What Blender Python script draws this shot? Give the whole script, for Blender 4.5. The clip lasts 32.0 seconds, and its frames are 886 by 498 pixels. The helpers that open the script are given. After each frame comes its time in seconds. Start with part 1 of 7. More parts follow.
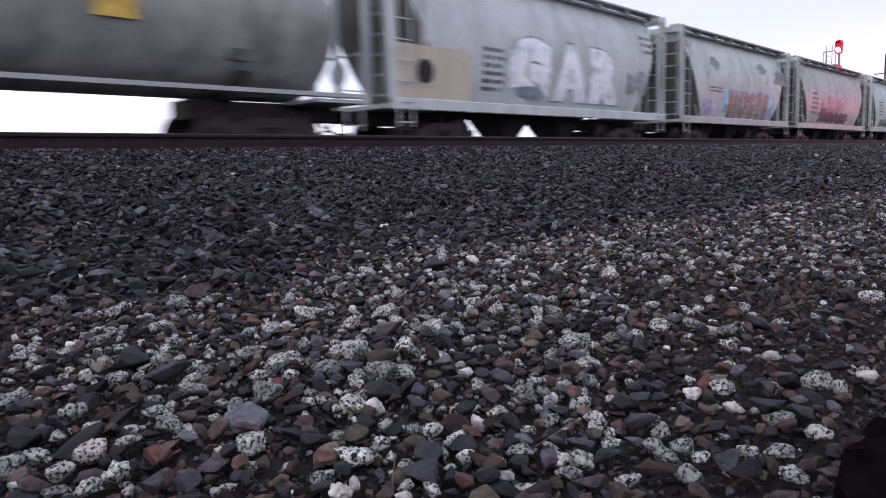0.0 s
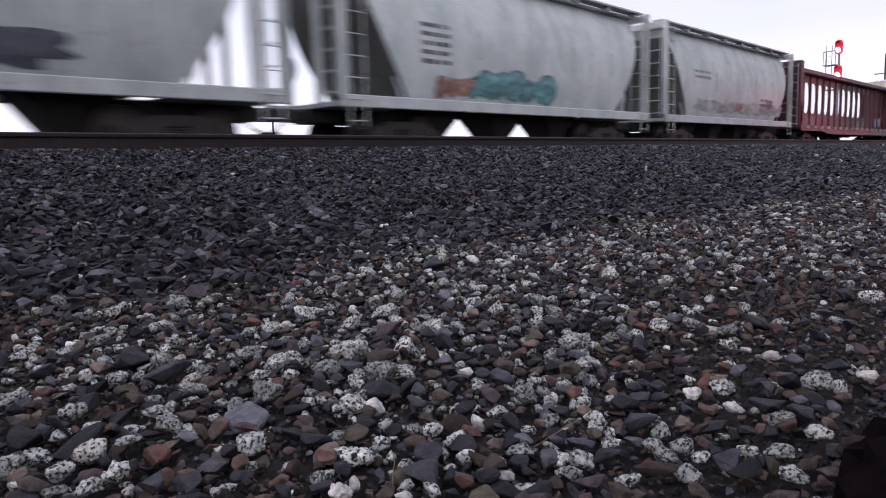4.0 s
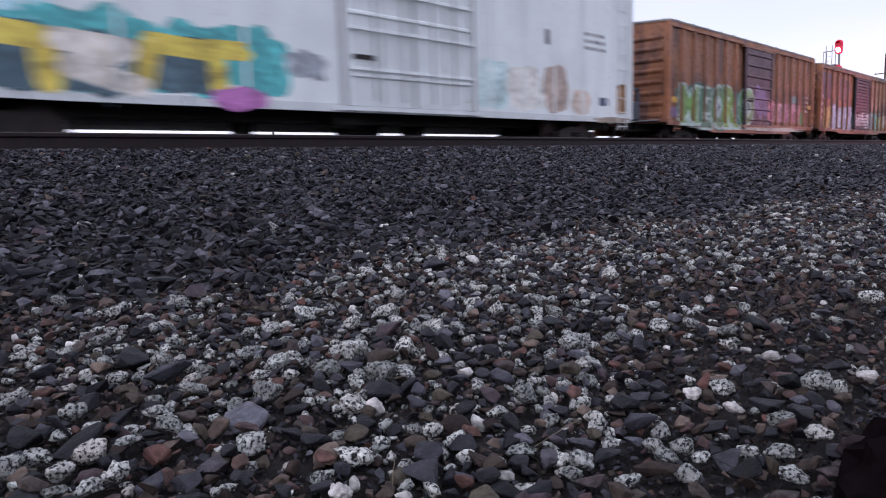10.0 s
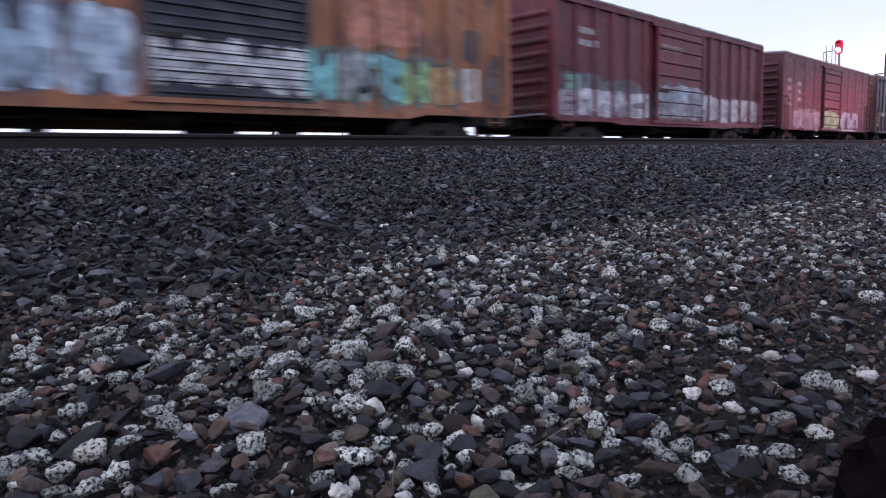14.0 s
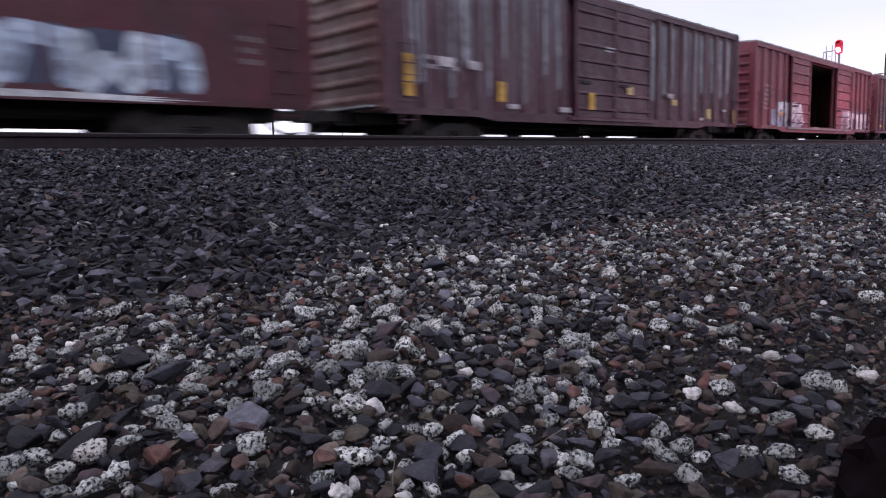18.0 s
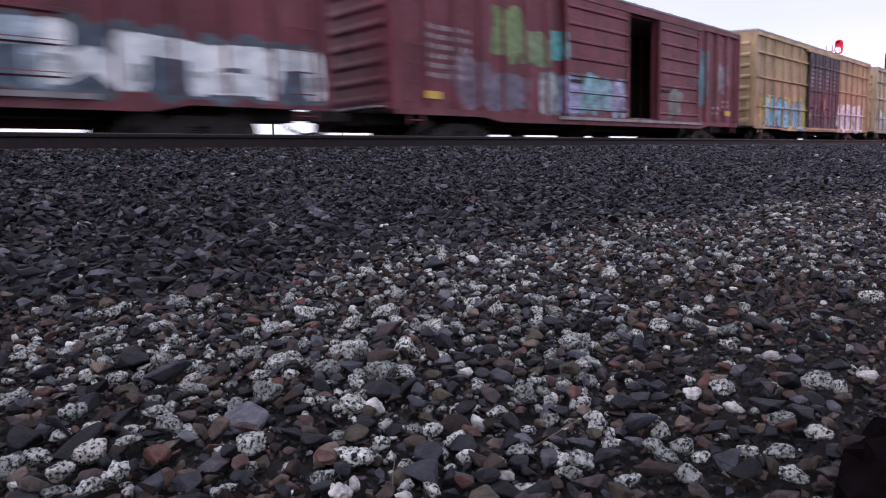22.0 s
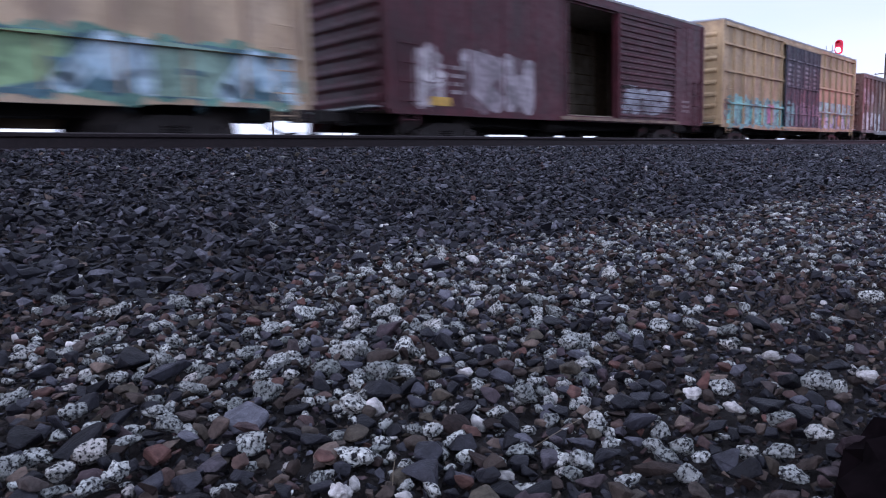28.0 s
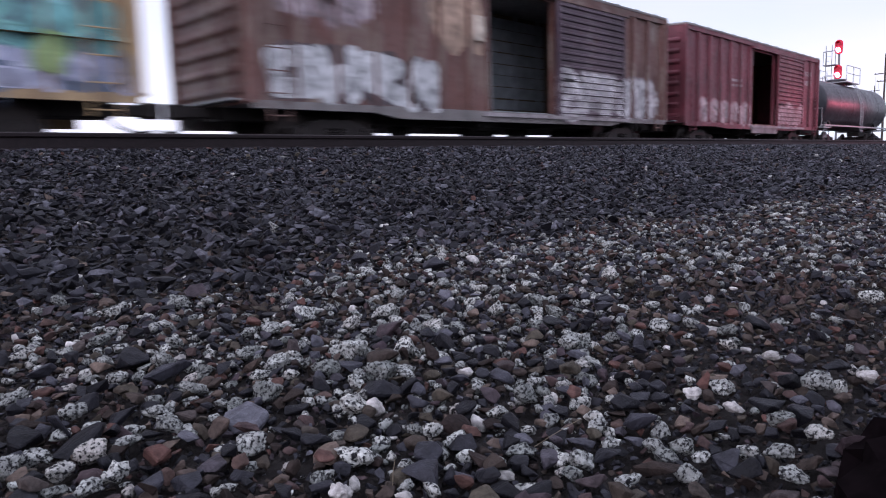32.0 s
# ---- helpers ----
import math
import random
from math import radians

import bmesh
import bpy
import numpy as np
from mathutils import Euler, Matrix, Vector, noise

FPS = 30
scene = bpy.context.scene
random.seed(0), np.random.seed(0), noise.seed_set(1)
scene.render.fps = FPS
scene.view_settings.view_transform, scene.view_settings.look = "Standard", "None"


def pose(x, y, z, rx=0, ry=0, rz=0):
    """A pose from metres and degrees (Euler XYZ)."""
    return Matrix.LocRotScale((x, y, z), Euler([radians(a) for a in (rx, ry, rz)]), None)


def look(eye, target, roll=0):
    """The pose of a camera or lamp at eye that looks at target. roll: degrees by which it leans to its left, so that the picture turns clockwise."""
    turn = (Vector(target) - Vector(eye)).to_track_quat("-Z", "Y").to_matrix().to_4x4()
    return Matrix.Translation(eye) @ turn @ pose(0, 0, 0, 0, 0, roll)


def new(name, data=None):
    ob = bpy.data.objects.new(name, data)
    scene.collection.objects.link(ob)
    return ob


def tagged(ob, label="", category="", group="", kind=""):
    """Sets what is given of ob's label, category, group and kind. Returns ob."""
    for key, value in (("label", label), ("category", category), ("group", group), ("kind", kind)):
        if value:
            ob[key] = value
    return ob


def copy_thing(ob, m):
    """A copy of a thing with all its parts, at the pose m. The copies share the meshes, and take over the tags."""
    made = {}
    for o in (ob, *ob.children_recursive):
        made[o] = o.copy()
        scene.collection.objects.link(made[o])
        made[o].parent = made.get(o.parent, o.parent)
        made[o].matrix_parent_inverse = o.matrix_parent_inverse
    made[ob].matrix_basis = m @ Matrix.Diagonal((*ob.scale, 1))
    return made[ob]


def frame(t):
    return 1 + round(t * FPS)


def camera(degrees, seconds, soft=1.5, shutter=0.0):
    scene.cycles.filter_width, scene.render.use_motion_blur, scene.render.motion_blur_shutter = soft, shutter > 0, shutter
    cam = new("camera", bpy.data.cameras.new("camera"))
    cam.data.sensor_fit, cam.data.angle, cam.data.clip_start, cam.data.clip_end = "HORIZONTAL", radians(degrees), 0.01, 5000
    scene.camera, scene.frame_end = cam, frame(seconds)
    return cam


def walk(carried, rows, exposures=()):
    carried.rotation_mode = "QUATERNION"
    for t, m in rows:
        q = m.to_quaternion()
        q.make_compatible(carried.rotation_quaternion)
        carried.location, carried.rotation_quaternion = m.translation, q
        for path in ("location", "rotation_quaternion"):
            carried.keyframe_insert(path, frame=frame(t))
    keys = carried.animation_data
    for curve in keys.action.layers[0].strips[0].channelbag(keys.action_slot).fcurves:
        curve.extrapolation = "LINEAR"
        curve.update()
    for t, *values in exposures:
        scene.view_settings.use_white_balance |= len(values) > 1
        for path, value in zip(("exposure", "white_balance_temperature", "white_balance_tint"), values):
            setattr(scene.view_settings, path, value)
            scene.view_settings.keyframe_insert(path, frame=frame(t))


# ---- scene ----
# ---- the camera, which stands still low beside the tracks ----
EYE = Vector((0.0, 0.0, 0.33))
WAY = Vector((0.70850, 0.69442, -0.12577))
cam = camera(65.82, 32.0, soft=1.1, shutter=0.85)
STAND = look(EYE, EYE + WAY * 10, -1.659)
walk(cam, [(0.0, STAND), (32.0, STAND)], exposures=(
    (0.0, -0.33, 6180, 37), (3.5, -0.33, 6280, 36), (7.0, -0.33, 6400, 39), (10.0, -0.33, 6020, 35), (13.0, -0.33, 5750, 33), (17.0, -0.33, 6150, 39), (23.0, -0.33, 6100, 38), (25.0, -0.33, 5300, 32), (27.0, -0.33, 5320, 35), (29.0, -0.33, 5650, 36), (32.0, -0.33, 5950, 37)))

SPEED = 10.46          # metres a second, towards -x
NEAR_TRACK = 8.50      # centre lines of the two tracks
FAR_TRACK = 12.81
NEAR_RAIL_TOP = 0.742
FAR_RAIL_TOP = 0.53

# ---- world, sun and lights ----
SUN_EL, SUN_AZ = radians(9), radians(-90)   # azimuth from +y towards +x
world = bpy.data.worlds.new("world")
scene.world = world
world.use_nodes = True
wn, wl = world.node_tree.nodes, world.node_tree.links
wn.clear()
sky = wn.new("ShaderNodeTexSky")
sky.sky_type, sky.sun_disc = "NISHITA", False
sky.sun_elevation, sky.sun_rotation = SUN_EL, SUN_AZ
sky.air_density, sky.dust_density, sky.ozone_density = 1.0, 1.5, 2.0
cloud_noise = wn.new("ShaderNodeTexNoise")
cloud_noise.inputs["Scale"].default_value = 2.2
cloud_noise.inputs["Detail"].default_value = 5
cloud_map = wn.new("ShaderNodeMapping")
cloud_map.inputs["Scale"].default_value = (1, 1, 4)
tex_co = wn.new("ShaderNodeTexCoord")
wl.new(tex_co.outputs["Generated"], cloud_map.inputs["Vector"])
wl.new(cloud_map.outputs[0], cloud_noise.inputs["Vector"])
cloud_ramp = wn.new("ShaderNodeValToRGB")
cloud_ramp.color_ramp.elements[0].position, cloud_ramp.color_ramp.elements[0].color = 0.3, (0.78, 0.935, 0.935, 1)
cloud_ramp.color_ramp.elements[1].position, cloud_ramp.color_ramp.elements[1].color = 0.7, (0.93, 1.0, 0.99, 1)
wl.new(cloud_noise.outputs["Fac"], cloud_ramp.inputs[0])
cloud_gain = wn.new("ShaderNodeVectorMath")
cloud_gain.operation = "SCALE"
# the cloud is brighter towards the low sun
sun_dot = wn.new("ShaderNodeVectorMath")
sun_dot.operation = "DOT_PRODUCT"
sun_dot.inputs[1].default_value = (math.sin(SUN_AZ) * math.cos(SUN_EL), math.cos(SUN_AZ) * math.cos(SUN_EL), math.sin(SUN_EL))
wl.new(tex_co.outputs["Generated"], sun_dot.inputs[0])
sun_side = wn.new("ShaderNodeMapRange")
sun_side.inputs["From Min"].default_value, sun_side.inputs["From Max"].default_value = -1.0, 1.0
sun_side.inputs["To Min"].default_value, sun_side.inputs["To Max"].default_value = 7.8, 13.2
wl.new(sun_dot.outputs["Value"], sun_side.inputs["Value"])
sep = wn.new("ShaderNodeSeparateXYZ")
wl.new(tex_co.outputs["Generated"], sep.inputs[0])
low_sky = wn.new("ShaderNodeMapRange")   # thin cloud is whiter and brighter near the horizon
low_sky.inputs["From Min"].default_value, low_sky.inputs["From Max"].default_value = 0.02, 0.34
low_sky.inputs["To Min"].default_value, low_sky.inputs["To Max"].default_value = 1.66, 1.02
wl.new(sep.outputs["Z"], low_sky.inputs["Value"])
gain_mul = wn.new("ShaderNodeMath")
gain_mul.operation = "MULTIPLY"
wl.new(sun_side.outputs[0], gain_mul.inputs[0])
high_sky = wn.new("ShaderNodeMapRange")   # and brightest overhead
high_sky.inputs["From Min"].default_value, high_sky.inputs["From Max"].default_value = 0.30, 1.0
high_sky.inputs["To Min"].default_value, high_sky.inputs["To Max"].default_value = 1.0, 1.7
wl.new(sep.outputs["Z"], high_sky.inputs["Value"])
height_mul = wn.new("ShaderNodeMath")
height_mul.operation = "MULTIPLY"
wl.new(low_sky.outputs[0], height_mul.inputs[0])
wl.new(high_sky.outputs[0], height_mul.inputs[1])
wl.new(height_mul.outputs[0], gain_mul.inputs[1])
wl.new(gain_mul.outputs[0], cloud_gain.inputs["Scale"])
wl.new(cloud_ramp.outputs[0], cloud_gain.inputs[0])
sky_mix = wn.new("ShaderNodeMix")
sky_mix.data_type = "RGBA"
sky_mix.inputs[0].default_value = 0.8
wl.new(sky.outputs[0], sky_mix.inputs[6])
wl.new(cloud_gain.outputs[0], sky_mix.inputs[7])
back = wn.new("ShaderNodeBackground")
back.inputs["Strength"].default_value = 0.132
wl.new(sky_mix.outputs[2], back.inputs["Color"])
world_out = wn.new("ShaderNodeOutputWorld")
wl.new(back.outputs[0], world_out.inputs[0])

sun_data = bpy.data.lights.new("sun", "SUN")
sun_data.energy, sun_data.angle, sun_data.color = 1.0, radians(28), (1.0, 0.95, 0.90)
sun = new("sun", sun_data)
sun_from = Vector((math.sin(SUN_AZ) * math.cos(SUN_EL), math.cos(SUN_AZ) * math.cos(SUN_EL), math.sin(SUN_EL)))
sun.matrix_world = look(sun_from * 50, (0, 0, 0))

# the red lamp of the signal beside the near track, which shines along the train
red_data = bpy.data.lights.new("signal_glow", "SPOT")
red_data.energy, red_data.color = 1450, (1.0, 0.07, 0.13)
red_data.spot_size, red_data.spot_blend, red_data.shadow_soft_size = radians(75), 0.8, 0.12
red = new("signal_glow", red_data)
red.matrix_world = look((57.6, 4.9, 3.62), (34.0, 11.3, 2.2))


# ---- materials ----
def nodes(name):
    m = bpy.data.materials.new(name)
    m.use_nodes = True
    return m, m.node_tree.nodes, m.node_tree.links, m.node_tree.nodes["Principled BSDF"]


def noise_tex(n, l, vec, scale, detail=4.0, rough=0.55):
    t = n.new("ShaderNodeTexNoise")
    t.inputs["Scale"].default_value, t.inputs["Detail"].default_value, t.inputs["Roughness"].default_value = scale, detail, rough
    l.new(vec, t.inputs["Vector"])
    return t


def stretch(n, l, vec, s):
    mp = n.new("ShaderNodeMapping")
    mp.inputs["Scale"].default_value = s
    l.new(vec, mp.inputs["Vector"])
    return mp.outputs[0]


def ramp(n, l, fac, stops):
    r = n.new("ShaderNodeValToRGB")
    e = r.color_ramp.elements
    while len(e) < len(stops):
        e.new(0.5)
    for k, (pos, c) in enumerate(stops):
        e[k].position, e[k].color = pos, (*c, 1) if len(c) == 3 else c
    l.new(fac, r.inputs[0])
    return r.outputs[0]


def mix(n, l, fac, a, b, kind="MIX"):
    m = n.new("ShaderNodeMix")
    m.data_type, m.blend_type = "RGBA", kind
    for sock, v in ((m.inputs[0], fac), (m.inputs[6], a), (m.inputs[7], b)):
        if isinstance(v, (int, float)):
            sock.default_value = v
        elif isinstance(v, tuple):
            sock.default_value = (*v, 1)
        else:
            l.new(v, sock)
    return m.outputs[2]


def bump(n, l, p, height, strength, dist):
    b = n.new("ShaderNodeBump")
    b.inputs["Strength"].default_value, b.inputs["Distance"].default_value = strength, dist
    l.new(height, b.inputs["Height"])
    l.new(b.outputs[0], p.inputs["Normal"])


def paint(name, rgb, rust=0.35, rust_rgb=(0.12, 0.045, 0.025), fade=0.35, rough=0.5, chalk=(0.55, 0.52, 0.52), metal=0.0, grime=0.75, patch=None):
    """Old paint on steel: fading, streaks that run down, rust spots, grime."""
    m, n, l, p = nodes(name)
    co = n.new("ShaderNodeTexCoord").outputs["Object"]
    oi = n.new("ShaderNodeObjectInfo")
    big = noise_tex(n, l, co, 0.55, 5)
    streak = noise_tex(n, l, stretch(n, l, co, (2.4, 2.4, 0.22)), 1.0, 6, 0.65)
    spots = noise_tex(n, l, co, 7.0, 8, 0.7)
    fine = noise_tex(n, l, co, 60.0, 4)
    dark = tuple(c * (1 - 0.6 * grime) for c in rgb)
    pale = tuple(c * (1 - fade * 0.35) + k * fade * 0.35 for c, k in zip(rgb, chalk))
    c1 = ramp(n, l, big.outputs["Fac"], [(0.3, dark), (0.48, rgb), (0.72, pale)])
    c2 = mix(n, l, ramp(n, l, streak.outputs["Fac"], [(0.46, (0, 0, 0)), (0.72, (grime, grime, grime))]), c1, tuple(c * 0.42 + 0.008 for c in rgb))
    rmask = n.new("ShaderNodeMath")
    rmask.operation = "MULTIPLY"
    l.new(ramp(n, l, spots.outputs["Fac"], [(0.60 - 0.13 * rust, (0, 0, 0)), (0.70, (1, 1, 1))]), rmask.inputs[0])
    l.new(ramp(n, l, big.outputs["Fac"], [(0.38, (0.15, 0.15, 0.15)), (0.62, (1, 1, 1))]), rmask.inputs[1])
    c3 = mix(n, l, rmask.outputs[0], c2, rust_rgb)
    if patch:
        blot = noise_tex(n, l, stretch(n, l, co, (1.3, 1.3, 0.7)), 1.0, 7, 0.7)
        c3 = mix(n, l, ramp(n, l, blot.outputs["Fac"], [(0.50, (0, 0, 0)), (0.62, (0.85, 0.85, 0.85))]), c3, patch)
    c4 = mix(n, l, 0.25, c3, ramp(n, l, fine.outputs["Fac"], [(0.3, (0.25, 0.25, 0.25)), (0.7, (0.8, 0.8, 0.8))]), "OVERLAY")
    tone = n.new("ShaderNodeMapRange")
    tone.inputs["To Min"].default_value, tone.inputs["To Max"].default_value = 0.64, 0.94
    l.new(oi.outputs["Random"], tone.inputs["Value"])
    hue = n.new("ShaderNodeHueSaturation")
    l.new(tone.outputs[0], hue.inputs["Value"])
    l.new(c4, hue.inputs["Color"])
    l.new(hue.outputs[0], p.inputs["Base Color"])
    l.new(ramp(n, l, spots.outputs["Fac"], [(0.35, (rough - 0.14,) * 3), (0.65, (min(rough + 0.2, 1),) * 3)]), p.inputs["Roughness"])
    p.inputs["Metallic"].default_value = metal
    p.inputs["Specular IOR Level"].default_value = 0.4
    bump(n, l, p, spots.outputs["Fac"], 0.25, 0.004)
    return m


def plain(name, rgb, rough=0.6, metal=0.0, vary=0.3, scale=9.0):
    m, n, l, p = nodes(name)
    co = n.new("ShaderNodeTexCoord").outputs["Object"]
    t = noise_tex(n, l, co, scale, 6, 0.65)
    l.new(ramp(n, l, t.outputs["Fac"], [(0.3, tuple(c * (1 - vary) for c in rgb)), (0.7, tuple(min(c * (1 + vary), 1) for c in rgb))]), p.inputs["Base Color"])
    p.inputs["Roughness"].default_value, p.inputs["Metallic"].default_value = rough, metal
    p.inputs["Specular IOR Level"].default_value = 0.25
    return m


def glow(name, rgb, strength):
    m, n, l, p = nodes(name)
    p.inputs["Base Color"].default_value = (0.05, 0.01, 0.01, 1)
    p.inputs["Emission Color"].default_value = (*rgb, 1)
    p.inputs["Emission Strength"].default_value = strength
    return m


def stone_mat(name, stops, speck=None, rough=0.75, gloss=0.12):
    """Crushed stone: each piece takes its own tone; speck: dark grains in pale granite."""
    m, n, l, p = nodes(name)
    co = n.new("ShaderNodeNewGeometry").outputs["Position"]
    oi = n.new("ShaderNodeObjectInfo").outputs["Random"]
    isl = n.new("ShaderNodeNewGeometry").outputs["Random Per Island"]
    add = n.new("ShaderNodeMath")
    add.operation = "ADD"
    l.new(oi, add.inputs[0])
    l.new(isl, add.inputs[1])
    fr = n.new("ShaderNodeMath")
    fr.operation = "FRACT"
    l.new(add.outputs[0], fr.inputs[0])
    base = ramp(n, l, fr.outputs[0], stops)
    mott = noise_tex(n, l, co, 55.0, 5, 0.7)
    c = mix(n, l, 0.8, base, ramp(n, l, mott.outputs["Fac"], [(0.3, (0.12, 0.12, 0.12)), (0.7, (0.9, 0.9, 0.9))]), "OVERLAY")
    if speck:
        v = noise_tex(n, l, co, 205.0, 4, 0.66)
        c = mix(n, l, ramp(n, l, v.outputs["Fac"], [(0.475, (0, 0, 0)), (0.58, (1, 1, 1))]), c, speck)
    l.new(c, p.inputs["Base Color"])
    p.inputs["Roughness"].default_value = rough
    p.inputs["Specular IOR Level"].default_value = gloss
    fine = noise_tex(n, l, co, 240.0, 3)
    bump(n, l, p, v.outputs["Fac"] if speck else fine.outputs["Fac"], 0.7, 0.004 if speck else 0.003)
    return m


STEEL_DARK = plain("dark_steel", (0.022, 0.019, 0.018), 0.7, 0.0, 0.4)
TRUCK_STEEL = plain("truck_steel", (0.030, 0.025, 0.024), 0.65, 0.0, 0.4)
WHEEL_STEEL = plain("wheel_steel", (0.05, 0.042, 0.04), 0.5, 0.6, 0.3)
RAIL_RUST = plain("rail_rust", (0.012, 0.007, 0.008), 0.65, 0.0, 0.35, 14)
RAIL_HEAD = plain("rail_head", (0.16, 0.14, 0.14), 0.38, 0.7, 0.2, 20)
TIE_WOOD = plain("tie_wood", (0.045, 0.036, 0.03), 0.9, 0.0, 0.4, 12)
GALV = plain("galvanised_steel", (0.34, 0.35, 0.36), 0.5, 0.2, 0.2)
WOOD_LINING = plain("wood_lining", (0.16, 0.115, 0.07), 0.8, 0.0, 0.45, 5)
PALE_LINING = plain("pale_plywood_lining", (0.34, 0.29, 0.22), 0.75, 0.0, 0.4, 3)
GREY_LINING = plain("grey_steel_lining", (0.36, 0.39, 0.41), 0.6, 0.0, 0.3, 3)
POLE_WOOD = plain("pole_wood", (0.07, 0.055, 0.045), 0.9, 0.0, 0.3)
BLACK_SOIL = plain("black_soil", (0.004, 0.0025, 0.003), 1.0, 0.0, 0.5, 60)
BLACK_SOIL.node_tree.nodes["Principled BSDF"].inputs["Specular IOR Level"].default_value = 0.02
END_UNIT = plain("blue_grey_housing", (0.05, 0.06, 0.075), 0.6)
STRAW = plain("dry_straw", (0.17, 0.14, 0.10), 0.8)
BLACK_PAINT = plain("black_paint", (0.012, 0.012, 0.013), 0.5)
SIGNAL_GREY = plain("signal_grey", (0.22, 0.22, 0.23), 0.5, 0.1)
RED_LENS = glow("red_lens", (1.0, 0.30, 0.36), 60.0)
# red base colour in place of the lamp's glow on dark metal
RED_GLOW = plain("painted_red_glow", (0.75, 0.03, 0.07), 0.4)
# dark paint that puts the shade under the hopper ends into the colour
SLOPE_SHADE = paint("shaded_slope_sheet_paint", (0.10, 0.105, 0.10), 0.4)

MAROON = paint("maroon_paint", (0.165, 0.022, 0.036), 0.3, (0.06, 0.02, 0.018), fade=0.15, patch=(0.075, 0.024, 0.030))
MAROON_BEAM = paint("maroon_flatcar_paint", (0.088, 0.015, 0.020), 0.25, (0.05, 0.018, 0.015), fade=0.12, patch=(0.055, 0.014, 0.018))
MAROON_DARK = paint("dark_maroon_paint", (0.080, 0.008, 0.017), 0.2, (0.034, 0.011, 0.010), fade=0.08, patch=(0.040, 0.010, 0.013))
WORN_SILL = paint("worn_pale_sill_paint", (0.36, 0.33, 0.34), 0.5, (0.10, 0.05, 0.045), patch=(0.13, 0.09, 0.09))
TAN_SILL = paint("worn_tan_sill_paint", (0.26, 0.17, 0.11), 0.5, (0.07, 0.035, 0.03), patch=(0.08, 0.04, 0.04))
MAROON_RED = paint("faded_red_paint", (0.215, 0.040, 0.058), 0.4, (0.08, 0.026, 0.024), fade=0.2, patch=(0.11, 0.030, 0.038))
MAROON_CHALK = paint("chalky_maroon_paint", (0.078, 0.023, 0.037), 0.4, (0.045, 0.018, 0.023), fade=0.22, patch=(0.10, 0.060, 0.075))
RUST_ORANGE = paint("rusty_orange_paint", (0.40, 0.155, 0.070), 0.9, (0.085, 0.036, 0.026), patch=(0.105, 0.052, 0.05))
BROWN_RUST = paint("brown_rust_paint", (0.20, 0.085, 0.068), 0.8, (0.085, 0.038, 0.032), patch=(0.27, 0.20, 0.165))
PURPLE_DOOR = paint("purple_grey_door_paint", (0.10, 0.062, 0.085), 0.5)
NAVY_DOOR = paint("navy_door_paint", (0.030, 0.037, 0.060), 0.35, patch=(0.075, 0.078, 0.095))
YELLOW = paint("weathered_yellow_paint", (0.64, 0.445, 0.235), 0.35, (0.24, 0.13, 0.06), patch=(0.36, 0.24, 0.14))
TAN = paint("weathered_tan_paint", (0.62, 0.455, 0.295), 0.3, (0.22, 0.13, 0.07), patch=(0.34, 0.25, 0.19))
CREAM_PANEL = paint("cream_panel_paint", (0.56, 0.49, 0.39), 0.3, (0.26, 0.17, 0.11), grime=0.4)
CREAM_END = paint("cream_end_paint", (0.74, 0.67, 0.56), 0.3, (0.22, 0.17, 0.12))
CAR_WHITE = paint("white_car_paint", (0.90, 0.96, 0.97), 0.05, (0.42, 0.34, 0.27), rough=0.42, grime=0.25)
HOPPER_GREY = paint("hopper_grey_paint", (0.53, 0.575, 0.555), 0.12, (0.22, 0.17, 0.13), grime=0.5, patch=(0.36, 0.41, 0.40))
HOPPER_PALE = paint("pale_hopper_paint", (0.58, 0.62, 0.62), 0.15, (0.24, 0.19, 0.15), grime=0.5, patch=(0.44, 0.475, 0.475))
TANK_GREY = paint("tank_grey_paint", (0.46, 0.47, 0.45), 0.3, (0.18, 0.12, 0.09), patch=(0.22, 0.235, 0.225))
TANK_BLACK = paint("black_tank_paint", (0.035, 0.033, 0.042), 0.3, rough=0.42)
ROOF_GREY = paint("roof_paint", (0.30, 0.28, 0.27), 0.5)

DIRT, dn, dl, dp = nodes("gravel_dirt")
dco = dn.new("ShaderNodeTexCoord").outputs["Object"]
d_big = noise_tex(dn, dl, dco, 1.3, 5)
d_fine = noise_tex(dn, dl, dco, 38.0, 8, 0.7)
d_col = mix(dn, dl, ramp(dn, dl, d_fine.outputs["Fac"], [(0.35, (0, 0, 0)), (0.7, (1, 1, 1))]),
            ramp(dn, dl, d_big.outputs["Fac"], [(0.3, (0.010, 0.009, 0.009)), (0.7, (0.022, 0.018, 0.017))]), (0.06, 0.054, 0.052))
dl.new(d_col, dp.inputs["Base Color"])
dp.inputs["Roughness"].default_value = 0.95
dp.inputs["Specular IOR Level"].default_value = 0.08
bump(dn, dl, dp, d_fine.outputs["Fac"], 1.0, 0.03)

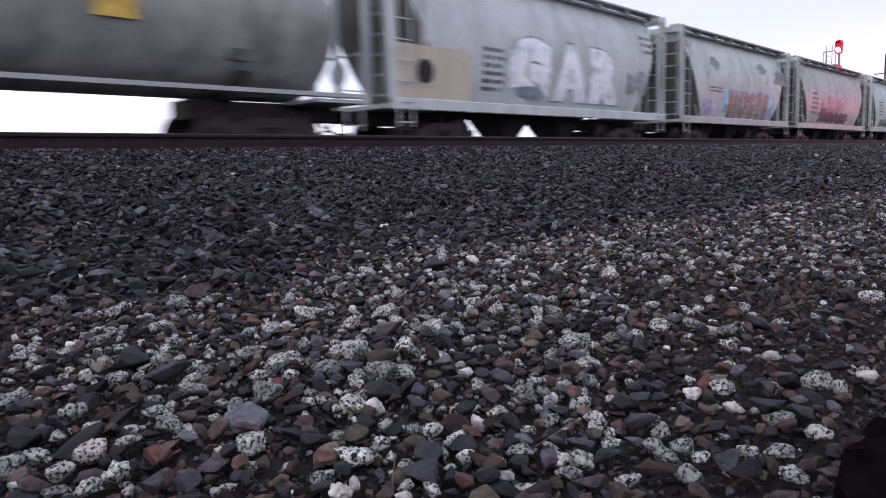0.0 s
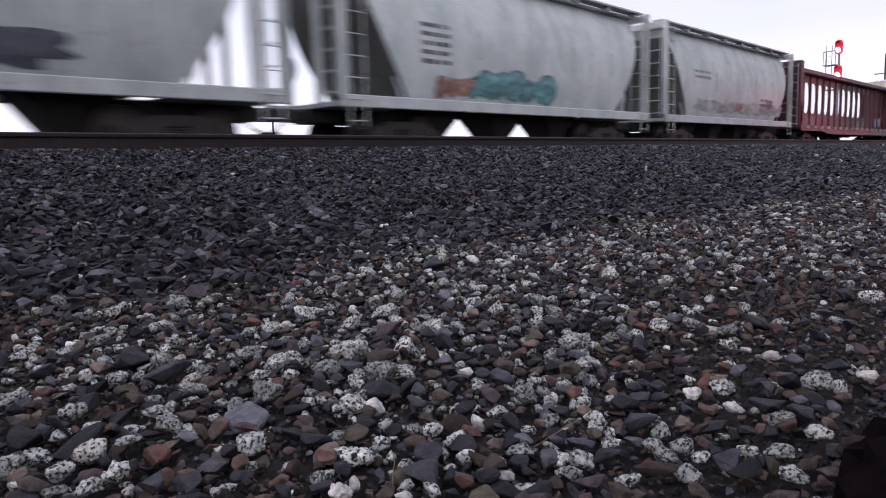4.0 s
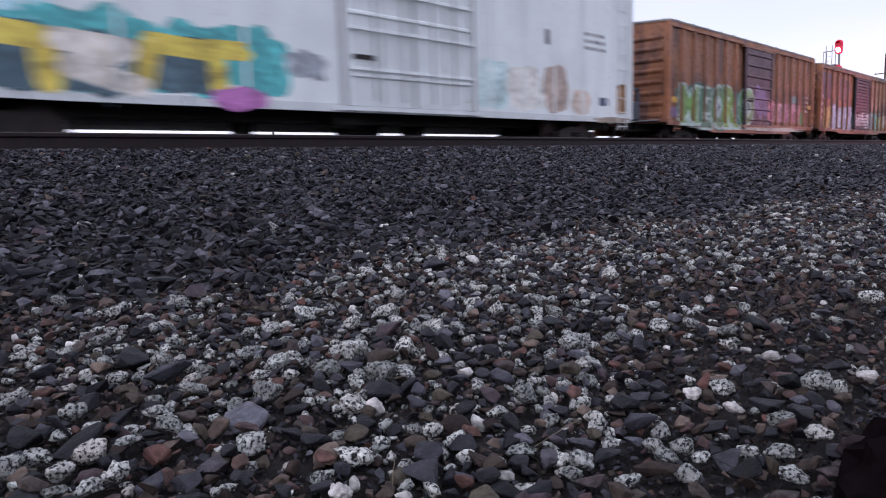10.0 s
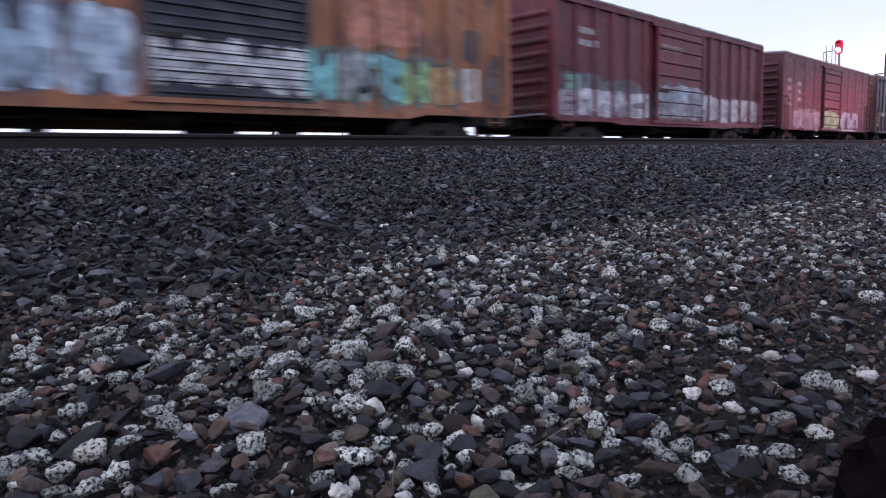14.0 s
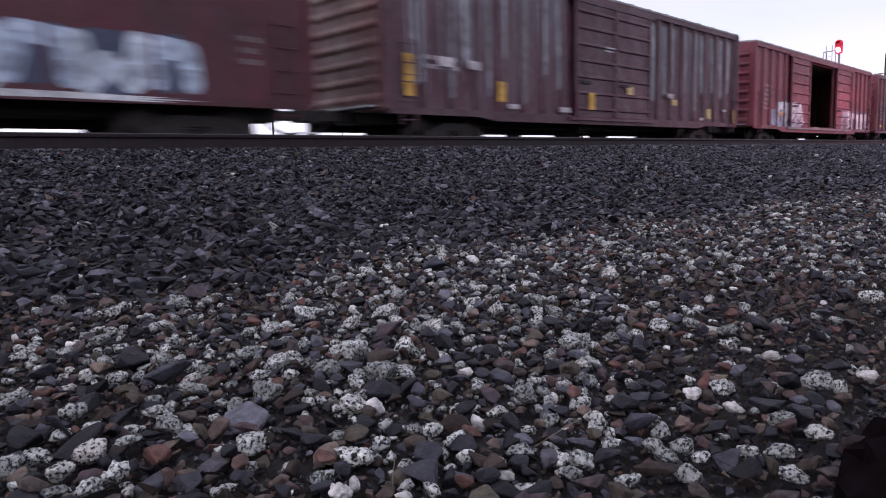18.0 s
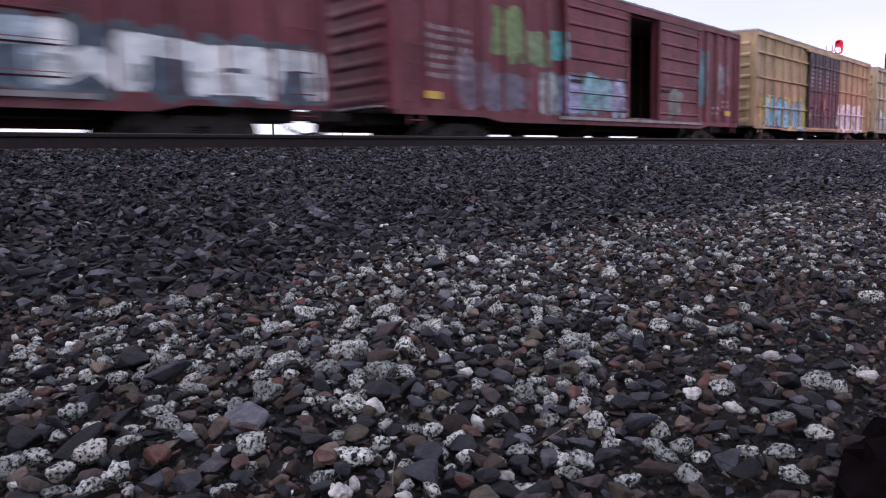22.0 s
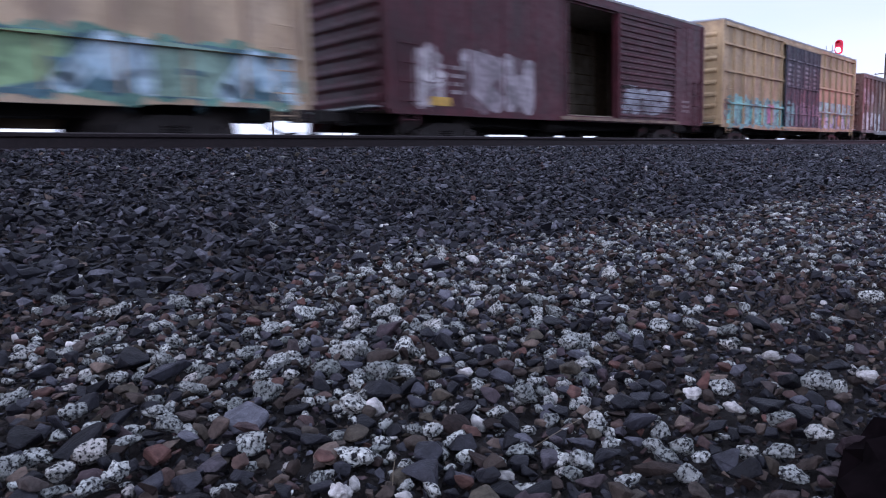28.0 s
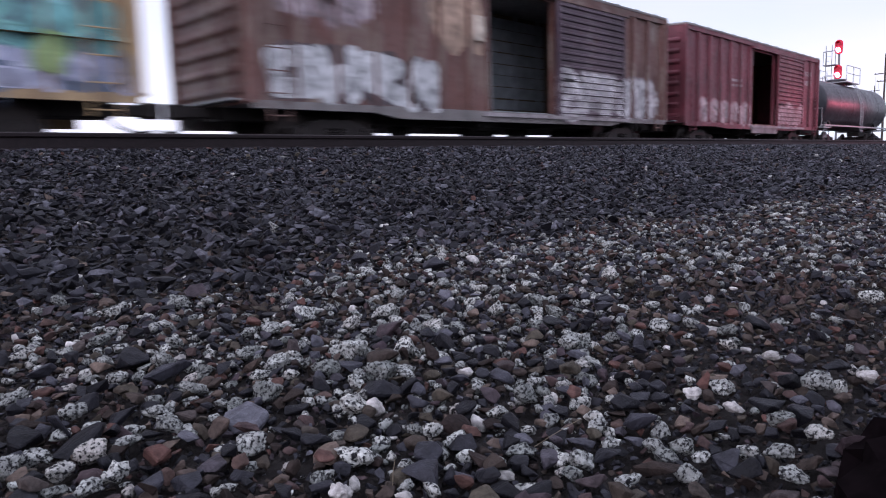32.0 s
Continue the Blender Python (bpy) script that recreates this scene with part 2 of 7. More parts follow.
BALLAST = stone_mat("ballast_stone", [(0.0, (0.005, 0.005, 0.007)), (0.45, (0.0125, 0.0125, 0.0165)), (0.78, (0.034, 0.034, 0.043)), (0.91, (0.092, 0.091, 0.108)), (0.95, (0.045, 0.040, 0.048)), (1.0, (0.040, 0.027, 0.031))], rough=0.55, gloss=0.18)
BROWN_STONE = stone_mat("brown_stone", [(0.0, (0.020, 0.014, 0.013)), (0.3, (0.042, 0.032, 0.027)), (0.45, (0.058, 0.050, 0.038)), (0.6, (0.046, 0.034, 0.040)), (0.72, (0.067, 0.042, 0.036)), (0.78, (0.090, 0.044, 0.037)), (0.84, (0.060, 0.045, 0.039)), (1.0, (0.122, 0.091, 0.074))])
GRANITE = stone_mat("speckled_granite", [(0.0, (0.15, 0.16, 0.15)), (0.5, (0.29, 0.30, 0.285)), (0.85, (0.44, 0.45, 0.42)), (1.0, (0.30, 0.283, 0.262))], speck=(0.016, 0.016, 0.018))
QUARTZ = stone_mat("white_quartz", [(0.0, (0.30, 0.29, 0.275)), (1.0, (0.46, 0.44, 0.42))])
STONE_MATS = (BALLAST, BROWN_STONE, GRANITE, QUARTZ)

SPRAY = {}


def spray(rgb):
    """Spray paint of one colour: uneven, faded in streaks and worn through in places."""
    if rgb not in SPRAY:
        m, n, l, p = nodes("spray_paint")
        co = n.new("ShaderNodeTexCoord").outputs["Object"]
        big = noise_tex(n, l, co, 1.6, 5, 0.6)
        run = noise_tex(n, l, stretch(n, l, co, (7, 7, 0.8)), 1.0, 5, 0.65)
        c = ramp(n, l, big.outputs["Fac"], [(0.3, tuple(k * 0.65 for k in rgb)), (0.5, rgb), (0.72, tuple(min(k * 1.35 + 0.02, 0.85) for k in rgb))])
        c = mix(n, l, 0.35, c, ramp(n, l, run.outputs["Fac"], [(0.3, (0.25, 0.25, 0.25)), (0.7, (0.75, 0.75, 0.75))]), "OVERLAY")
        mid = noise_tex(n, l, co, 6.5, 4, 0.6)
        c = mix(n, l, 0.55, c, ramp(n, l, mid.outputs["Fac"], [(0.36, (0.2, 0.2, 0.2)), (0.64, (0.8, 0.8, 0.8))]), "OVERLAY")
        l.new(c, p.inputs["Base Color"])
        l.new(ramp(n, l, run.outputs["Fac"], [(0.56, (1, 1, 1)), (0.70, (0.78, 0.78, 0.78))]), p.inputs["Alpha"])
        p.inputs["Roughness"].default_value = 0.5
        SPRAY[rgb] = m
    return SPRAY[rgb]


# ---- mesh tools ----
class Mesh:
    """Collects vertices and faces of one part."""

    def __init__(self):
        self.v, self.f, self.smooth = [], [], False

    def add(self, verts, faces):
        k = len(self.v)
        self.v += [tuple(p) for p in verts]
        self.f += [tuple(i + k for i in f) for f in faces]
        return self

    def box(self, x0, x1, y0, y1, z0, z1, c=0.0):
        """A block; c: width of its chamfered edges along x."""
        if c <= 0:
            return self.add([(x, y, z) for x in (x0, x1) for y in (y0, y1) for z in (z0, z1)],
                            [(0, 1, 3, 2), (4, 6, 7, 5), (0, 4, 5, 1), (2, 3, 7, 6), (0, 2, 6, 4), (1, 5, 7, 3)])
        ring = [(y0 + c, z0), (y1 - c, z0), (y1, z0 + c), (y1, z1 - c), (y1 - c, z1), (y0 + c, z1), (y0, z1 - c), (y0, z0 + c)]
        return self.prism(ring, x0, x1)

    def prism(self, ring, a, b, axis="x"):
        """A closed ring of (u, w) swept along an axis: x: (y, z); y: (x, z); z: (x, y)."""
        n = len(ring)
        put = {"x": lambda t, u, w: (t, u, w), "y": lambda t, u, w: (u, t, w), "z": lambda t, u, w: (u, w, t)}[axis]
        vs = [put(a, *q) for q in ring] + [put(b, *q) for q in ring]
        fs = [(i, (i + 1) % n, n + (i + 1) % n, n + i) for i in range(n)]
        return self.add(vs, fs + [tuple(range(n))[::-1], tuple(range(n, 2 * n))])

    def rod(self, p0, p1, r, n=8):
        p0, p1 = Vector(p0), Vector(p1)
        q = (p1 - p0).to_track_quat("Z", "Y")
        ring = [q @ Vector((math.cos(math.tau * i / n) * r, math.sin(math.tau * i / n) * r, 0)) for i in range(n)]
        vs = [p0 + o for o in ring] + [p1 + o for o in ring]
        fs = [(i, (i + 1) % n, n + (i + 1) % n, n + i) for i in range(n)]
        return self.add(vs, fs + [tuple(range(n))[::-1], tuple(range(n, 2 * n))])

    def turned(self, prof, axis_from, axis_to, n=24):
        """A profile of (distance along the axis, radius) turned about an axis."""
        a, b = Vector(axis_from), Vector(axis_to)
        d = (b - a).normalized()
        q = d.to_track_quat("Z", "Y")
        vs, fs = [], []
        for s, r in prof:
            vs += [a + d * s + q @ Vector((math.cos(math.tau * i / n) * r, math.sin(math.tau * i / n) * r, 0)) for i in range(n)]
        for k in range(len(prof) - 1):
            fs += [(k * n + i, k * n + (i + 1) % n, (k + 1) * n + (i + 1) % n, (k + 1) * n + i) for i in range(n)]
        fs += [tuple(range(n))[::-1], tuple(range((len(prof) - 1) * n, len(prof) * n))]
        return self.add(vs, fs)

    def data(self, name, mat):
        me = bpy.data.meshes.new(name)
        me.from_pydata(self.v, [], self.f)
        bm = bmesh.new()
        bm.from_mesh(me)
        bmesh.ops.recalc_face_normals(bm, faces=bm.faces)
        bm.to_mesh(me)
        bm.free()
        me.materials.append(mat)
        if self.smooth:
            me.shade_smooth()
            me.set_sharp_from_angle(angle=radians(38))
        return me


def part(name, mesh, mat, parent, label="", loc=None):
    """One mesh object under a thing or a part; mesh: a Mesh, or mesh data to share."""
    ob = new(name, mesh.data(name, mat) if isinstance(mesh, Mesh) else mesh)
    ob.parent = parent
    if loc is not None:
        ob.location = loc
    if label:
        ob["label"] = label
    return ob


def thing(name, loc, label, category, group="", kind=""):
    ob = new(name)
    ob.location = loc
    ob.empty_display_size = 0.2
    return tagged(ob, label, category, group, kind)


# ---- ground ----
def ground_height(y):
    """Height of the ground across the tracks."""
    line = ((-1e6, 0.0), (1.75, 0.0), (2.1, 0.02), (6.6, 0.485), (7.1, 0.51), (9.9, 0.51), (10.9, 0.35), (14.9, 0.35), (16.6, 0.0), (1e6, 0.0))
    for (ya, za), (yb, zb) in zip(line, line[1:]):
        if y <= yb:
            return za + (zb - za) * (y - ya) / (yb - ya)
    return 0.0


def build_ground():
    xs = [-3000, -600, -150, -50, -20] + [-10 + 0.5 * i for i in range(141)] + [75, 100, 160, 300, 800, 3000]
    ys = [-3000, -600, -150, -40, -12, -5] + [-2 + 0.25 * i for i in range(77)] + [18, 22, 40, 100, 300, 900, 3000]
    vs, fs = [], []
    for x in xs:
        for y in ys:
            near = -11 < x < 61 and -3 < y < 17
            z = ground_height(y) + (0.018 * noise.noise(Vector((x * 0.9, y * 0.9, 0))) - 0.012 if near else -0.012)
            vs.append((x, y, z))
    n = len(ys)
    for i in range(len(xs) - 1):
        for j in range(n - 1):
            fs.append((i * n + j, (i + 1) * n + j, (i + 1) * n + j + 1, i * n + j + 1))
    m = Mesh().add(vs, fs)
    m.smooth = True
    ob = new("ground", m.data("ground", DIRT))
    return tagged(ob, "dark dirt and gravel beside the railway embankment", "ground", kind="structure")


GROUND = build_ground()


# ---- tracks ----
def rail_profile(top):
    h = 0.182
    half = [(0.070, 0.0), (0.070, 0.011), (0.012, 0.030), (0.009, 0.125), (0.036, 0.142), (0.037, 0.172), (0.026, h)]
    ring = half + [(-a, b) for a, b in reversed(half)]
    return [(a, top - h + b) for a, b in ring]


def build_track(y, top, label):
    tr = thing("railway_track", (0, y, 0), label, "railway track", kind="structure")
    for side in (-1, 1):
        ring = [(a + side * 0.7525, b) for a, b in rail_profile(top)]
        rail = part("rail", Mesh().prism(ring, -400, 700), RAIL_RUST, tr, "rusty steel rail")
        strip = Mesh().box(-400, 700, side * 0.7525 - 0.024, side * 0.7525 + 0.024, top - 0.002, top + 0.002)
        part("running_surface", strip, RAIL_HEAD, rail, "worn shiny rail head")
    tie = Mesh().box(-0.115, 0.115, -1.3, 1.3, top - 0.40, top - 0.197, 0.012).data("tie", TIE_WOOD)
    plate = Mesh().box(-0.09, 0.09, -0.17, 0.17, top - 0.197, top - 0.181).data("tie_plate", RAIL_RUST)
    for i in range(130):
        t = part("tie", tie, TIE_WOOD, tr, "", (-8 + 0.52 * i + random.uniform(-0.02, 0.02), 0, 0))
        if -1 < i * 0.52 - 8 < 22:
            for side in (-1, 1):
                part("tie_plate", plate, RAIL_RUST, t, "", (0, side * 0.7525, 0))
    return tr


build_track(NEAR_TRACK, NEAR_RAIL_TOP, "empty near railway track with rusty rails on dark ballast")
build_track(FAR_TRACK, FAR_RAIL_TOP, "railway track under the passing freight train")


# ---- signals and poles ----
def signal_head(parent, x, z, y=0.0):
    """A round-hooded colour-light head, facing -x; the red glow on backing and hoods is painted."""
    ring = [(y + 0.27 * math.cos(a), z + (0.24 if math.sin(a) > 0 else -0.24) + 0.27 * math.sin(a)) for a in [math.tau * i / 24 for i in range(24)]]
    head = part("signal_head", Mesh().prism(ring, x - 0.03, x + 0.03), RED_GLOW, parent, "oval signal backing with the lamp's red glow painted on")
    box = Mesh().box(x + 0.03, x + 0.30, y - 0.17, y + 0.17, z - 0.42, z + 0.42, 0.03)
    part("lamp_box", box, BLACK_PAINT, head)
    hood = Mesh()
    for k in range(2):
        zc = z - 0.20 + 0.42 * k
        n, vs, fs = 14, [], []
        for i in range(n + 1):
            a = math.pi * (-0.12 + 1.24 * i / n)
            for r, d in ((0.19, 0.0), (0.19, -0.34 if 2 < i < n - 2 else -0.2), (0.175, 0.0), (0.175, -0.34 if 2 < i < n - 2 else -0.2)):
                vs.append((x - 0.03 + d, y + r * math.cos(a), zc + r * math.sin(a)))
        for i in range(n):
            a, b = i * 4, i * 4 + 4
            fs += [(a, a + 1, b + 1, b), (a + 2, b + 2, b + 3, a + 3), (a + 1, a + 3, b + 3, b + 1)]
        hood.add(vs, fs)
    part("hood", hood, RED_GLOW, head, "hood with its lamp's red glow painted on")
    lens = Mesh().turned([(0, 0.165), (0.02, 0.16), (0.045, 0.10), (0.055, 0.02)], (x - 0.03, y, z - 0.22), (x - 1, y, z - 0.22), 20)
    lens.smooth = True
    part("lens", lens, RED_LENS, head, "glowing red lamp")
    return head


def build_signal(x, y, base, heads, label, ladder=True):
    s = thing("railway_signal", (x, y, base), label, "railway signal", "railway signals")
    top = heads[0] - base + 0.5
    part("mast", Mesh().rod((0, 0, 0), (0, 0, top), 0.075, 12), SIGNAL_GREY, s, "grey steel mast")
    part("footing", Mesh().box(-0.3, 0.3, -0.3, 0.3, -0.4, 0.1, 0.03), GALV, s, "concrete footing")
    for h in heads:
        signal_head(s, -0.16, h - base + 0.22)
        part("bracket", Mesh().box(-0.12, 0.02, -0.05, 0.05, h - base - 0.05, h - base + 0.12), SIGNAL_GREY, s)
    if ladder:
        lad = Mesh()
        for dy in (0.46, 0.86):
            lad.rod((-0.05, dy, 0.2), (-0.05, dy, top - 0.1), 0.022, 6)
        k = 0.4
        while k < top - 0.2:
            lad.rod((-0.05, 0.46, k), (-0.05, 0.86, k), 0.013, 6)
            k += 0.34
        part("ladder", lad, SIGNAL_GREY, s, "narrow steel ladder")
        for h in heads:
            cage = Mesh()
            z0 = h - base - 1.05
            cage.box(-0.45, 0.35, 0.1, 0.95, z0, z0 + 0.05)
            for dx, dy in ((-0.45, 0.92), (0.33, 0.92), (-0.45, 0.12)):
                cage.rod((dx, dy, z0), (dx, dy, z0 + 1.0), 0.022, 6)
            cage.rod((-0.45, 0.12, z0 + 1.0), (-0.45, 0.92, z0 + 1.0), 0.02, 6)
            cage.rod((-0.45, 0.92, z0 + 1.0), (0.33, 0.92, z0 + 1.0), 0.02, 6)
            part("platform", cage, SIGNAL_GREY, s, "maintainer's platform with guard rail")
    return s


build_signal(57.0, 14.9, 0.35, (7.58, 5.80), "two-headed railway signal showing red behind the train")
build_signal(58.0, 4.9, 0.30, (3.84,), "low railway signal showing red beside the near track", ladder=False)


def build_pole(x, y, h, arms, label, r=0.16):
    p = thing("utility_pole", (x, y, 0), label, "utility pole", "utility poles")
    m = Mesh().turned([(0, r), (h * 0.5, r * 0.85), (h, r * 0.65)], (0, 0, 0), (0, 0, 1), 10)
    part("pole", m, POLE_WOOD, p)
    for z, w in arms:
        part("crossarm", Mesh().box(-0.08, 0.08, -w, w, z - 0.08, z + 0.08), POLE_WOOD, p)
        for k in (-0.92, -0.5, 0.5, 0.92):
            part("insulator", Mesh().turned([(0, 0.05), (0.12, 0.07), (0.2, 0.03)], (0, k * w, z + 0.08), (0, k * w, z + 1), 6), GALV, p)
    return p


# ray places of the poles that show beside and below the train
build_pole(143.0, 30.0, 17.0, ((13.6, 1.6), (12.3, 1.2)), "tall wooden utility pole with crossarms beyond the tracks", 0.2)
build_pole(236.0, 52.0, 19.0, ((17.5, 1.4),), "distant wooden utility pole beyond the tracks", 0.2)
build_pole(50.2, 80.0, 8.4, ((7.6, 1.3),), "distant wooden pole seen below the train", 0.16)
build_pole(62.0, 40.0, 9.9, ((8.6, 0.7),), "slim wooden pole beyond the tracks", 0.13)


def build_wires():
    for k, z in enumerate((13.7, 12.4)):
        for dy in (-1.4, 1.4) if k == 0 else (0.9,):
            m = Mesh()
            a, b = Vector((143, 30 + dy, z)), Vector((420, 90 + dy, z + 1.5))
            pts = [a.lerp(b, i / 16) - Vector((0, 0, 5.0 * (1 - (i / 8 - 1) ** 2) * 0.6)) for i in range(17)]
            for p0, p1 in zip(pts, pts[1:]):
                m.rod(p0, p1, 0.018, 4)
            w = new("overhead_wire", m.data("overhead_wire", BLACK_PAINT))
            tagged(w, "thin dark overhead wire strung between utility poles", "wire", "overhead wires")


build_wires()


def build_cabinet():
    c = thing("signal_cabinet", (61.6, 80.0, 0), "pair of small signal boxes on a post beyond the tracks", "signal cabinet")
    part("post", Mesh().rod((0, 0, 0), (0, 0, 6.9), 0.07, 8), SIGNAL_GREY, c)
    for dx in (-0.55, 0.35):
        part("box", Mesh().box(dx - 0.3, dx + 0.42, -0.2, 0.2, 6.3, 7.1, 0.03), SIGNAL_GREY, c)


build_cabinet()

# ---- running gear ----
WHEEL_R = 0.457


def build_truck():
    """A three-piece freight truck; its origin is at rail level under its centre."""
    t = part("truck", Mesh().box(-0.17, 0.17, -1.05, 1.05, 0.42, 0.72, 0.04), TRUCK_STEEL, None, "dark cast-steel freight truck")
    for s in (-1, 1):
        y0, y1 = sorted((s * 0.93, s * 1.09))
        ring = [(-1.10, 0.56), (-0.72, 0.62), (-0.42, 0.74), (0.42, 0.74), (0.72, 0.62), (1.10, 0.56), (1.10, 0.42), (0.80, 0.40), (0.45, 0.24), (-0.45, 0.24), (-0.80, 0.40), (-1.10, 0.42)]
        fr = Mesh().prism(ring, y0, y1, "y")
        part("side_frame", fr, TRUCK_STEEL, t)
        for k in (-0.14, 0, 0.14):
            coil = [(0.025 * j, 0.065 if j % 2 else 0.05) for j in range(13)]
            part("spring", Mesh().turned(coil, (k, s * 1.11, 0.27), (k, s * 1.11, 2), 8), STEEL_DARK, t)
        for k in (-0.875, 0.875):
            part("bearing", Mesh().turned([(0, 0.13), (0.1, 0.13), (0.14, 0.08)], (k, s * 1.05, 0.47), (k, s * 5, 0.47), 12), TRUCK_STEEL, t)
    sets = []
    for k in (-0.875, 0.875):
        w = Mesh().rod((0, -1.05, 0), (0, 1.05, 0), 0.08, 10)
        for s in (-1, 1):
            w.turned([(0, 0.10), (0.02, 0.16), (0.03, 0.40), (0.0, 0.445), (0.02, WHEEL_R), (0.10, WHEEL_R - 0.006), (0.105, 0.475), (0.135, 0.475), (0.135, 0.40), (0.09, 0.17), (0.12, 0.12)],
                     (0, s * 0.80, 0), (0, 0, 0), 28)
        w.smooth = True
        ws = part("wheelset", w, WHEEL_STEEL, t, "worn steel wheels on an axle", (k, 0, WHEEL_R))
        sets.append(ws)
    return t, sets


TRUCK, _sets = build_truck()
WHEELSETS = [[_sets[0]], [_sets[1]]]
TRUCK_USED = False


def fit_truck(car, x):
    """Put a truck under a car."""
    global TRUCK_USED
    if not TRUCK_USED:
        t, TRUCK_USED = TRUCK, True
        t.matrix_basis = pose(x, 0, 0)
    else:
        t = copy_thing(TRUCK, pose(x, 0, 0))
        for ob in t.children:
            if ob.name.startswith("wheelset"):
                WHEELSETS[0 if ob.location.x < 0 else 1].append(ob)
    t.parent = car




def fit_coupler(car, x, s, reach=0.93):
    """A knuckle coupler and a hanging air hose at the end of a car (s: -1 or 1)."""
    m = Mesh().box(min(x - s * 0.7, x + s * (reach - 0.38)), max(x - s * 0.7, x + s * (reach - 0.38)), -0.09, 0.09, 0.78, 0.98, 0.02)
    m.box(min(x + s * (reach - 0.38), x + s * reach), max(x + s * (reach - 0.38), x + s * reach), -0.17, 0.10, 0.74, 1.02, 0.04)
    part("coupler", m, TRUCK_STEEL, car, "dark steel knuckle coupler")
    h = Mesh()
    pts = [(x + s * 0.1, 0.45, 0.82), (x + s * 0.35, 0.43, 0.62), (x + s * 0.65, 0.36, 0.50), (x + s * 0.92, 0.28, 0.54)]
    for a, b in zip(pts, pts[1:]):
        h.rod(a, b, 0.032, 6)
    part("air_hose", h, BLACK_PAINT, car, "black rubber air hose")


# ---- lettering and sprayed shapes on car sides ----
def text_tris(body, size, fat=0.0, spacing=1.0, shear=0.0):
    """Triangles of a word in (x, z), its lower left corner at 0, 0, and its width."""
    cu = bpy.data.curves.new("lettering", "FONT")
    cu.body, cu.size, cu.offset, cu.space_character, cu.shear, cu.resolution_u = body, size, fat, spacing, shear, 3
    ob = new("lettering", cu)
    dg = bpy.context.evaluated_depsgraph_get()
    ev = ob.evaluated_get(dg)
    me = ev.to_mesh()
    me.calc_loop_triangles()
    co = [v.co.copy() for v in me.vertices]
    tris = [[(co[i].x, co[i].y) for i in t.vertices] for t in me.loop_triangles]
    ev.to_mesh_clear()
    bpy.data.objects.remove(ob)
    bpy.data.curves.remove(cu)
    xs, zs = [q[0] for t in tris for q in t], [q[1] for t in tris for q in t]
    x0, z0 = min(xs), min(zs)
    return [[(x - x0, z - z0) for x, z in t] for t in tris], max(xs) - x0, max(zs) - z0


def word_into(body, x0, x1, z0, z1, fat=0.0, lean=0.0, grow=0.0):
    """A word scaled into a rectangle; grow widens its strokes."""
    tris, w, h = text_tris(body, 1.0, fat + grow)
    return [[(x0 - grow + x / w * (x1 - x0 + 2 * grow) + lean * z / h, z0 - grow + z / h * (z1 - z0 + 2 * grow)) for x, z in t] for t in tris]


def blob(cx, cz, rx, rz, rng, lobes=5, rough=0.18, n=30):
    """A rounded uneven patch, as a fan of triangles."""
    ph = [rng.uniform(0, math.tau) for _ in range(4)]
    pts = []
    for i in range(n):
        a = math.tau * i / n
        k = 1 + rough * (math.sin(lobes * a + ph[0]) * 0.6 + math.sin((lobes + 2) * a + ph[1]) * 0.4 + math.sin(2 * a + ph[2]) * 0.4)
        sq = 1 / max(abs(math.cos(a)), abs(math.sin(a))) ** 0.55
        pts.append((cx + rx * k * sq * math.cos(a), cz + rz * k * sq * math.sin(a)))
    return [[(cx, cz), pts[i], pts[(i + 1) % n]] for i in range(n)]


def stroke(pts, w):
    """A brush line through points, as triangles."""
    out = []
    for (xa, za), (xb, zb) in zip(pts, pts[1:]):
        d = math.hypot(xb - xa, zb - za) or 1
        nx, nz = -(zb - za) / d * w / 2, (xb - xa) / d * w / 2
        out += [[(xa + nx, za + nz), (xa - nx, za - nz), (xb - nx, zb - nz)], [(xa + nx, za + nz), (xb - nx, zb - nz), (xb + nx, zb + nz)]]
    return out


def clip_x(tris, lo, hi):
    out = []
    for t in tris:
        if max(q[0] for q in t) <= lo or min(q[0] for q in t) >= hi:
            continue
        poly = t
        for edge, sgn in ((lo, 1), (hi, -1)):
            res = []
            for (xa, za), (xb, zb) in zip(poly, poly[1:] + poly[:1]):
                ia, ib = sgn * (xa - edge) >= 0, sgn * (xb - edge) >= 0
                if ia:
                    res.append((xa, za))
                if ia != ib:
                    k = (edge - xa) / (xb - xa)
                    res.append((edge, za + k * (zb - za)))
            poly = res
        if len(poly) > 2:
            out.append(poly)
    return out


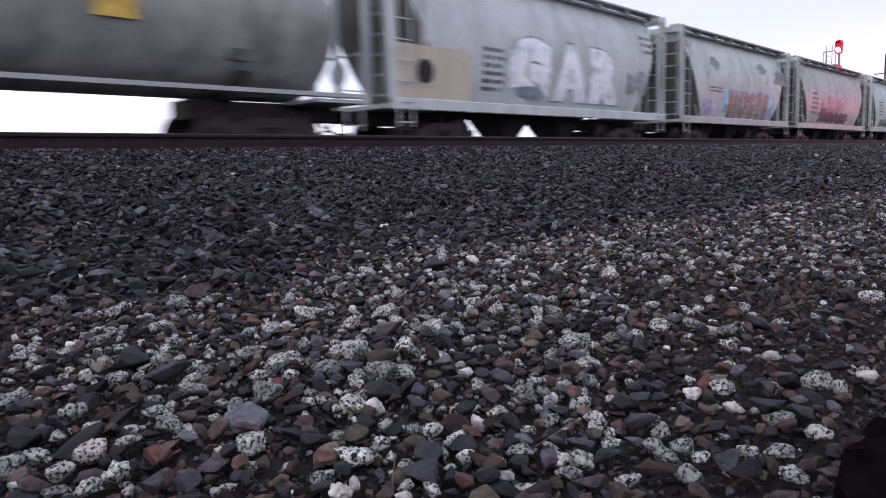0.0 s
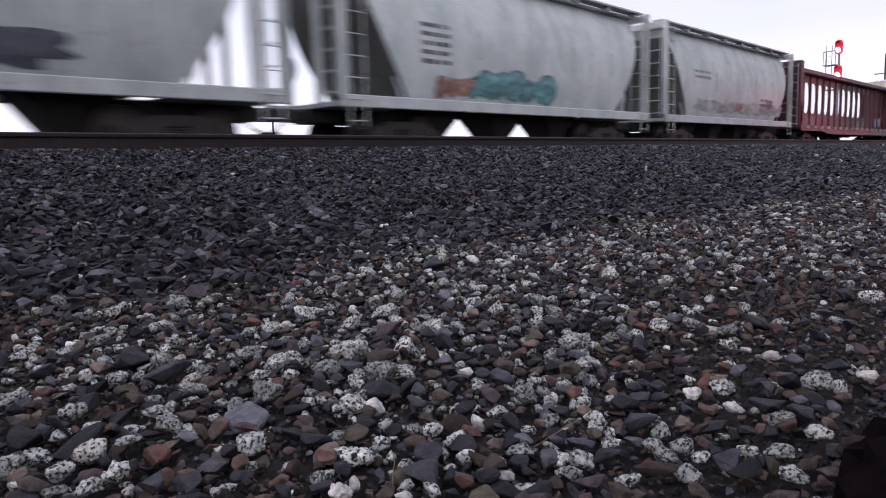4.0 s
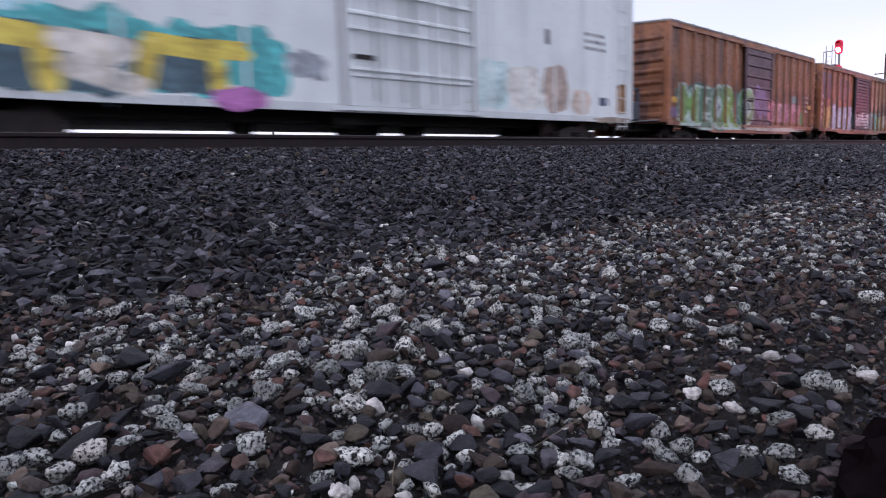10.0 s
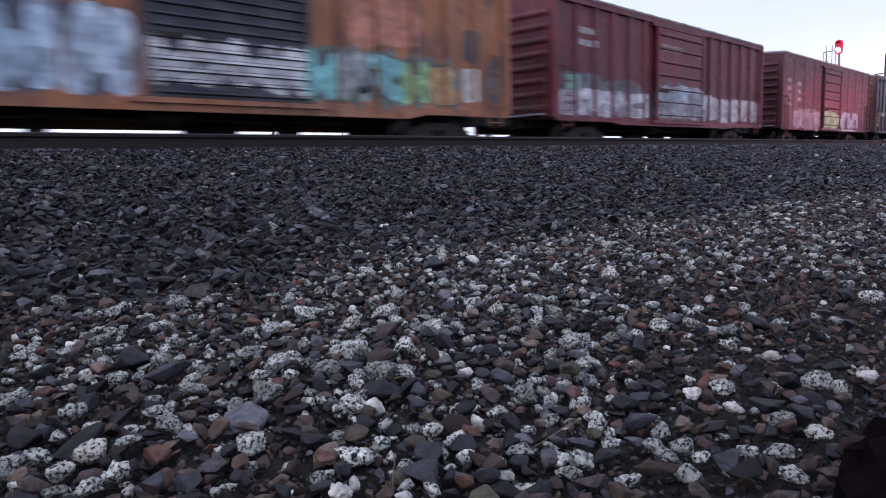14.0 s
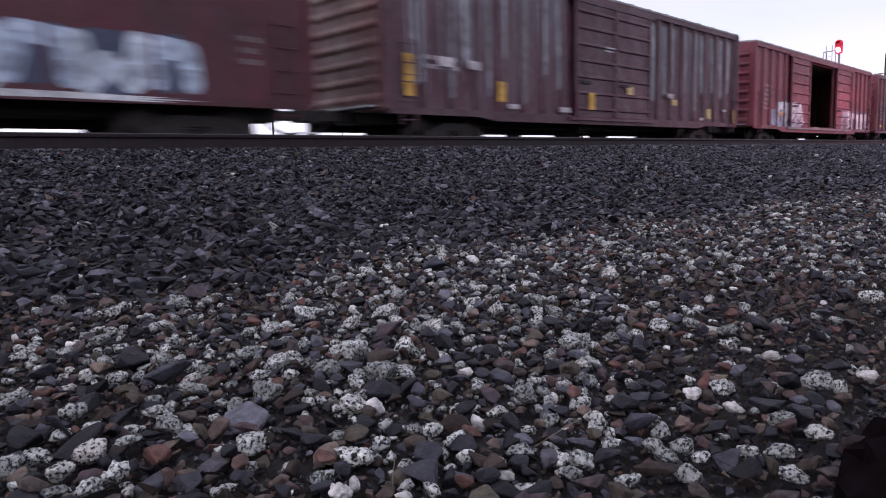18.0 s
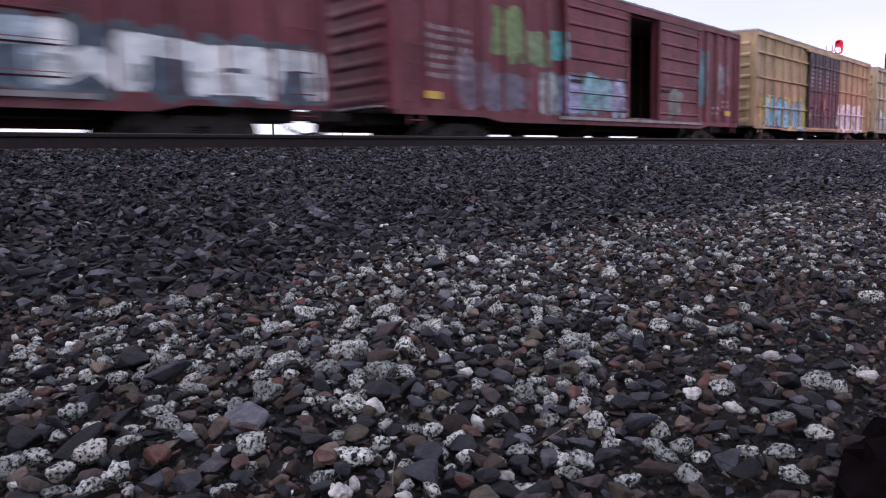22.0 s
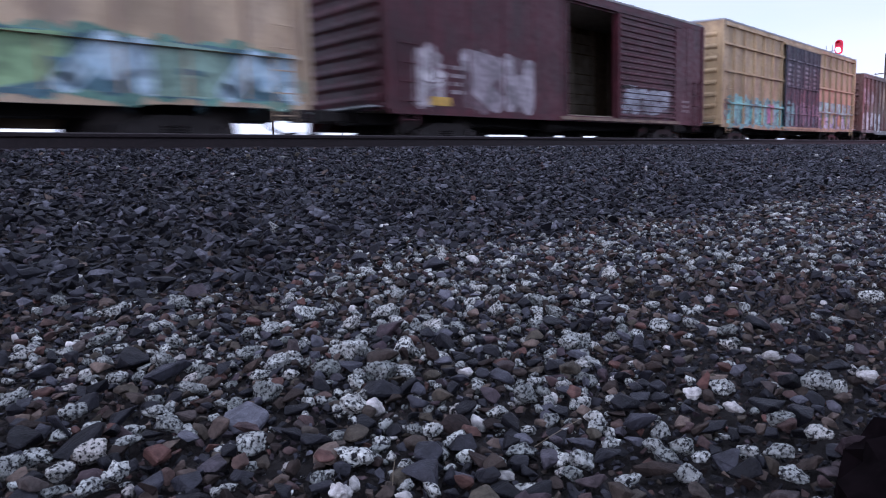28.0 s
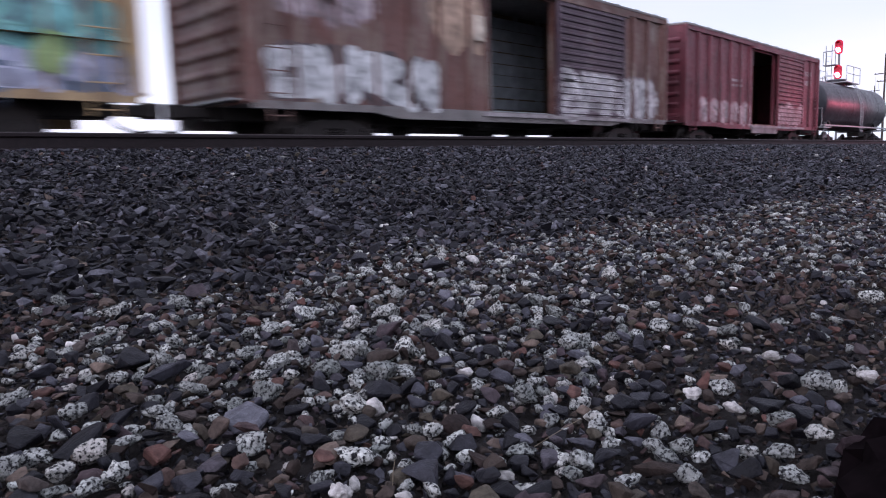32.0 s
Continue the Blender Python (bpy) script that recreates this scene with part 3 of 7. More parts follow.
def put_paint(car, name, tris, rgb, layer, steps, label=""):
    """Paint on the near side of a car. steps: (from x, to x, y) of the wall, posts and doors, so that it lies on each."""
    m = Mesh()
    # a list of lists of polygons: each list lies a hair above the one before
    groups = tris if tris and not isinstance(tris[0][0][0], (int, float)) else [tris]
    for (lo, hi, y, *band), (k, some) in [(a, b) for a in steps for b in enumerate(groups)]:
        polys = clip_x(some, lo, hi)
        if band:
            polys = [[(x, z) for z, x in q] for q in clip_x([[(z, x) for x, z in q] for q in polys], *band)]
        for poly in polys:
            m.add([((x, (y(z) if callable(y) else y) - 0.004 * layer - 0.00008 * k, z)) for x, z in poly], [tuple(range(len(poly)))])
    if m.v:
        me = bpy.data.meshes.new(name)
        me.from_pydata(m.v, [], m.f)
        bm = bmesh.new()
        bm.from_mesh(me)
        bmesh.ops.remove_doubles(bm, verts=bm.verts, dist=0.00002)
        bm.to_mesh(me)
        bm.free()
        me.materials.append(spray(rgb))
        ob = part(name, me, None, car, label)
        if name == "stencil":
            ob["kind"] = "stuff"
        return ob
    return None


def glyph(rng, x0, x1, z0, z1):
    """A smooth brush path that hooks and doubles back like a graffiti letter, without being one."""
    grid = [(a, b) for a in (0.0, 0.5, 1.0) for b in (0.0, 0.5, 1.0)]
    at = rng.choice([(0.0, 0.0), (0.0, 1.0)])
    path = [at]
    for _ in range(rng.randint(4, 5)):
        near = [q for q in grid if q not in path[-3:] and 0.4 < math.hypot(q[0] - at[0], q[1] - at[1]) < 1.15]
        at = rng.choice(near)
        path.append(at)
    pts = [(x0 + (x1 - x0) * a, z0 + (z1 - z0) * b) for a, b in path]
    out = []
    ext = [pts[0]] + pts + [pts[-1]]
    for k in range(1, len(ext) - 2):
        p1, p2 = ext[k], ext[k + 1]
        for i in range(5):
            t = i / 5
            ease = 3 * t * t - 2 * t ** 3
            bow = 0.18 * math.sin(math.pi * t)
            dx, dz = p2[0] - p1[0], p2[1] - p1[1]
            out.append((p1[0] + dx * ease - bow * dz, p1[1] + dz * ease + bow * dx))
    return out + [pts[-1]]


def brush(pts, w):
    """A thick ribbon along a path, one quad a stretch, with rounded ends."""
    left, right = [], []
    for k, (x, z) in enumerate(pts):
        xa, za = pts[max(k - 1, 0)]
        xb, zb = pts[min(k + 1, len(pts) - 1)]
        d = math.hypot(xb - xa, zb - za) or 1
        nx, nz = -(zb - za) / d * w / 2, (xb - xa) / d * w / 2
        left.append((x + nx, z + nz))
        right.append((x - nx, z - nz))
    out = [[[left[k], left[k + 1], right[k + 1]], [left[k], right[k + 1], right[k]]] for k in range(len(pts) - 1)]
    for x, z in (pts[0], pts[-1]):
        ring = [(x + w / 2 * math.cos(math.tau * i / 10), z + w / 2 * math.sin(math.tau * i / 10)) for i in range(10)]
        out.append([[(x, z), ring[i], ring[(i + 1) % 10]] for i in range(10)])
    return out


def throw_up(car, x0, x1, z0, z1, n, fill, edge, steps, rng, shine=None, layer=1, back=None, label="sprayed graffiti shape"):
    """A row of sprayed shapes with outlines, of no word that can be read."""
    w = (x1 - x0) / n
    if back:
        bk = []
        for i in range(n + 1):
            bk.append(blob(x0 + w * i, (z0 + z1) / 2 + rng.uniform(-0.1, 0.1), w * 0.75, (z1 - z0) * 0.55, rng, 7, 0.25))
        for i, patch in enumerate(bk):
            put_paint(car, "graffiti_background", patch, back, layer + 0.09 * i, steps)
        layer += 1
    wide = min(w, z1 - z0)
    edge = tuple(0.85 * a + 0.15 * b for a, b in zip(edge, fill))
    if not back:
        base = []
        for i in range(n):
            base.append(blob(x0 + w * (i + 0.5), (z0 + z1) / 2 + rng.uniform(-0.05, 0.05) * (z1 - z0), w * 0.50, (z1 - z0) * rng.uniform(0.34, 0.42), rng, 5, 0.16))
        for i, patch in enumerate(base):
            put_paint(car, "graffiti_background", patch, tuple(0.55 * a + 0.3 * b for a, b in zip(fill, edge)), layer + 0.045 * i, steps)
        layer += 0.5
    for i in range(n):
        a = x0 + w * i + wide * 0.10
        b = x0 + w * (i + 1) - wide * 0.04
        pts = glyph(rng, a + wide * 0.10, b - wide * 0.06, z0 + wide * 0.16 + rng.uniform(0, 0.08) * wide, z1 - wide * rng.uniform(0.12, 0.22))
        ww = wide * rng.uniform(0.26, 0.36)
        off = 0.12 * (i % 3)
        ob = put_paint(car, "graffiti_letter", brush(pts, ww + min(0.14, 0.2 * wide)), edge, layer + off, steps, label)
        if ob is None:
            continue
        put_paint(ob, "fill", brush(pts, ww), fill, layer + 1 + off, steps)
        # a thin line sprayed inside the letter, a patch of a lighter tone and a drip below it
        k = rng.randrange(2, max(3, len(pts) - 8))
        line = [(x + ww * 0.16, z - ww * 0.12) for x, z in pts[k:k + 8]]
        put_paint(ob, "inner_line", brush(line, max(0.03, ww * 0.14)), tuple(0.5 * c for c in edge), layer + 1.5 + off, steps)
        x, z = pts[rng.randrange(len(pts))]
        pale = tuple(min(0.8, 1.25 * c + 0.1 * sum(fill)) for c in fill)
        put_paint(ob, "lighter_patch", blob(x, z, ww * 0.42, ww * rng.uniform(0.4, 0.8), rng, 4, 0.2, 14), pale, layer + 1.3 + off, steps)
        x, z = pts[rng.randrange(len(pts))]
        put_paint(ob, "drip", [[(x, z), (x + 0.05, z), (x + 0.03, z0 - rng.uniform(0.0, 0.25))]], edge, layer + 0.4 + off, steps)
        if shine:
            k = len(pts) // 3
            put_paint(ob, "highlight", brush([(x - ww * 0.12, z + ww * 0.18) for x, z in pts[k:k + 6]], ww * 0.22), shine, layer + 2 + off, steps)


def swath(car, x0, x1, z0, z1, rgb, steps, rng, layer=1, lobes=5, rough=0.14, label="", name="paint_patch"):
    """One uneven patch of sprayed colour that fills a stretch of the side."""
    return put_paint(car, name, blob((x0 + x1) / 2, (z0 + z1) / 2, (x1 - x0) * 0.43, (z1 - z0) * 0.43, rng, lobes, rough, 34), rgb, layer, steps, label)


def ribbon(pts, w):
    """A fat brush line with round joints, each stretch a hair above the one before."""
    out = []
    for (xa, za), (xb, zb) in zip(pts, pts[1:]):
        out.append(stroke([(xa, za), (xb, zb)], w))
    for x, z in pts:
        ring = [(x + w / 2 * math.cos(math.tau * i / 12), z + w / 2 * math.sin(math.tau * i / 12)) for i in range(12)]
        out.append([[(x, z), ring[i], ring[(i + 1) % 12]] for i in range(12)])
    return out


# bent brush paths in a unit square, of no letter in particular
BENDS = (((0.0, 0.05), (0.08, 0.95), (0.92, 0.85), (1.0, 0.0)), ((0.0, 1.0), (0.08, 0.06), (0.55, 0.5), (0.95, 0.0), (1.0, 0.92)), ((1.0, 0.95), (0.1, 0.85), (0.85, 0.42), (0.0, 0.05)),
         ((0.0, 0.0), (0.45, 1.0), (0.6, 0.35), (1.0, 0.95), (1.0, 0.0)), ((0.9, 0.9), (0.0, 0.8), (0.1, 0.1), (1.0, 0.12), (0.8, 0.5)))


def bubble_letters(car, x0, x1, z0, z1, fills, edge, steps, rng, layer=1, back=None, shade=0.62, label="sprayed graffiti shape"):
    """Fat graffiti shapes that touch each other, one for each fill colour: bent brush strokes on a darker body, their feet shaded."""
    n = len(fills)
    w, h = (x1 - x0) / n, z1 - z0
    if back:
        for i in range(n):
            swath(car, x0 + w * (i - 0.25), x0 + w * (i + 1.25), z0 - 0.08 * h, z1 + 0.10 * h, back, steps, rng, layer + 0.07 * i, 6, 0.2, "", "graffiti_background")
        layer += 0.6
    last = None
    for i, fill in enumerate(fills):
        cx, cz = x0 + w * (i + 0.5), (z0 + z1) / 2 + rng.uniform(-0.04, 0.04) * h
        rx, rz = w * rng.uniform(0.56, 0.64), h * rng.uniform(0.44, 0.50)
        lean = rng.uniform(-0.10, 0.18)
        at = layer + 0.16 * (i % 3)
        body = [[(x + lean * (z - cz), z) for x, z in t] for t in blob(cx, cz, rx * 0.9, rz * 0.9, rng, 6, 0.10, 26)]
        ob = put_paint(car, "graffiti_letter", body, edge, at, steps, label)
        if ob is None:
            continue
        bend = rng.choice([b for b in BENDS if b is not last])
        last = bend
        if rng.random() < 0.5:
            bend = [(1 - a, b) for a, b in bend]
        ww = min(0.74 * rx, 0.66 * rz) * rng.uniform(0.92, 1.12)
        fx, fz = rx - ww * 0.56, rz - ww * 0.56
        pts = [(cx + (2 * a - 1) * fx + lean * (2 * b - 1) * fz + rng.uniform(-0.10, 0.10) * rx, cz + (2 * b - 1) * fz) for a, b in bend]
        put_paint(ob, "fill", ribbon(pts, ww), fill, at + 0.5, steps)
        low = [t for t in (((xa, za), (xb, zb)) for (xa, za), (xb, zb) in zip(pts, pts[1:])) if min(t[0][1], t[1][1]) < cz - 0.3 * rz]
        for k, (a, b) in enumerate(low[:2]):
            foot, top = (a, b) if a[1] < b[1] else (b, a)
            mid = (foot[0] + 0.45 * (top[0] - foot[0]), foot[1] + 0.45 * (top[1] - foot[1]))
            put_paint(ob, "shaded_foot", stroke([foot, mid], ww * 0.8), tuple(c * shade for c in fill), at + 0.58 + 0.03 * k, steps)
        px, pz = max(pts, key=lambda q: q[1])
        put_paint(ob, "highlight", blob(px, pz + 0.1 * ww, 0.32 * ww, 0.16 * ww, rng, 3, 0.2, 12), tuple(min(0.82, c * 1.2 + 0.08) for c in fill), at + 0.66, steps)
        sx = cx + rng.uniform(-0.5, 0.5) * rx
        put_paint(ob, "drip", [[(sx, z0 + 0.1 * h), (sx + 0.05, z0 + 0.1 * h), (sx + 0.03, z0 - rng.uniform(0.02, 0.22))]], edge, at + 0.3, steps)


def stencil(car, x0, x1, z0, z1, rows, rgb, steps, rng, layer=1):
    """Rows of small bars in place of lettering too small to read."""
    tris = []
    h = (z1 - z0) / rows
    for r in range(rows):
        z, x = z0 + h * r + 0.2 * h, x0
        while x < x1 - 0.05:
            w = min(rng.uniform(0.07, 0.26), x1 - x)
            tris += [[(x, z), (x + w, z), (x + w, z + 0.5 * h)], [(x, z), (x + w, z + 0.5 * h), (x, z + 0.5 * h)]]
            x += w + rng.uniform(0.03, 0.12)
    rgb = tuple(c * 0.6 for c in rgb) if min(rgb) > 0.1 else rgb
    put_paint(car, "stencil", tris, rgb, layer, steps, "small stencilled markings")


def plate_patch(car, x0, x1, z0, z1, rgb, y, name="placard"):
    part(name, Mesh().box(x0, x1, y - 0.012, y, z0, z1), spray(rgb), car)

# ---- freight cars ----
TRAIN = []           # (thing, place of its centre at the start)
HALF = 1.525


def new_car(name, left, right, label, category):
    car = thing(name, ((left + right) / 2, FAR_TRACK, FAR_RAIL_TOP), label, category, "cars of the passing freight train")
    TRAIN.append((car, (left + right) / 2))
    return car


def under_gear(car, L, sill, inset, brakes=True, reach=0.93):
    """Centre sill, brake gear, trucks and couplers."""
    for a, b in ((-L / 2, L / 2),) if brakes else ((-L / 2, -L / 2 + 2.9), (L / 2 - 2.9, L / 2)):
        part("centre_sill", Mesh().box(a, b, -0.33, 0.33, 0.72, 1.04, 0.02), STEEL_DARK, car, "dark steel centre sill")
    if brakes:
        br = Mesh().turned([(0, 0.1), (0.05, 0.2), (0.75, 0.2), (0.8, 0.1)], (-1.2, -0.8, 0.78), (5, -0.8, 0.78), 10)
        br.rod((-3.0, -0.45, 0.72), (3.0, -0.45, 0.72), 0.025, 6)
        br.turned([(0, 0.1), (0.05, 0.24), (1.15, 0.24), (1.2, 0.1)], (0.25, 0.85, 0.68), (9, 0.85, 0.68), 12)
        br.box(2.55, 2.85, 0.5, 1.1, 0.42, 0.8, 0.03).box(-2.65, -2.35, 0.4, 0.8, 0.45, 0.8, 0.03)
        part("brake_gear", br, STEEL_DARK, car, "air reservoir and brake rods")
    for s in (-1, 1):
        fit_truck(car, s * (L / 2 - inset))
        fit_coupler(car, s * L / 2, s, reach)


def ladder(car, x, y, z0, z1, w, mat, along="x", name="ladder"):
    m = Mesh()
    n = max(2, round((z1 - z0) / 0.42))
    for i in range(n + 1):
        z = z0 + (z1 - z0) * i / n
        if along == "x":
            m.rod((x, y, z), (x + w, y, z), 0.014, 5)
            m.rod((x, y, z), (x, y + 0.07, z), 0.012, 4)
            m.rod((x + w, y, z), (x + w, y + 0.07, z), 0.012, 4)
        else:
            m.rod((x, y, z), (x, y + w, z), 0.014, 5)
    if along == "y":
        for k in (y, y + w):
            m.rod((x, k, z0 - 0.1), (x, k, z1 + 0.1), 0.016, 5)
    if along == "x":
        for k in (x, x + w):
            m.rod((k, y + 0.03, z0 - 0.1), (k, y + 0.03, z1 + 0.1), 0.016, 5)
    part(name, m, mat, car)


def boxcar(name, left, right, H, label, side, spec):
    """A boxcar. spec: door (from, to, kind, material), opening, second door, posts, rails, sill drop; lengths from its left end."""
    L = right - left
    o = -L / 2
    W, floor, t = HALF, 1.06, 0.06
    car = new_car(name, left, right, label, "boxcar")
    z_lo, z_hi = 0.98, H - 0.10
    post_d = 0.085 if spec.get("posts") else 0.0
    wall_y = -W + post_d
    hole = spec.get("open")
    doors = spec.get("doors", ())
    rng = random.Random(name + str(left))
    lining = spec.get("lining", PALE_LINING)

    def panel(x0, x1, z0, z1, y0, y1, nm="side_wall", mat=side):
        return part(nm, Mesh().box(o + x0, o + x1, y0, y1, z0, z1), mat, car)

    top_door = H - 0.42
    if hole:
        panel(0, hole[0], z_lo, z_hi, wall_y, wall_y + t)
        panel(hole[1], L, z_lo, z_hi, wall_y, wall_y + t)
        panel(hole[0], hole[1], top_door, z_hi, wall_y, wall_y + t, "door_header")
        for k in hole:
            panel(k - 0.05, k + 0.05, z_lo + 0.02, top_door, wall_y - 0.03, wall_y + 0.10, "door_post", side)
    else:
        panel(0, L, z_lo, z_hi, wall_y, wall_y + t)
    panel(0, L, z_lo, z_hi, W - t, W)
    for x in (0, L - t):
        part("end_wall", Mesh().box(o + x, o + x + t, wall_y + t, W - t, z_lo, z_hi + 0.06), spec.get("end", side), car)
    part("floor", Mesh().box(o + t, o + L - t, wall_y + t, W - t, floor - 0.08, floor), lining, car, "worn wooden floor")
    if hole:
        # far wall lining and the far door's posts, which show through the open door
        part("lining", Mesh().box(o + t, o + L - t, W - t - 0.03, W - t, floor, z_hi), WOOD_LINING, car, "dark wooden wall lining")
        n_board = int((z_hi - floor) / 0.36)
        for k in range(n_board):
            for a, b in ((max(0.2, hole[0] - 1.5), (hole[0] + hole[1]) / 2 - 0.02), ((hole[0] + hole[1]) / 2 + 0.02, min(L - 0.2, hole[1] + 3.5))):
                z = floor + 0.36 * k + rng.uniform(0.0, 0.015)
                part("lining_board", Mesh().box(o + a, o + b, W - t - 0.058, W - t - 0.03, z, z + rng.uniform(0.30, 0.34)), lining, car, "worn lining board")
        for k in range(int(L / 1.2)):
            part("lining_post", Mesh().box(o + 0.6 + 1.2 * k, o + 0.7 + 1.2 * k, W - t - 0.10, W - t - 0.059, floor, z_hi), lining, car)
    # roof: low ridge with raised seams
    ring = [(-W - 0.03, z_hi), (-W - 0.03, z_hi + 0.06), (0, H + 0.06), (W + 0.03, z_hi + 0.06), (W + 0.03, z_hi), (0, H - 0.02)]
    roof = part("roof", Mesh().prism(ring, o - 0.04, o + L + 0.04), spec.get("roof", ROOF_GREY), car, "low-pitched metal roof")
    seam = Mesh().prism([(-W - 0.035, z_hi + 0.05), (-W - 0.035, z_hi + 0.085), (0, H + 0.09), (W + 0.035, z_hi + 0.085), (W + 0.035, z_hi + 0.05), (0, H + 0.05)], -0.04, 0.04).data("roof_seam", spec.get("roof", ROOF_GREY))
    k = 0.6
    while k < L:
        part("roof_seam", seam, None, roof, "", (o + k, 0, 0))
        k += 1.22
    # sills and plates
    part("top_rail", Mesh().box(o, o + L, -W - 0.012, -W + post_d, z_hi - 0.16, z_hi), side, car)
    drop = spec.get("drop", 0.0)
    sill = [(0.0, 1.03), (L, 1.03), (L, 0.88), (L - 2.9, 0.88), (L - 3.6, 0.87 - drop), (3.6, 0.87 - drop), (2.9, 0.88), (0.0, 0.88)]
    part("side_sill", Mesh().prism([(o + a, b) for a, b in sill], -W - 0.02, -W + 0.06, "y"), spec.get("sill", side), car)
    low = [(a, 0.625 if b < 0.9 else b) for a, b in sill]
    part("side_sill", Mesh().prism([(o + a, b) for a, b in low], W - 0.06, W + 0.02, "y"), spec.get("sill", side), car)
    # posts
    steps = [(o, o + L, -W - 0.021, 0.6, 1.028)]
    taken = list(doors) + ([(hole[0], hole[1])] if hole else [])
    if spec.get("posts"):
        sp = spec["posts"]
        pw = spec.get("post_w", 0.20)
        ringp = [(-pw / 2, wall_y + 0.001), (-pw / 2 + 0.03, -W), (pw / 2 - 0.03, -W), (pw / 2, wall_y + 0.001)]
        pm = Mesh().prism(ringp, z_lo, z_hi - 0.15, "z").data("post", side)
        n = round((L - 0.3) / sp)
        for i in range(n + 1):
            x = 0.15 + (L - 0.3) * i / n
            if any(d[0] - 0.12 < x < d[1] + 0.12 for d in taken):
                continue
            part("post", pm, None, car, "", (o + x, 0, 0))
            steps.append((o + x - pw / 2 + 0.03, o + x + pw / 2 - 0.03, -W))
    for z in spec.get("rails", ()):
        for a, b in ((0.2, doors[0][0]), (doors[-1][1], L - 0.2)):
            part("belt_rail", Mesh().box(o + a, o + b, -W - 0.028, wall_y, z - 0.035, z + 0.035), side, car)
            steps.append((o + a, o + b, -W - 0.029, z - 0.034, z + 0.034))
    # seams of smooth sides
    if spec.get("seams"):
        k = spec["seams"]
        while k < L - 0.2:
            if not any(d[0] < k < d[1] for d in taken):
                part("seam", Mesh().box(o + k - 0.035, o + k + 0.035, wall_y - 0.012, wall_y, z_lo, z_hi), side, car)
            k += spec["seams"]
    # doors
    for d in doors:
        x0, x1, kind, mat = d
        yd = -W - 0.075
        body = part("door", Mesh().box(o + x0, o + x1, yd, yd + 0.05, 1.0, top_door + 0.04), mat, car, spec.get("door_label", ""))
        n = {"ribs": 7, "louvre": 17, "plug": 3}[kind]
        for i in range(n):
            z = 1.0 + (top_door - 0.96) * (i + 0.5) / n
            hz = 0.055 if kind != "louvre" else 0.045
            ringd = [(yd + 0.001, z - hz), (yd - 0.05, z - hz * 0.45), (yd - 0.05, z + hz * 0.45), (yd + 0.001, z + hz)]
            part("door_rib", Mesh().prism(ringd, o + x0 + 0.12, o + x1 - 0.12), mat, body)
        for x in (x0, x1 - 0.1):
            part("door_stile", Mesh().box(o + x, o + x + 0.1, yd - 0.035, yd, 1.0, top_door + 0.04), mat, body)
        if kind == "plug":
            nb = 4
            for i in range(1, nb):
                x = x0 + (x1 - x0) * i / nb
                part("lock_bar", Mesh().rod((o + x, yd - 0.05, 1.05), (o + x, yd - 0.05, top_door), 0.028, 8), mat, body)
        part("door_latch", Mesh().box(o + x0 + 0.18, o + x0 + 0.75, yd - 0.07, yd, 1.95, 2.03), STEEL_DARK, body)
        steps += [(o + x0, o + x1, yd - 0.001), (o + x0, o + x0 + 0.1, yd - 0.036), (o + x1 - 0.1, o + x1, yd - 0.036)]
        for i in range(n):
            z = 1.0 + (top_door - 0.96) * (i + 0.5) / n
            hz = (0.055 if kind != "louvre" else 0.045) * 0.45
            steps.append((o + x0 + 0.12, o + x1 - 0.12, yd - 0.051, z - hz, z + hz))
    if doors:
        lo = min(d[0] for d in doors) - 0.3
        hi = max(d[1] for d in doors) + 0.3
        if hole:
            lo, hi = min(lo, hole[0] - 0.3), max(hi, hole[1] + 0.3)
        part("door_track", Mesh().box(o + lo, o + hi, -W - 0.10, -W + 0.02, 0.90, 0.99), spec.get("track", spec.get("sill", side)), car, "worn lower door track")
        part("door_track", Mesh().box(o + lo, o + hi, -W - 0.10, -W + 0.02, top_door + 0.05, top_door + 0.15), side, car)
    # ends: pressed horizontal ribs, corner posts, ladders
    n = spec.get("end_ribs", 8)
    for sx in (-1, 1):
        xe = sx * L / 2
        for i in range(n):
            z = 1.25 + (z_hi - 1.75) * i / (n - 1)
            rib = Mesh()
            prof = [(0, -0.10), (0.055, -0.045), (0.07, 0.0), (0.055, 0.045), (0, 0.10)]
            vs = [(xe + sx * a, yy, z + b) for yy in (-1.28, 1.28) for a, b in prof]
            fs = [(j, j + 1, 6 + j, 5 + j) for j in range(4)] + [(4, 3, 2, 1, 0), (5, 6, 7, 8, 9)]
            rib.add(vs, fs)
            rib.smooth = True
            part("end_rib", rib, spec.get("end", side), car)
        for y in (-W + 0.04, W - 0.04):
            part("corner_post", Mesh().box(xe - 0.07, xe + 0.07, y - 0.08, y + 0.075, z_lo, z_hi), side, car)
        ladder(car, xe + sx * 0.12, -1.25, 1.2, 2.6 if spec.get("low_ladder", True) else z_hi - 0.2, 0.42, side, "y")
        part("end_platform", Mesh().box(min(xe, xe + sx * 0.28), max(xe, xe + sx * 0.28), -1.2, 1.2, 1.04, 1.08), GALV, car, "narrow crossover platform")
    ladder(car, o + 0.35, -W - 0.07, 0.75, 2.4, 0.42, side)
    ladder(car, o + L - 0.77, -W - 0.07, 0.75, z_hi - 0.3 if spec.get("tall_ladder") else 2.4, 0.42, side)
    under_gear(car, L, 0.8, 2.5 if L > 17 else 2.15)
    steps.append((o, o + L, wall_y))
    car_steps = steps
    return car, o, car_steps, rng


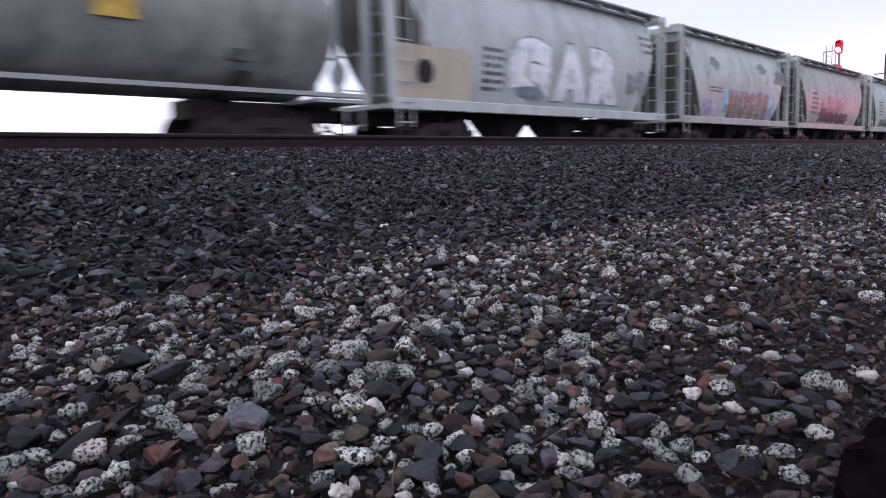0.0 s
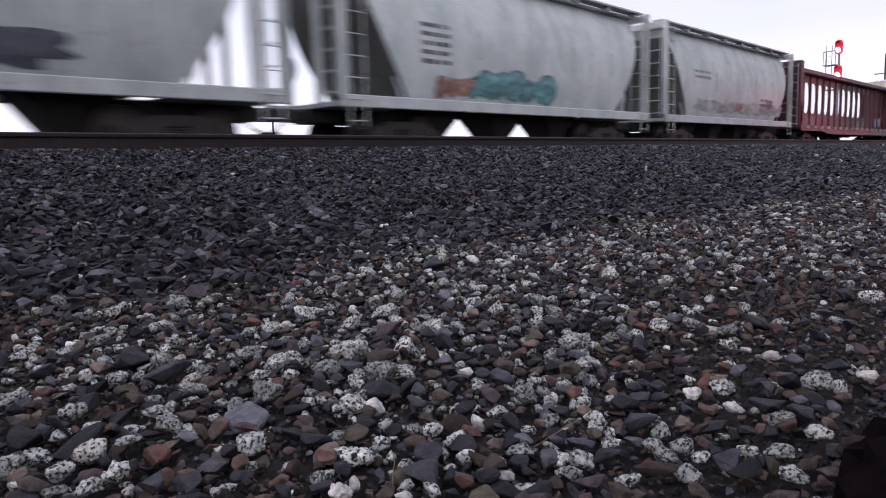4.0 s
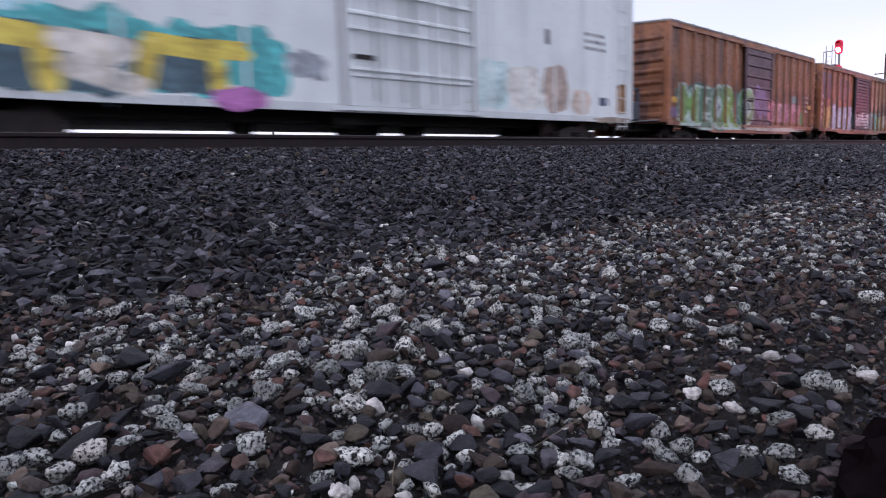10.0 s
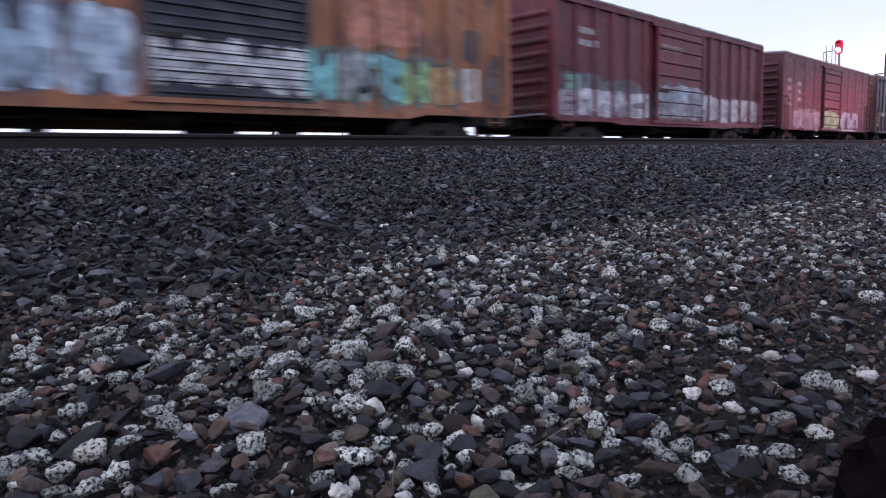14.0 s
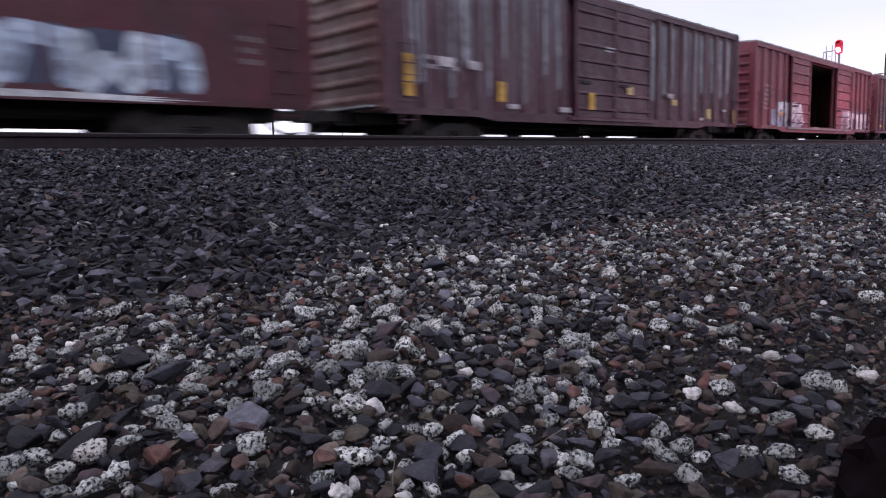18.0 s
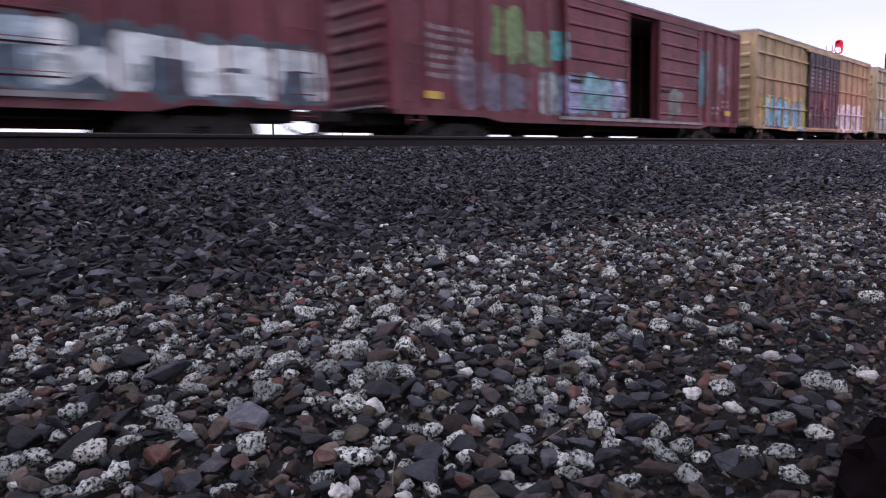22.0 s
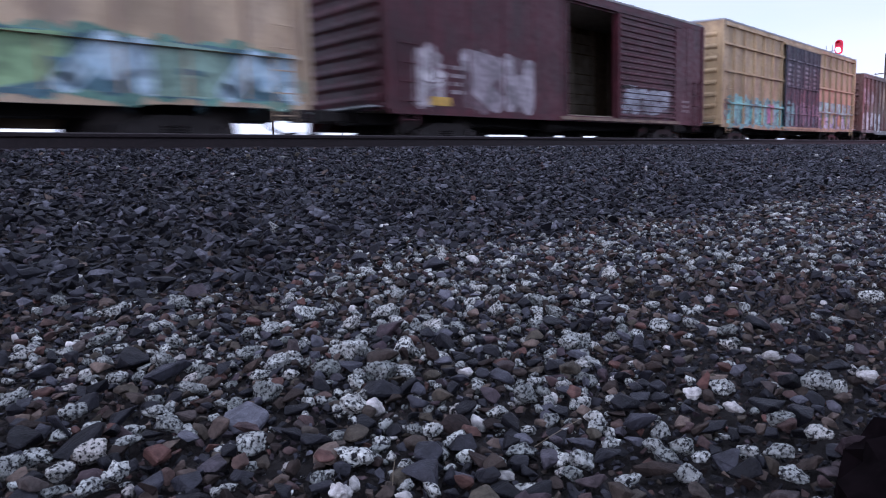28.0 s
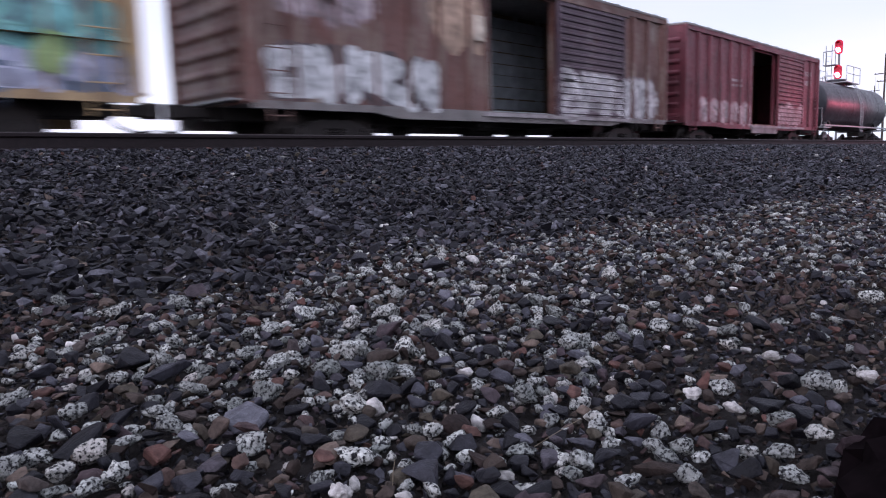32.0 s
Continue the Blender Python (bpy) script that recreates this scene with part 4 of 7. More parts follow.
def hopper(left, right, H, label, mat, bays=3, shift=0.0):
    """A covered hopper with sloping ends, a light side sill, roof walk and outlet bays."""
    L = right - left
    o = -L / 2
    W = HALF
    car = new_car("covered_hopper", left, right, label, "covered hopper")
    z0, z1 = 1.20, H - 0.22

    def shell(k):
        """Half width of the body at a share of its height."""
        return W - 0.012 - 0.20 * (1 - min(1, k * 2.6)) ** 2 - 0.50 * max(0, (k - 0.45) / 0.55) ** 2

    # shell: side view narrows downwards at both ends along a curve, cross section bulges a little
    rows, vs, fs = 11, [], []
    for i in range(rows):
        k = i / (rows - 1)
        z = z0 + (z1 - z0) * k
        cut = 0.55 + 1.45 * (1 - k) ** 1.7
        w = shell(k)
        vs += [(o + cut, -w, z), (o + L - cut, -w, z), (o + L - cut, w, z), (o + cut, w, z)]
    for i in range(rows - 1):
        a, b = 4 * i, 4 * i + 4
        fs += [(a + j, a + (j + 1) % 4, b + (j + 1) % 4, b + j) for j in range(4)]
    fs += [(3, 2, 1, 0), tuple(4 * rows - 4 + j for j in range(4))]
    sh = Mesh().add(vs, fs)
    sh.smooth = True
    part("body", sh, mat, car, "smooth-sided steel hopper body")
    for e in (0, 1):
        # the sloping end sheet, coloured darker than the side for its shade, lies on the shell
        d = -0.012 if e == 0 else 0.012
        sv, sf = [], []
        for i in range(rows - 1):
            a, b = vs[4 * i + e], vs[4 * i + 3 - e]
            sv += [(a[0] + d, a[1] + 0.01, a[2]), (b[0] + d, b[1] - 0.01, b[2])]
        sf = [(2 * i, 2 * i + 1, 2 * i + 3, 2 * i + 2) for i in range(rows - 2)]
        part("slope_sheet", Mesh().add(sv, sf), SLOPE_SHADE, car, "sloping end sheet with its shade painted in")
    k = 2.2
    while k < L - 1.8:
        part("side_seam", Mesh().box(o + k - 0.02, o + k + 0.02, -W + 0.006, -W + 0.03, z0 + 1.05, z0 + 1.75), mat, car)
        k += 2.05
    part("roof", Mesh().prism([(-1.25, z1 - 0.02), (-1.0, z1 + 0.12), (1.0, z1 + 0.12), (1.25, z1 - 0.02)], o + 0.5, o + L - 0.5), mat, car)
    for s in (-1, 1):
        part("roof_walk", Mesh().box(o + 0.05, o + L - 0.05, *sorted((s * 0.95, s * 1.33)), H - 0.07, H - 0.02), GALV, car, "steel grating roof walk")
        for i in range(8):
            x = o + 0.5 + (L - 1.0) * i / 7
            part("walk_bracket", Mesh().box(x - 0.03, x + 0.03, *sorted((s * 1.0, s * 1.3)), z1 - 0.02, H - 0.07), GALV, car)
    hat = Mesh().turned([(0, 0.45), (0.05, 0.5), (0.1, 0.45), (0.13, 0.1)], (0, 0, z1 + 0.11), (0, 0, 9), 14).data("hatch", mat)
    for i in range(5):
        part("hatch", hat, None, car, "", (o + 1.6 + (L - 3.2) * i / 4, 0, 0))
    for s in (-1, 1):
        part("side_sill", Mesh().box(o, o + L, *sorted((s * (W - 0.09), s * (W + 0.01))), 0.98 if s < 0 else 1.07, 1.24, 0.02), mat, car, "pale side sill")
        for x in (0.06, L - 0.06):
            part("corner_post", Mesh().box(o + x - 0.06, o + x + 0.06, *sorted((s * (W - 0.14), s * (W - 0.01))), 1.24, H - 0.07), mat, car)
        for x, d in ((0.06, 1), (L - 0.06, -1)):
            g = Mesh().rod((o + x + d * 1.75, s * (W - 0.25), 1.24), (o + x + d * 0.75, s * (W - 0.25), H - 0.5), 0.04, 6)
            part("end_brace", g, mat, car)
    for e in (-1, 1):
        xe = e * L / 2
        a, b = sorted((xe, xe - e * 1.9))
        part("end_platform", Mesh().box(a, b, -W + 0.09, W - 0.09, 1.02, 1.12), mat, car, "end platform")
        part("end_beam", Mesh().box(*sorted((xe, xe - e * 0.12)), -W + 0.14, W - 0.14, H - 0.3, H - 0.1), mat, car)
        ladder(car, xe, -1.3, 1.3, H - 0.2, 0.45, mat, "y")
        for y in (-0.55, 0.55):
            part("end_post", Mesh().box(*sorted((xe - e * 0.05, xe - e * 0.17)), y - 0.06, y + 0.06, 1.12, H - 0.3), mat, car)
        bw = Mesh().turned([(0, 0.28), (0.03, 0.3), (0.06, 0.28)], (xe + e * 0.02, 0.3, 1.9), (xe + e * 9, 0.3, 1.9), 16)
        part("brake_wheel", bw, mat, car) if e < 0 else None
        ladder(car, (xe + 0.15 if e < 0 else xe - 0.57), -W - 0.05, 0.7, H - 0.3, 0.42, mat)
    for i in range(bays):
        cx = shift + 2.65 * (i - (bays - 1) / 2)
        m = Mesh()
        vs = [(cx + sx * w, sy * d, z) for w, d, z in ((0.86, 0.70, 1.22), (0.22, 0.36, 0.34)) for sx, sy in ((-1, -1), (1, -1), (1, 1), (-1, 1))]
        m.add(vs, [(0, 1, 2, 3), (7, 6, 5, 4)] + [(j, (j + 1) % 4, 4 + (j + 1) % 4, 4 + j) for j in range(4)])
        bay = part("outlet_bay", m, STEEL_DARK, car, "dark sloping outlet bay")
        part("outlet_gate", Mesh().box(cx - 0.3, cx + 0.3, -0.55, 0.55, 0.26, 0.36, 0.02), STEEL_DARK, bay)
    under_gear(car, L, 1.0, 2.0, False, 0.6)
    def skin(z):
        """The body's near face between its rows, where paint lies."""
        k = min(max((z - z0) / (z1 - z0), 0.0), 1.0) * (rows - 1)
        i = min(int(k), rows - 2)
        return -(shell(i / (rows - 1)) * (i + 1 - k) + shell((i + 1) / (rows - 1)) * (k - i)) - 0.004

    bands = [z0 + (z1 - z0) * i / (rows - 1) for i in range(rows)]
    steps = [(o, o + L, skin, a, b) for a, b in zip(bands, bands[1:])] + [(o, o + L, -W - 0.012, 1.0, z0)]
    return car, o, steps, random.Random(str(left))


def tank_car(left, right, r, zc, label, mat, walk_top=True):
    L = right - left
    o = -L / 2
    car = new_car("tank_car", left, right, label, "tank car")
    prof = [(0.25, 0.05)] + [(0.25 + 0.75 * (1 - math.cos(a)), r * math.sin(a)) for a in [math.pi / 2 * i / 7 for i in range(1, 8)]]
    prof += [(L / 2, r * 1.0)] + [(L - s, q) for s, q in reversed(prof)]
    m = Mesh().turned(prof, (o, 0, zc), (o + 1, 0, zc), 40)
    m.smooth = True
    part("tank", m, mat, car, "cylindrical steel tank")
    for k in (0.22, 0.40, 0.60, 0.78):
        part("weld_band", Mesh().turned([(0, r + 0.001), (0.01, r + 0.008), (0.07, r + 0.008), (0.08, r + 0.001)], (o + L * k, 0, zc), (9e3, 0, zc), 40), mat, car)
    dome = Mesh().turned([(0, 0.5), (0.28, 0.5), (0.32, 0.55), (0.38, 0.55), (0.42, 0.45)], (0, 0, zc + r - 0.08), (0, 0, 9), 20)
    part("dome", dome, mat, car, "manway dome")
    pl = Mesh().box(-1.5, 1.5, -0.95, 0.95, zc + r + 0.02, zc + r + 0.07)
    part("platform", pl, GALV, car, "top platform grating")
    for y in (-0.95, 0.95):
        gr = Mesh()
        for x in (-1.5, 0, 1.5):
            gr.rod((x, y, zc + r + 0.05), (x, y, zc + r + 1.0), 0.022, 6)
        for z in (0.55, 1.0):
            gr.rod((-1.5, y, zc + r + z), (1.5, y, zc + r + z), 0.02, 6)
        part("guard_rail", gr, GALV, car, "platform guard rail")
    for e in (-1, 1):
        xe = e * L / 2
        a, b = sorted((xe, xe - e * 3.4))
        part("stub_sill", Mesh().box(a, b, -0.35, 0.35, 0.75, 1.1, 0.02), STEEL_DARK, car)
        part("end_platform", Mesh().box(*sorted((xe, xe - e * 1.3)), -HALF, HALF, 1.05, 1.12), GALV, car)
        part("saddle", Mesh().prism([(-1.2, 1.1), (1.2, 1.1), (1.0, zc - r * 0.55), (0, zc - r + 0.02), (-1.0, zc - r * 0.55)], xe - e * 2.6 - 0.15, xe - e * 2.6 + 0.15), STEEL_DARK, car)
        hr = Mesh()
        for y in (-1.4, 1.4):
            hr.rod((xe - e * 0.05, y, 1.1), (xe - e * 0.05, y, 2.1), 0.02, 6)
        hr.rod((xe - e * 0.05, -1.4, 2.1), (xe - e * 0.05, 1.4, 2.1), 0.02, 6)
        part("handrail", hr, GALV, car)
        ladder(car, (xe + 0.15 if e < 0 else xe - 0.57), -HALF, 0.6, 1.3, 0.42, GALV)
        fit_truck(car, e * (L / 2 - 2.1))
        fit_coupler(car, xe, e, 0.4)
    part("running_board", Mesh().box(o + 0.1, -o - 0.1, -HALF - 0.02, -HALF + 0.2, 1.16, 1.24), GALV, car, "long pale side running board")
    lad = Mesh()
    for x in (-0.25, 0.25):
        pts = [(x, -HALF + 0.02, 0.9), (x, -HALF + 0.02, zc), (x, -1.2, zc + r * 0.75), (x, -0.9, zc + r + 0.05)]
        for a, b in zip(pts, pts[1:]):
            lad.rod(a, b, 0.025, 6)
    for i in range(7):
        lad.rod((-0.25, -HALF + 0.02, 1.0 + 0.28 * i), (0.25, -HALF + 0.02, 1.0 + 0.28 * i), 0.015, 5)
    part("ladder", lad, GALV, car)
    return car, o


def centre_beam(left, right, label, mat):
    """A centre-beam flatcar: two end bulkheads and a middle wall with tall oval openings."""
    L = right - left
    o = -L / 2
    car = new_car("centre_beam_flatcar", left, right, label, "flatcar")
    H, W = 4.32, 1.45
    # middle wall, cell by cell with an oval in each
    z0, z1, first, pitch, cells = 1.10, 4.05, 4.39, 1.232, 13
    cz, rx, rz, th = 2.83, 0.44, 0.86, 0.02
    x_a = first - pitch / 2
    x_b = x_a + pitch * cells
    for c in range(cells):
        cx = o + first + pitch * c
        n = 36
        m = Mesh()
        el, rc = [], []
        for i in range(n):
            a = math.tau * (i + 0.5) / n
            ca, sa = math.cos(a), math.sin(a)
            el.append((cx + rx * math.copysign(abs(ca) ** 0.72, ca), cz + rz * math.copysign(abs(sa) ** 0.72, sa)))
            ex, ez = ca * 0.6, sa * 1.6
            k = min(pitch / 2 / abs(ex), ((z1 - cz) if sa > 0 else (cz - z0)) / abs(ez))
            rc.append((cx + ex * k, cz + ez * k))
        for y in (-th, th):
            k0 = len(m.v)
            m.add([(x, y, z) for x, z in el] + [(x, y, z) for x, z in rc], [(i, (i + 1) % n, n + (i + 1) % n, n + i) for i in range(n)])
        m.add([(x, y, z) for y in (-th, th) for x, z in el], [(i, n + i, n + (i + 1) % n, (i + 1) % n) for i in range(n)])
        part("web_panel", m, mat, car, "maroon wall panel with a tall oval opening")
    post = Mesh().prism([(-0.08, -0.02), (-0.05, -0.10), (0.05, -0.10), (0.08, -0.02)], z0, z1, "z").data("riser", mat)
    for c in range(cells + 1):
        part("riser", post, None, car, "", (o + x_a + pitch * c, 0, 0))
    for a, b in ((0.0, x_a), (x_b, L)):
        part("web_panel", Mesh().box(o + a, o + b, -th, th, z0, z1), mat, car)
        k = a + 0.9
        while k < b - 0.5:
            part("riser", post, None, car, "", (o + k, 0, 0))
            k += 1.1
    part("top_beam", Mesh().box(o, o + L, -0.42, 0.42, 4.05, H, 0.05), mat, car, "box-section top beam")
    part("deck", Mesh().box(o, o + L, -W, W, 0.98, 1.12, 0.02), mat, car)
    for s in (-1, 1):
        part("side_sill", Mesh().prism([(o, 1.13), (o + L, 1.13), (o + L, 0.86), (o + L - 3.5, 0.86), (o + L - 4.6, 0.72), (o + 4.6, 0.72), (o + 3.5, 0.86), (o, 0.86)], *sorted((s * (W + 0.002), s * (W + 0.07))), "y"), mat, car)
        for k in range(20):
            x = o + 0.8 + (L - 1.6) * k / 19
            part("winch", Mesh().box(x - 0.13, x + 0.13, *sorted((s * (W + 0.07), s * (W + 0.16))), 0.98, 1.12, 0.015), ROOF_GREY, car, "small grey strap winch")
    for e in (-1, 1):
        xe = e * L / 2
        part("bulkhead", Mesh().box(*sorted((xe, xe - e * 0.10)), -W, W, 1.12, H - 0.02), mat, car, "tall steel end bulkhead")
        for y in (-W + 0.08, -0.75, 0.75, W - 0.08):
            part("bulkhead_post", Mesh().box(*sorted((xe - e * 0.10, xe - e * 0.34)), y - 0.08, y + 0.08, 1.12, H - 0.05), mat, car)
            part("bulkhead_post", Mesh().box(*sorted((xe, xe + e * 0.10)), y - 0.07, y + 0.07, 1.12, H - 0.05), mat, car)
        for z in (1.9, 2.7, 3.5):
            part("bulkhead_rail", Mesh().box(*sorted((xe, xe + e * 0.07)), -W, W, z - 0.07, z + 0.07), mat, car)
        ladder(car, xe + e * 0.2, -W + 0.1, 1.2, H - 0.3, 0.42, GALV, "y")
        part("corner_gusset", Mesh().prism([(xe, 1.12), (xe - e * 1.1, 1.12), (xe, 2.4)] if e > 0 else [(xe, 1.12), (xe, 2.4), (xe + 1.1, 1.12)], -W - 0.0, -W + 0.06, "y"), mat, car)
    under_gear(car, L, 0.8, 2.3)
    return car, o, [(o, o + L, -W - 0.07)], [(o, o + L, -th)], random.Random("beam")


WHITE, INK = (0.62, 0.65, 0.68), (0.025, 0.026, 0.032)


# tank car at the head of what is seen
tk, o = tank_car(-5.4, 9.4, 1.47, 2.62, "grey weathered tank car with a yellow placard on its side", TANK_GREY)

part("placard", Mesh().box(2.1, 2.75, -1.485, -1.40, 2.2, 2.55), spray((0.55, 0.36, 0.05)), tk, "yellow placard")
part("placard", Mesh().box(4.45, 4.85, -1.31, -1.14, 1.74, 1.95), spray((0.05, 0.05, 0.05)), tk, "small dark plate")

# covered hoppers
car, o, st, rng = hopper(10.1, 22.7, 4.55, "pale grey covered hopper with large white graffiti letters", HOPPER_PALE, 3, -0.85)
for k, ch in enumerate("GAR"):
    xs, ww = ((4.0, 1.9), (6.0, 1.8), (7.9, 1.75))[k]
    lt = put_paint(car, "graffiti_letter", word_into(ch, o + xs, o + xs + ww, 1.42, 3.02, 0.12, 0, 0.05), (0.25, 0.28, 0.33), 1, st)
    put_paint(lt, "fill", word_into(ch, o + xs, o + xs + ww, 1.42, 3.02, 0.11), (0.76, 0.79, 0.83), 2, st, "white graffiti letters")
part("end_panel", Mesh().box(o + 0.12, o + 2.55, -HALF + 0.012, -HALF + 0.05, 1.24, 2.42), CREAM_PANEL, car, "cream lower end panel")
part("end_post", Mesh().box(o + 0.95, o + 1.07, -HALF + 0.0, -HALF + 0.08, 2.42, 4.4), HOPPER_PALE, car)
part("brake_wheel", Mesh().turned([(0, 0.24), (0.03, 0.27), (0.06, 0.24)], (o + 1.0, -HALF + 0.01, 1.85), (o + 1.0, -9, 1.85), 18), STEEL_DARK, car, "dark brake wheel")
stencil(car, o + 3.05, o + 3.85, 1.5, 2.65, 6, INK, st, rng)
stencil(car, o + 11.1, o + 12.0, 3.1, 3.8, 3, INK, st, rng)
throw_up(car, o + 10.0, o + 11.2, 1.75, 2.45, 2, (0.22, 0.23, 0.25), (0.30, 0.31, 0.33), st, rng, label="thin dark scribble")

car, o, st, rng = hopper(24.0, 35.3, 4.50, "grey covered hopper with orange and blue graffiti", HOPPER_GREY, 2)
for k, (a, b) in enumerate(((3.6, 5.4), (5.0, 7.0), (6.6, 8.4), (7.9, 9.5))):
    swath(car, o + a, o + b, 1.27, 2.52 - 0.08 * (k % 2), (0.24, 0.42, 0.55), st, rng, 1 + 0.08 * k, 6, 0.2, "light blue spray cloud", "graffiti_background")
for ch, a, b in zip("HUSH", (4.3, 5.35, 6.3, 7.3), (5.15, 6.15, 7.1, 8.5)):
    lt = put_paint(car, "graffiti_letter", word_into(ch, o + a, o + b, 1.30, 2.30, 0.08, 0, 0.06), (0.19, 0.19, 0.22), 2, st, "brown graffiti letters on blue")
    put_paint(lt, "fill", word_into(ch, o + a, o + b, 1.30, 2.30, 0.06), (0.27, 0.175, 0.125), 3, st)
swath(car, o + 1.7, o + 3.3, 1.3, 1.95, (0.36, 0.34, 0.46), st, rng, 1, 5, 0.2, "faint violet spray paint")
# dark patches high on the side; those at the right paint in slope-sheet shadow
swath(car, o + 9.6, o + 11.0, 2.95, 3.6, (0.20, 0.22, 0.24), st, rng, 1, 4, 0.2)
for a, z, rx, rz in ((10.2, 3.45, 0.75, 0.32), (8.0, 3.75, 0.5, 0.2), (3.0, 3.6, 0.4, 0.25)):
    put_paint(car, "stain", blob(o + a, z - 0.3, rx, rz, rng, 4, 0.25), (0.16, 0.17, 0.18), 1, st)
stencil(car, o + 2.4, o + 3.6, 2.18, 2.45, 2, INK, st, rng)

car, o, st, rng = hopper(36.6, 49.3, 4.50, "grey covered hopper with dark smeared graffiti", HOPPER_GREY, 3, 0.2)
for k, (a, b, z) in enumerate(((3.4, 5.6, 2.2), (4.8, 7.2, 2.1), (6.4, 9.1, 1.95))):
    swath(car, o + a, o + b, 1.27, z, (0.040, 0.046, 0.062), st, rng, 1 + 0.08 * k, 7, 0.22, "dark low graffiti", "graffiti_background")
throw_up(car, o + 4.7, o + 7.8, 1.9, 2.65, 5, (0.24, 0.22, 0.25), (0.17, 0.15, 0.18), st, rng, layer=2, label="thin grey scribble")
put_paint(car, "paint_patch", blob(o + 4.0, 2.25, 0.22, 0.14, rng, 4, 0.2, 16), (0.34, 0.09, 0.11), 4, st)
stencil(car, o + 2.2, o + 3.2, 1.7, 2.9, 5, INK, st, rng)

car, o, st, rng = hopper(50.6, 63.4, 4.50, "grey covered hopper with teal and brown graffiti", HOPPER_GREY, 3)
throw_up(car, o + 4.0, o + 7.4, 1.35, 1.95, 5, (0.10, 0.26, 0.27), (0.05, 0.12, 0.13), st, rng)
throw_up(car, o + 2.8, o + 4.1, 1.35, 1.75, 3, (0.28, 0.14, 0.10), (0.15, 0.09, 0.08), st, rng)
stencil(car, o + 2.3, o + 3.2, 2.0, 3.0, 5, INK, st, rng)

car, o, st, rng = hopper(64.6, 77.6, 4.50, "grey covered hopper with faint markings, next to the maroon flatcar", HOPPER_GREY, 3)
stencil(car, o + 2.3, o + 3.8, 2.6, 3.0, 2, (0.10, 0.11, 0.12), st, rng)
# a row of slightly darker patches along the lower side
for k in range(5):
    swath(car, o + 2.4 + 1.8 * k, o + 4.6 + 1.8 * k, 1.40, 1.95, (0.25, 0.268, 0.255), st, rng, 1 + 0.06 * k, 5, 0.25, "", "stain")
swath(car, o + 6.3, o + 7.1, 1.5, 1.9, (0.17, 0.13, 0.11), st, rng, 2)
swath(car, o + 9.5, o + 10.5, 1.7, 2.15, (0.09, 0.10, 0.12), st, rng, 2)
stencil(car, o + 8.9, o + 10.2, 1.8, 2.2, 2, INK, st, rng, 4)

# centre-beam flatcar
car, o, st, stw, rng = centre_beam(79.1, 102.7, "maroon centre-beam flatcar with a row of oval openings", MAROON_BEAM)
stencil(car, o + 5.2, o + 7.3, 1.3, 1.8, 4, (0.30, 0.24, 0.25), stw, rng)
stencil(car, o + 16.4, o + 18.3, 1.3, 1.8, 4, (0.30, 0.24, 0.25), stw, rng)
throw_up(car, o + 21.2, o + 22.9, 1.4, 2.0, 3, (0.26, 0.34, 0.40), (0.16, 0.17, 0.22), stw, rng)
stencil(car, o + 21.2, o + 22.6, 2.4, 3.3, 4, (0.20, 0.15, 0.17), stw, rng)
throw_up(car, o + 22.9, o + 23.4, 1.3, 1.9, 1, (0.34, 0.22, 0.25), (0.2, 0.12, 0.14), stw, rng)

# white insulated car
car, o, st, rng = boxcar("insulated_boxcar", 104.6, 124.9, 5.10, "long white insulated boxcar with bright graffiti and a plug door", CAR_WHITE,
                         dict(doors=((8.8, 12.6, "plug", CAR_WHITE),), seams=2.2, roof=CAR_WHITE, end=CREAM_END, drop=0.0, end_ribs=6, tall_ladder=True, sill=CAR_WHITE))
TEAL, YEL = (0.06, 0.40, 0.42), (0.64, 0.50, 0.08)
for k, (a, b) in enumerate(((0.2, 1.8), (1.3, 3.4), (2.9, 5.2), (4.6, 6.6), (6.0, 7.6))):
    swath(car, o + a, o + b, 0.98, 2.42 - 0.10 * (k % 2), TEAL, st, rng, 1 + 0.07 * k, 6, 0.16, "turquoise spray cloud", "graffiti_background")
swath(car, o + 0.5, o + 3.4, 2.05, 2.62, (0.36, 0.56, 0.64), st, rng, 1.5, 7, 0.2, "pale blue spray cloud", "graffiti_background")
bubble_letters(car, o + 0.8, o + 6.1, 0.92, 2.08, ((0.60, 0.50, 0.46), YEL, (0.60, 0.56, 0.50), YEL), (0.05, 0.10, 0.13), st, rng, 2, label="yellow graffiti on a turquoise cloud")
swath(car, o + 5.7, o + 6.8, 1.66, 2.05, YEL, st, rng, 3.4, 4, 0.12)
swath(car, o + 5.8, o + 7.1, 0.80, 1.25, (0.44, 0.15, 0.40), st, rng, 3.4, 4, 0.15, "magenta spray paint")
swath(car, o + 0.8, o + 2.2, 0.80, 1.18, (0.56, 0.25, 0.42), st, rng, 3.4, 5, 0.2, "pink spray paint")
swath(car, o + 7.4, o + 8.4, 1.42, 2.05, (0.30, 0.33, 0.37), st, rng, 2, 5, 0.2)
stencil(car, o + 3.9, o + 6.9, 3.05, 3.45, 1, (0.22, 0.24, 0.28), st, rng)
stencil(car, o + 17.6, o + 18.8, 2.9, 3.5, 3, (0.25, 0.27, 0.30), st, rng)
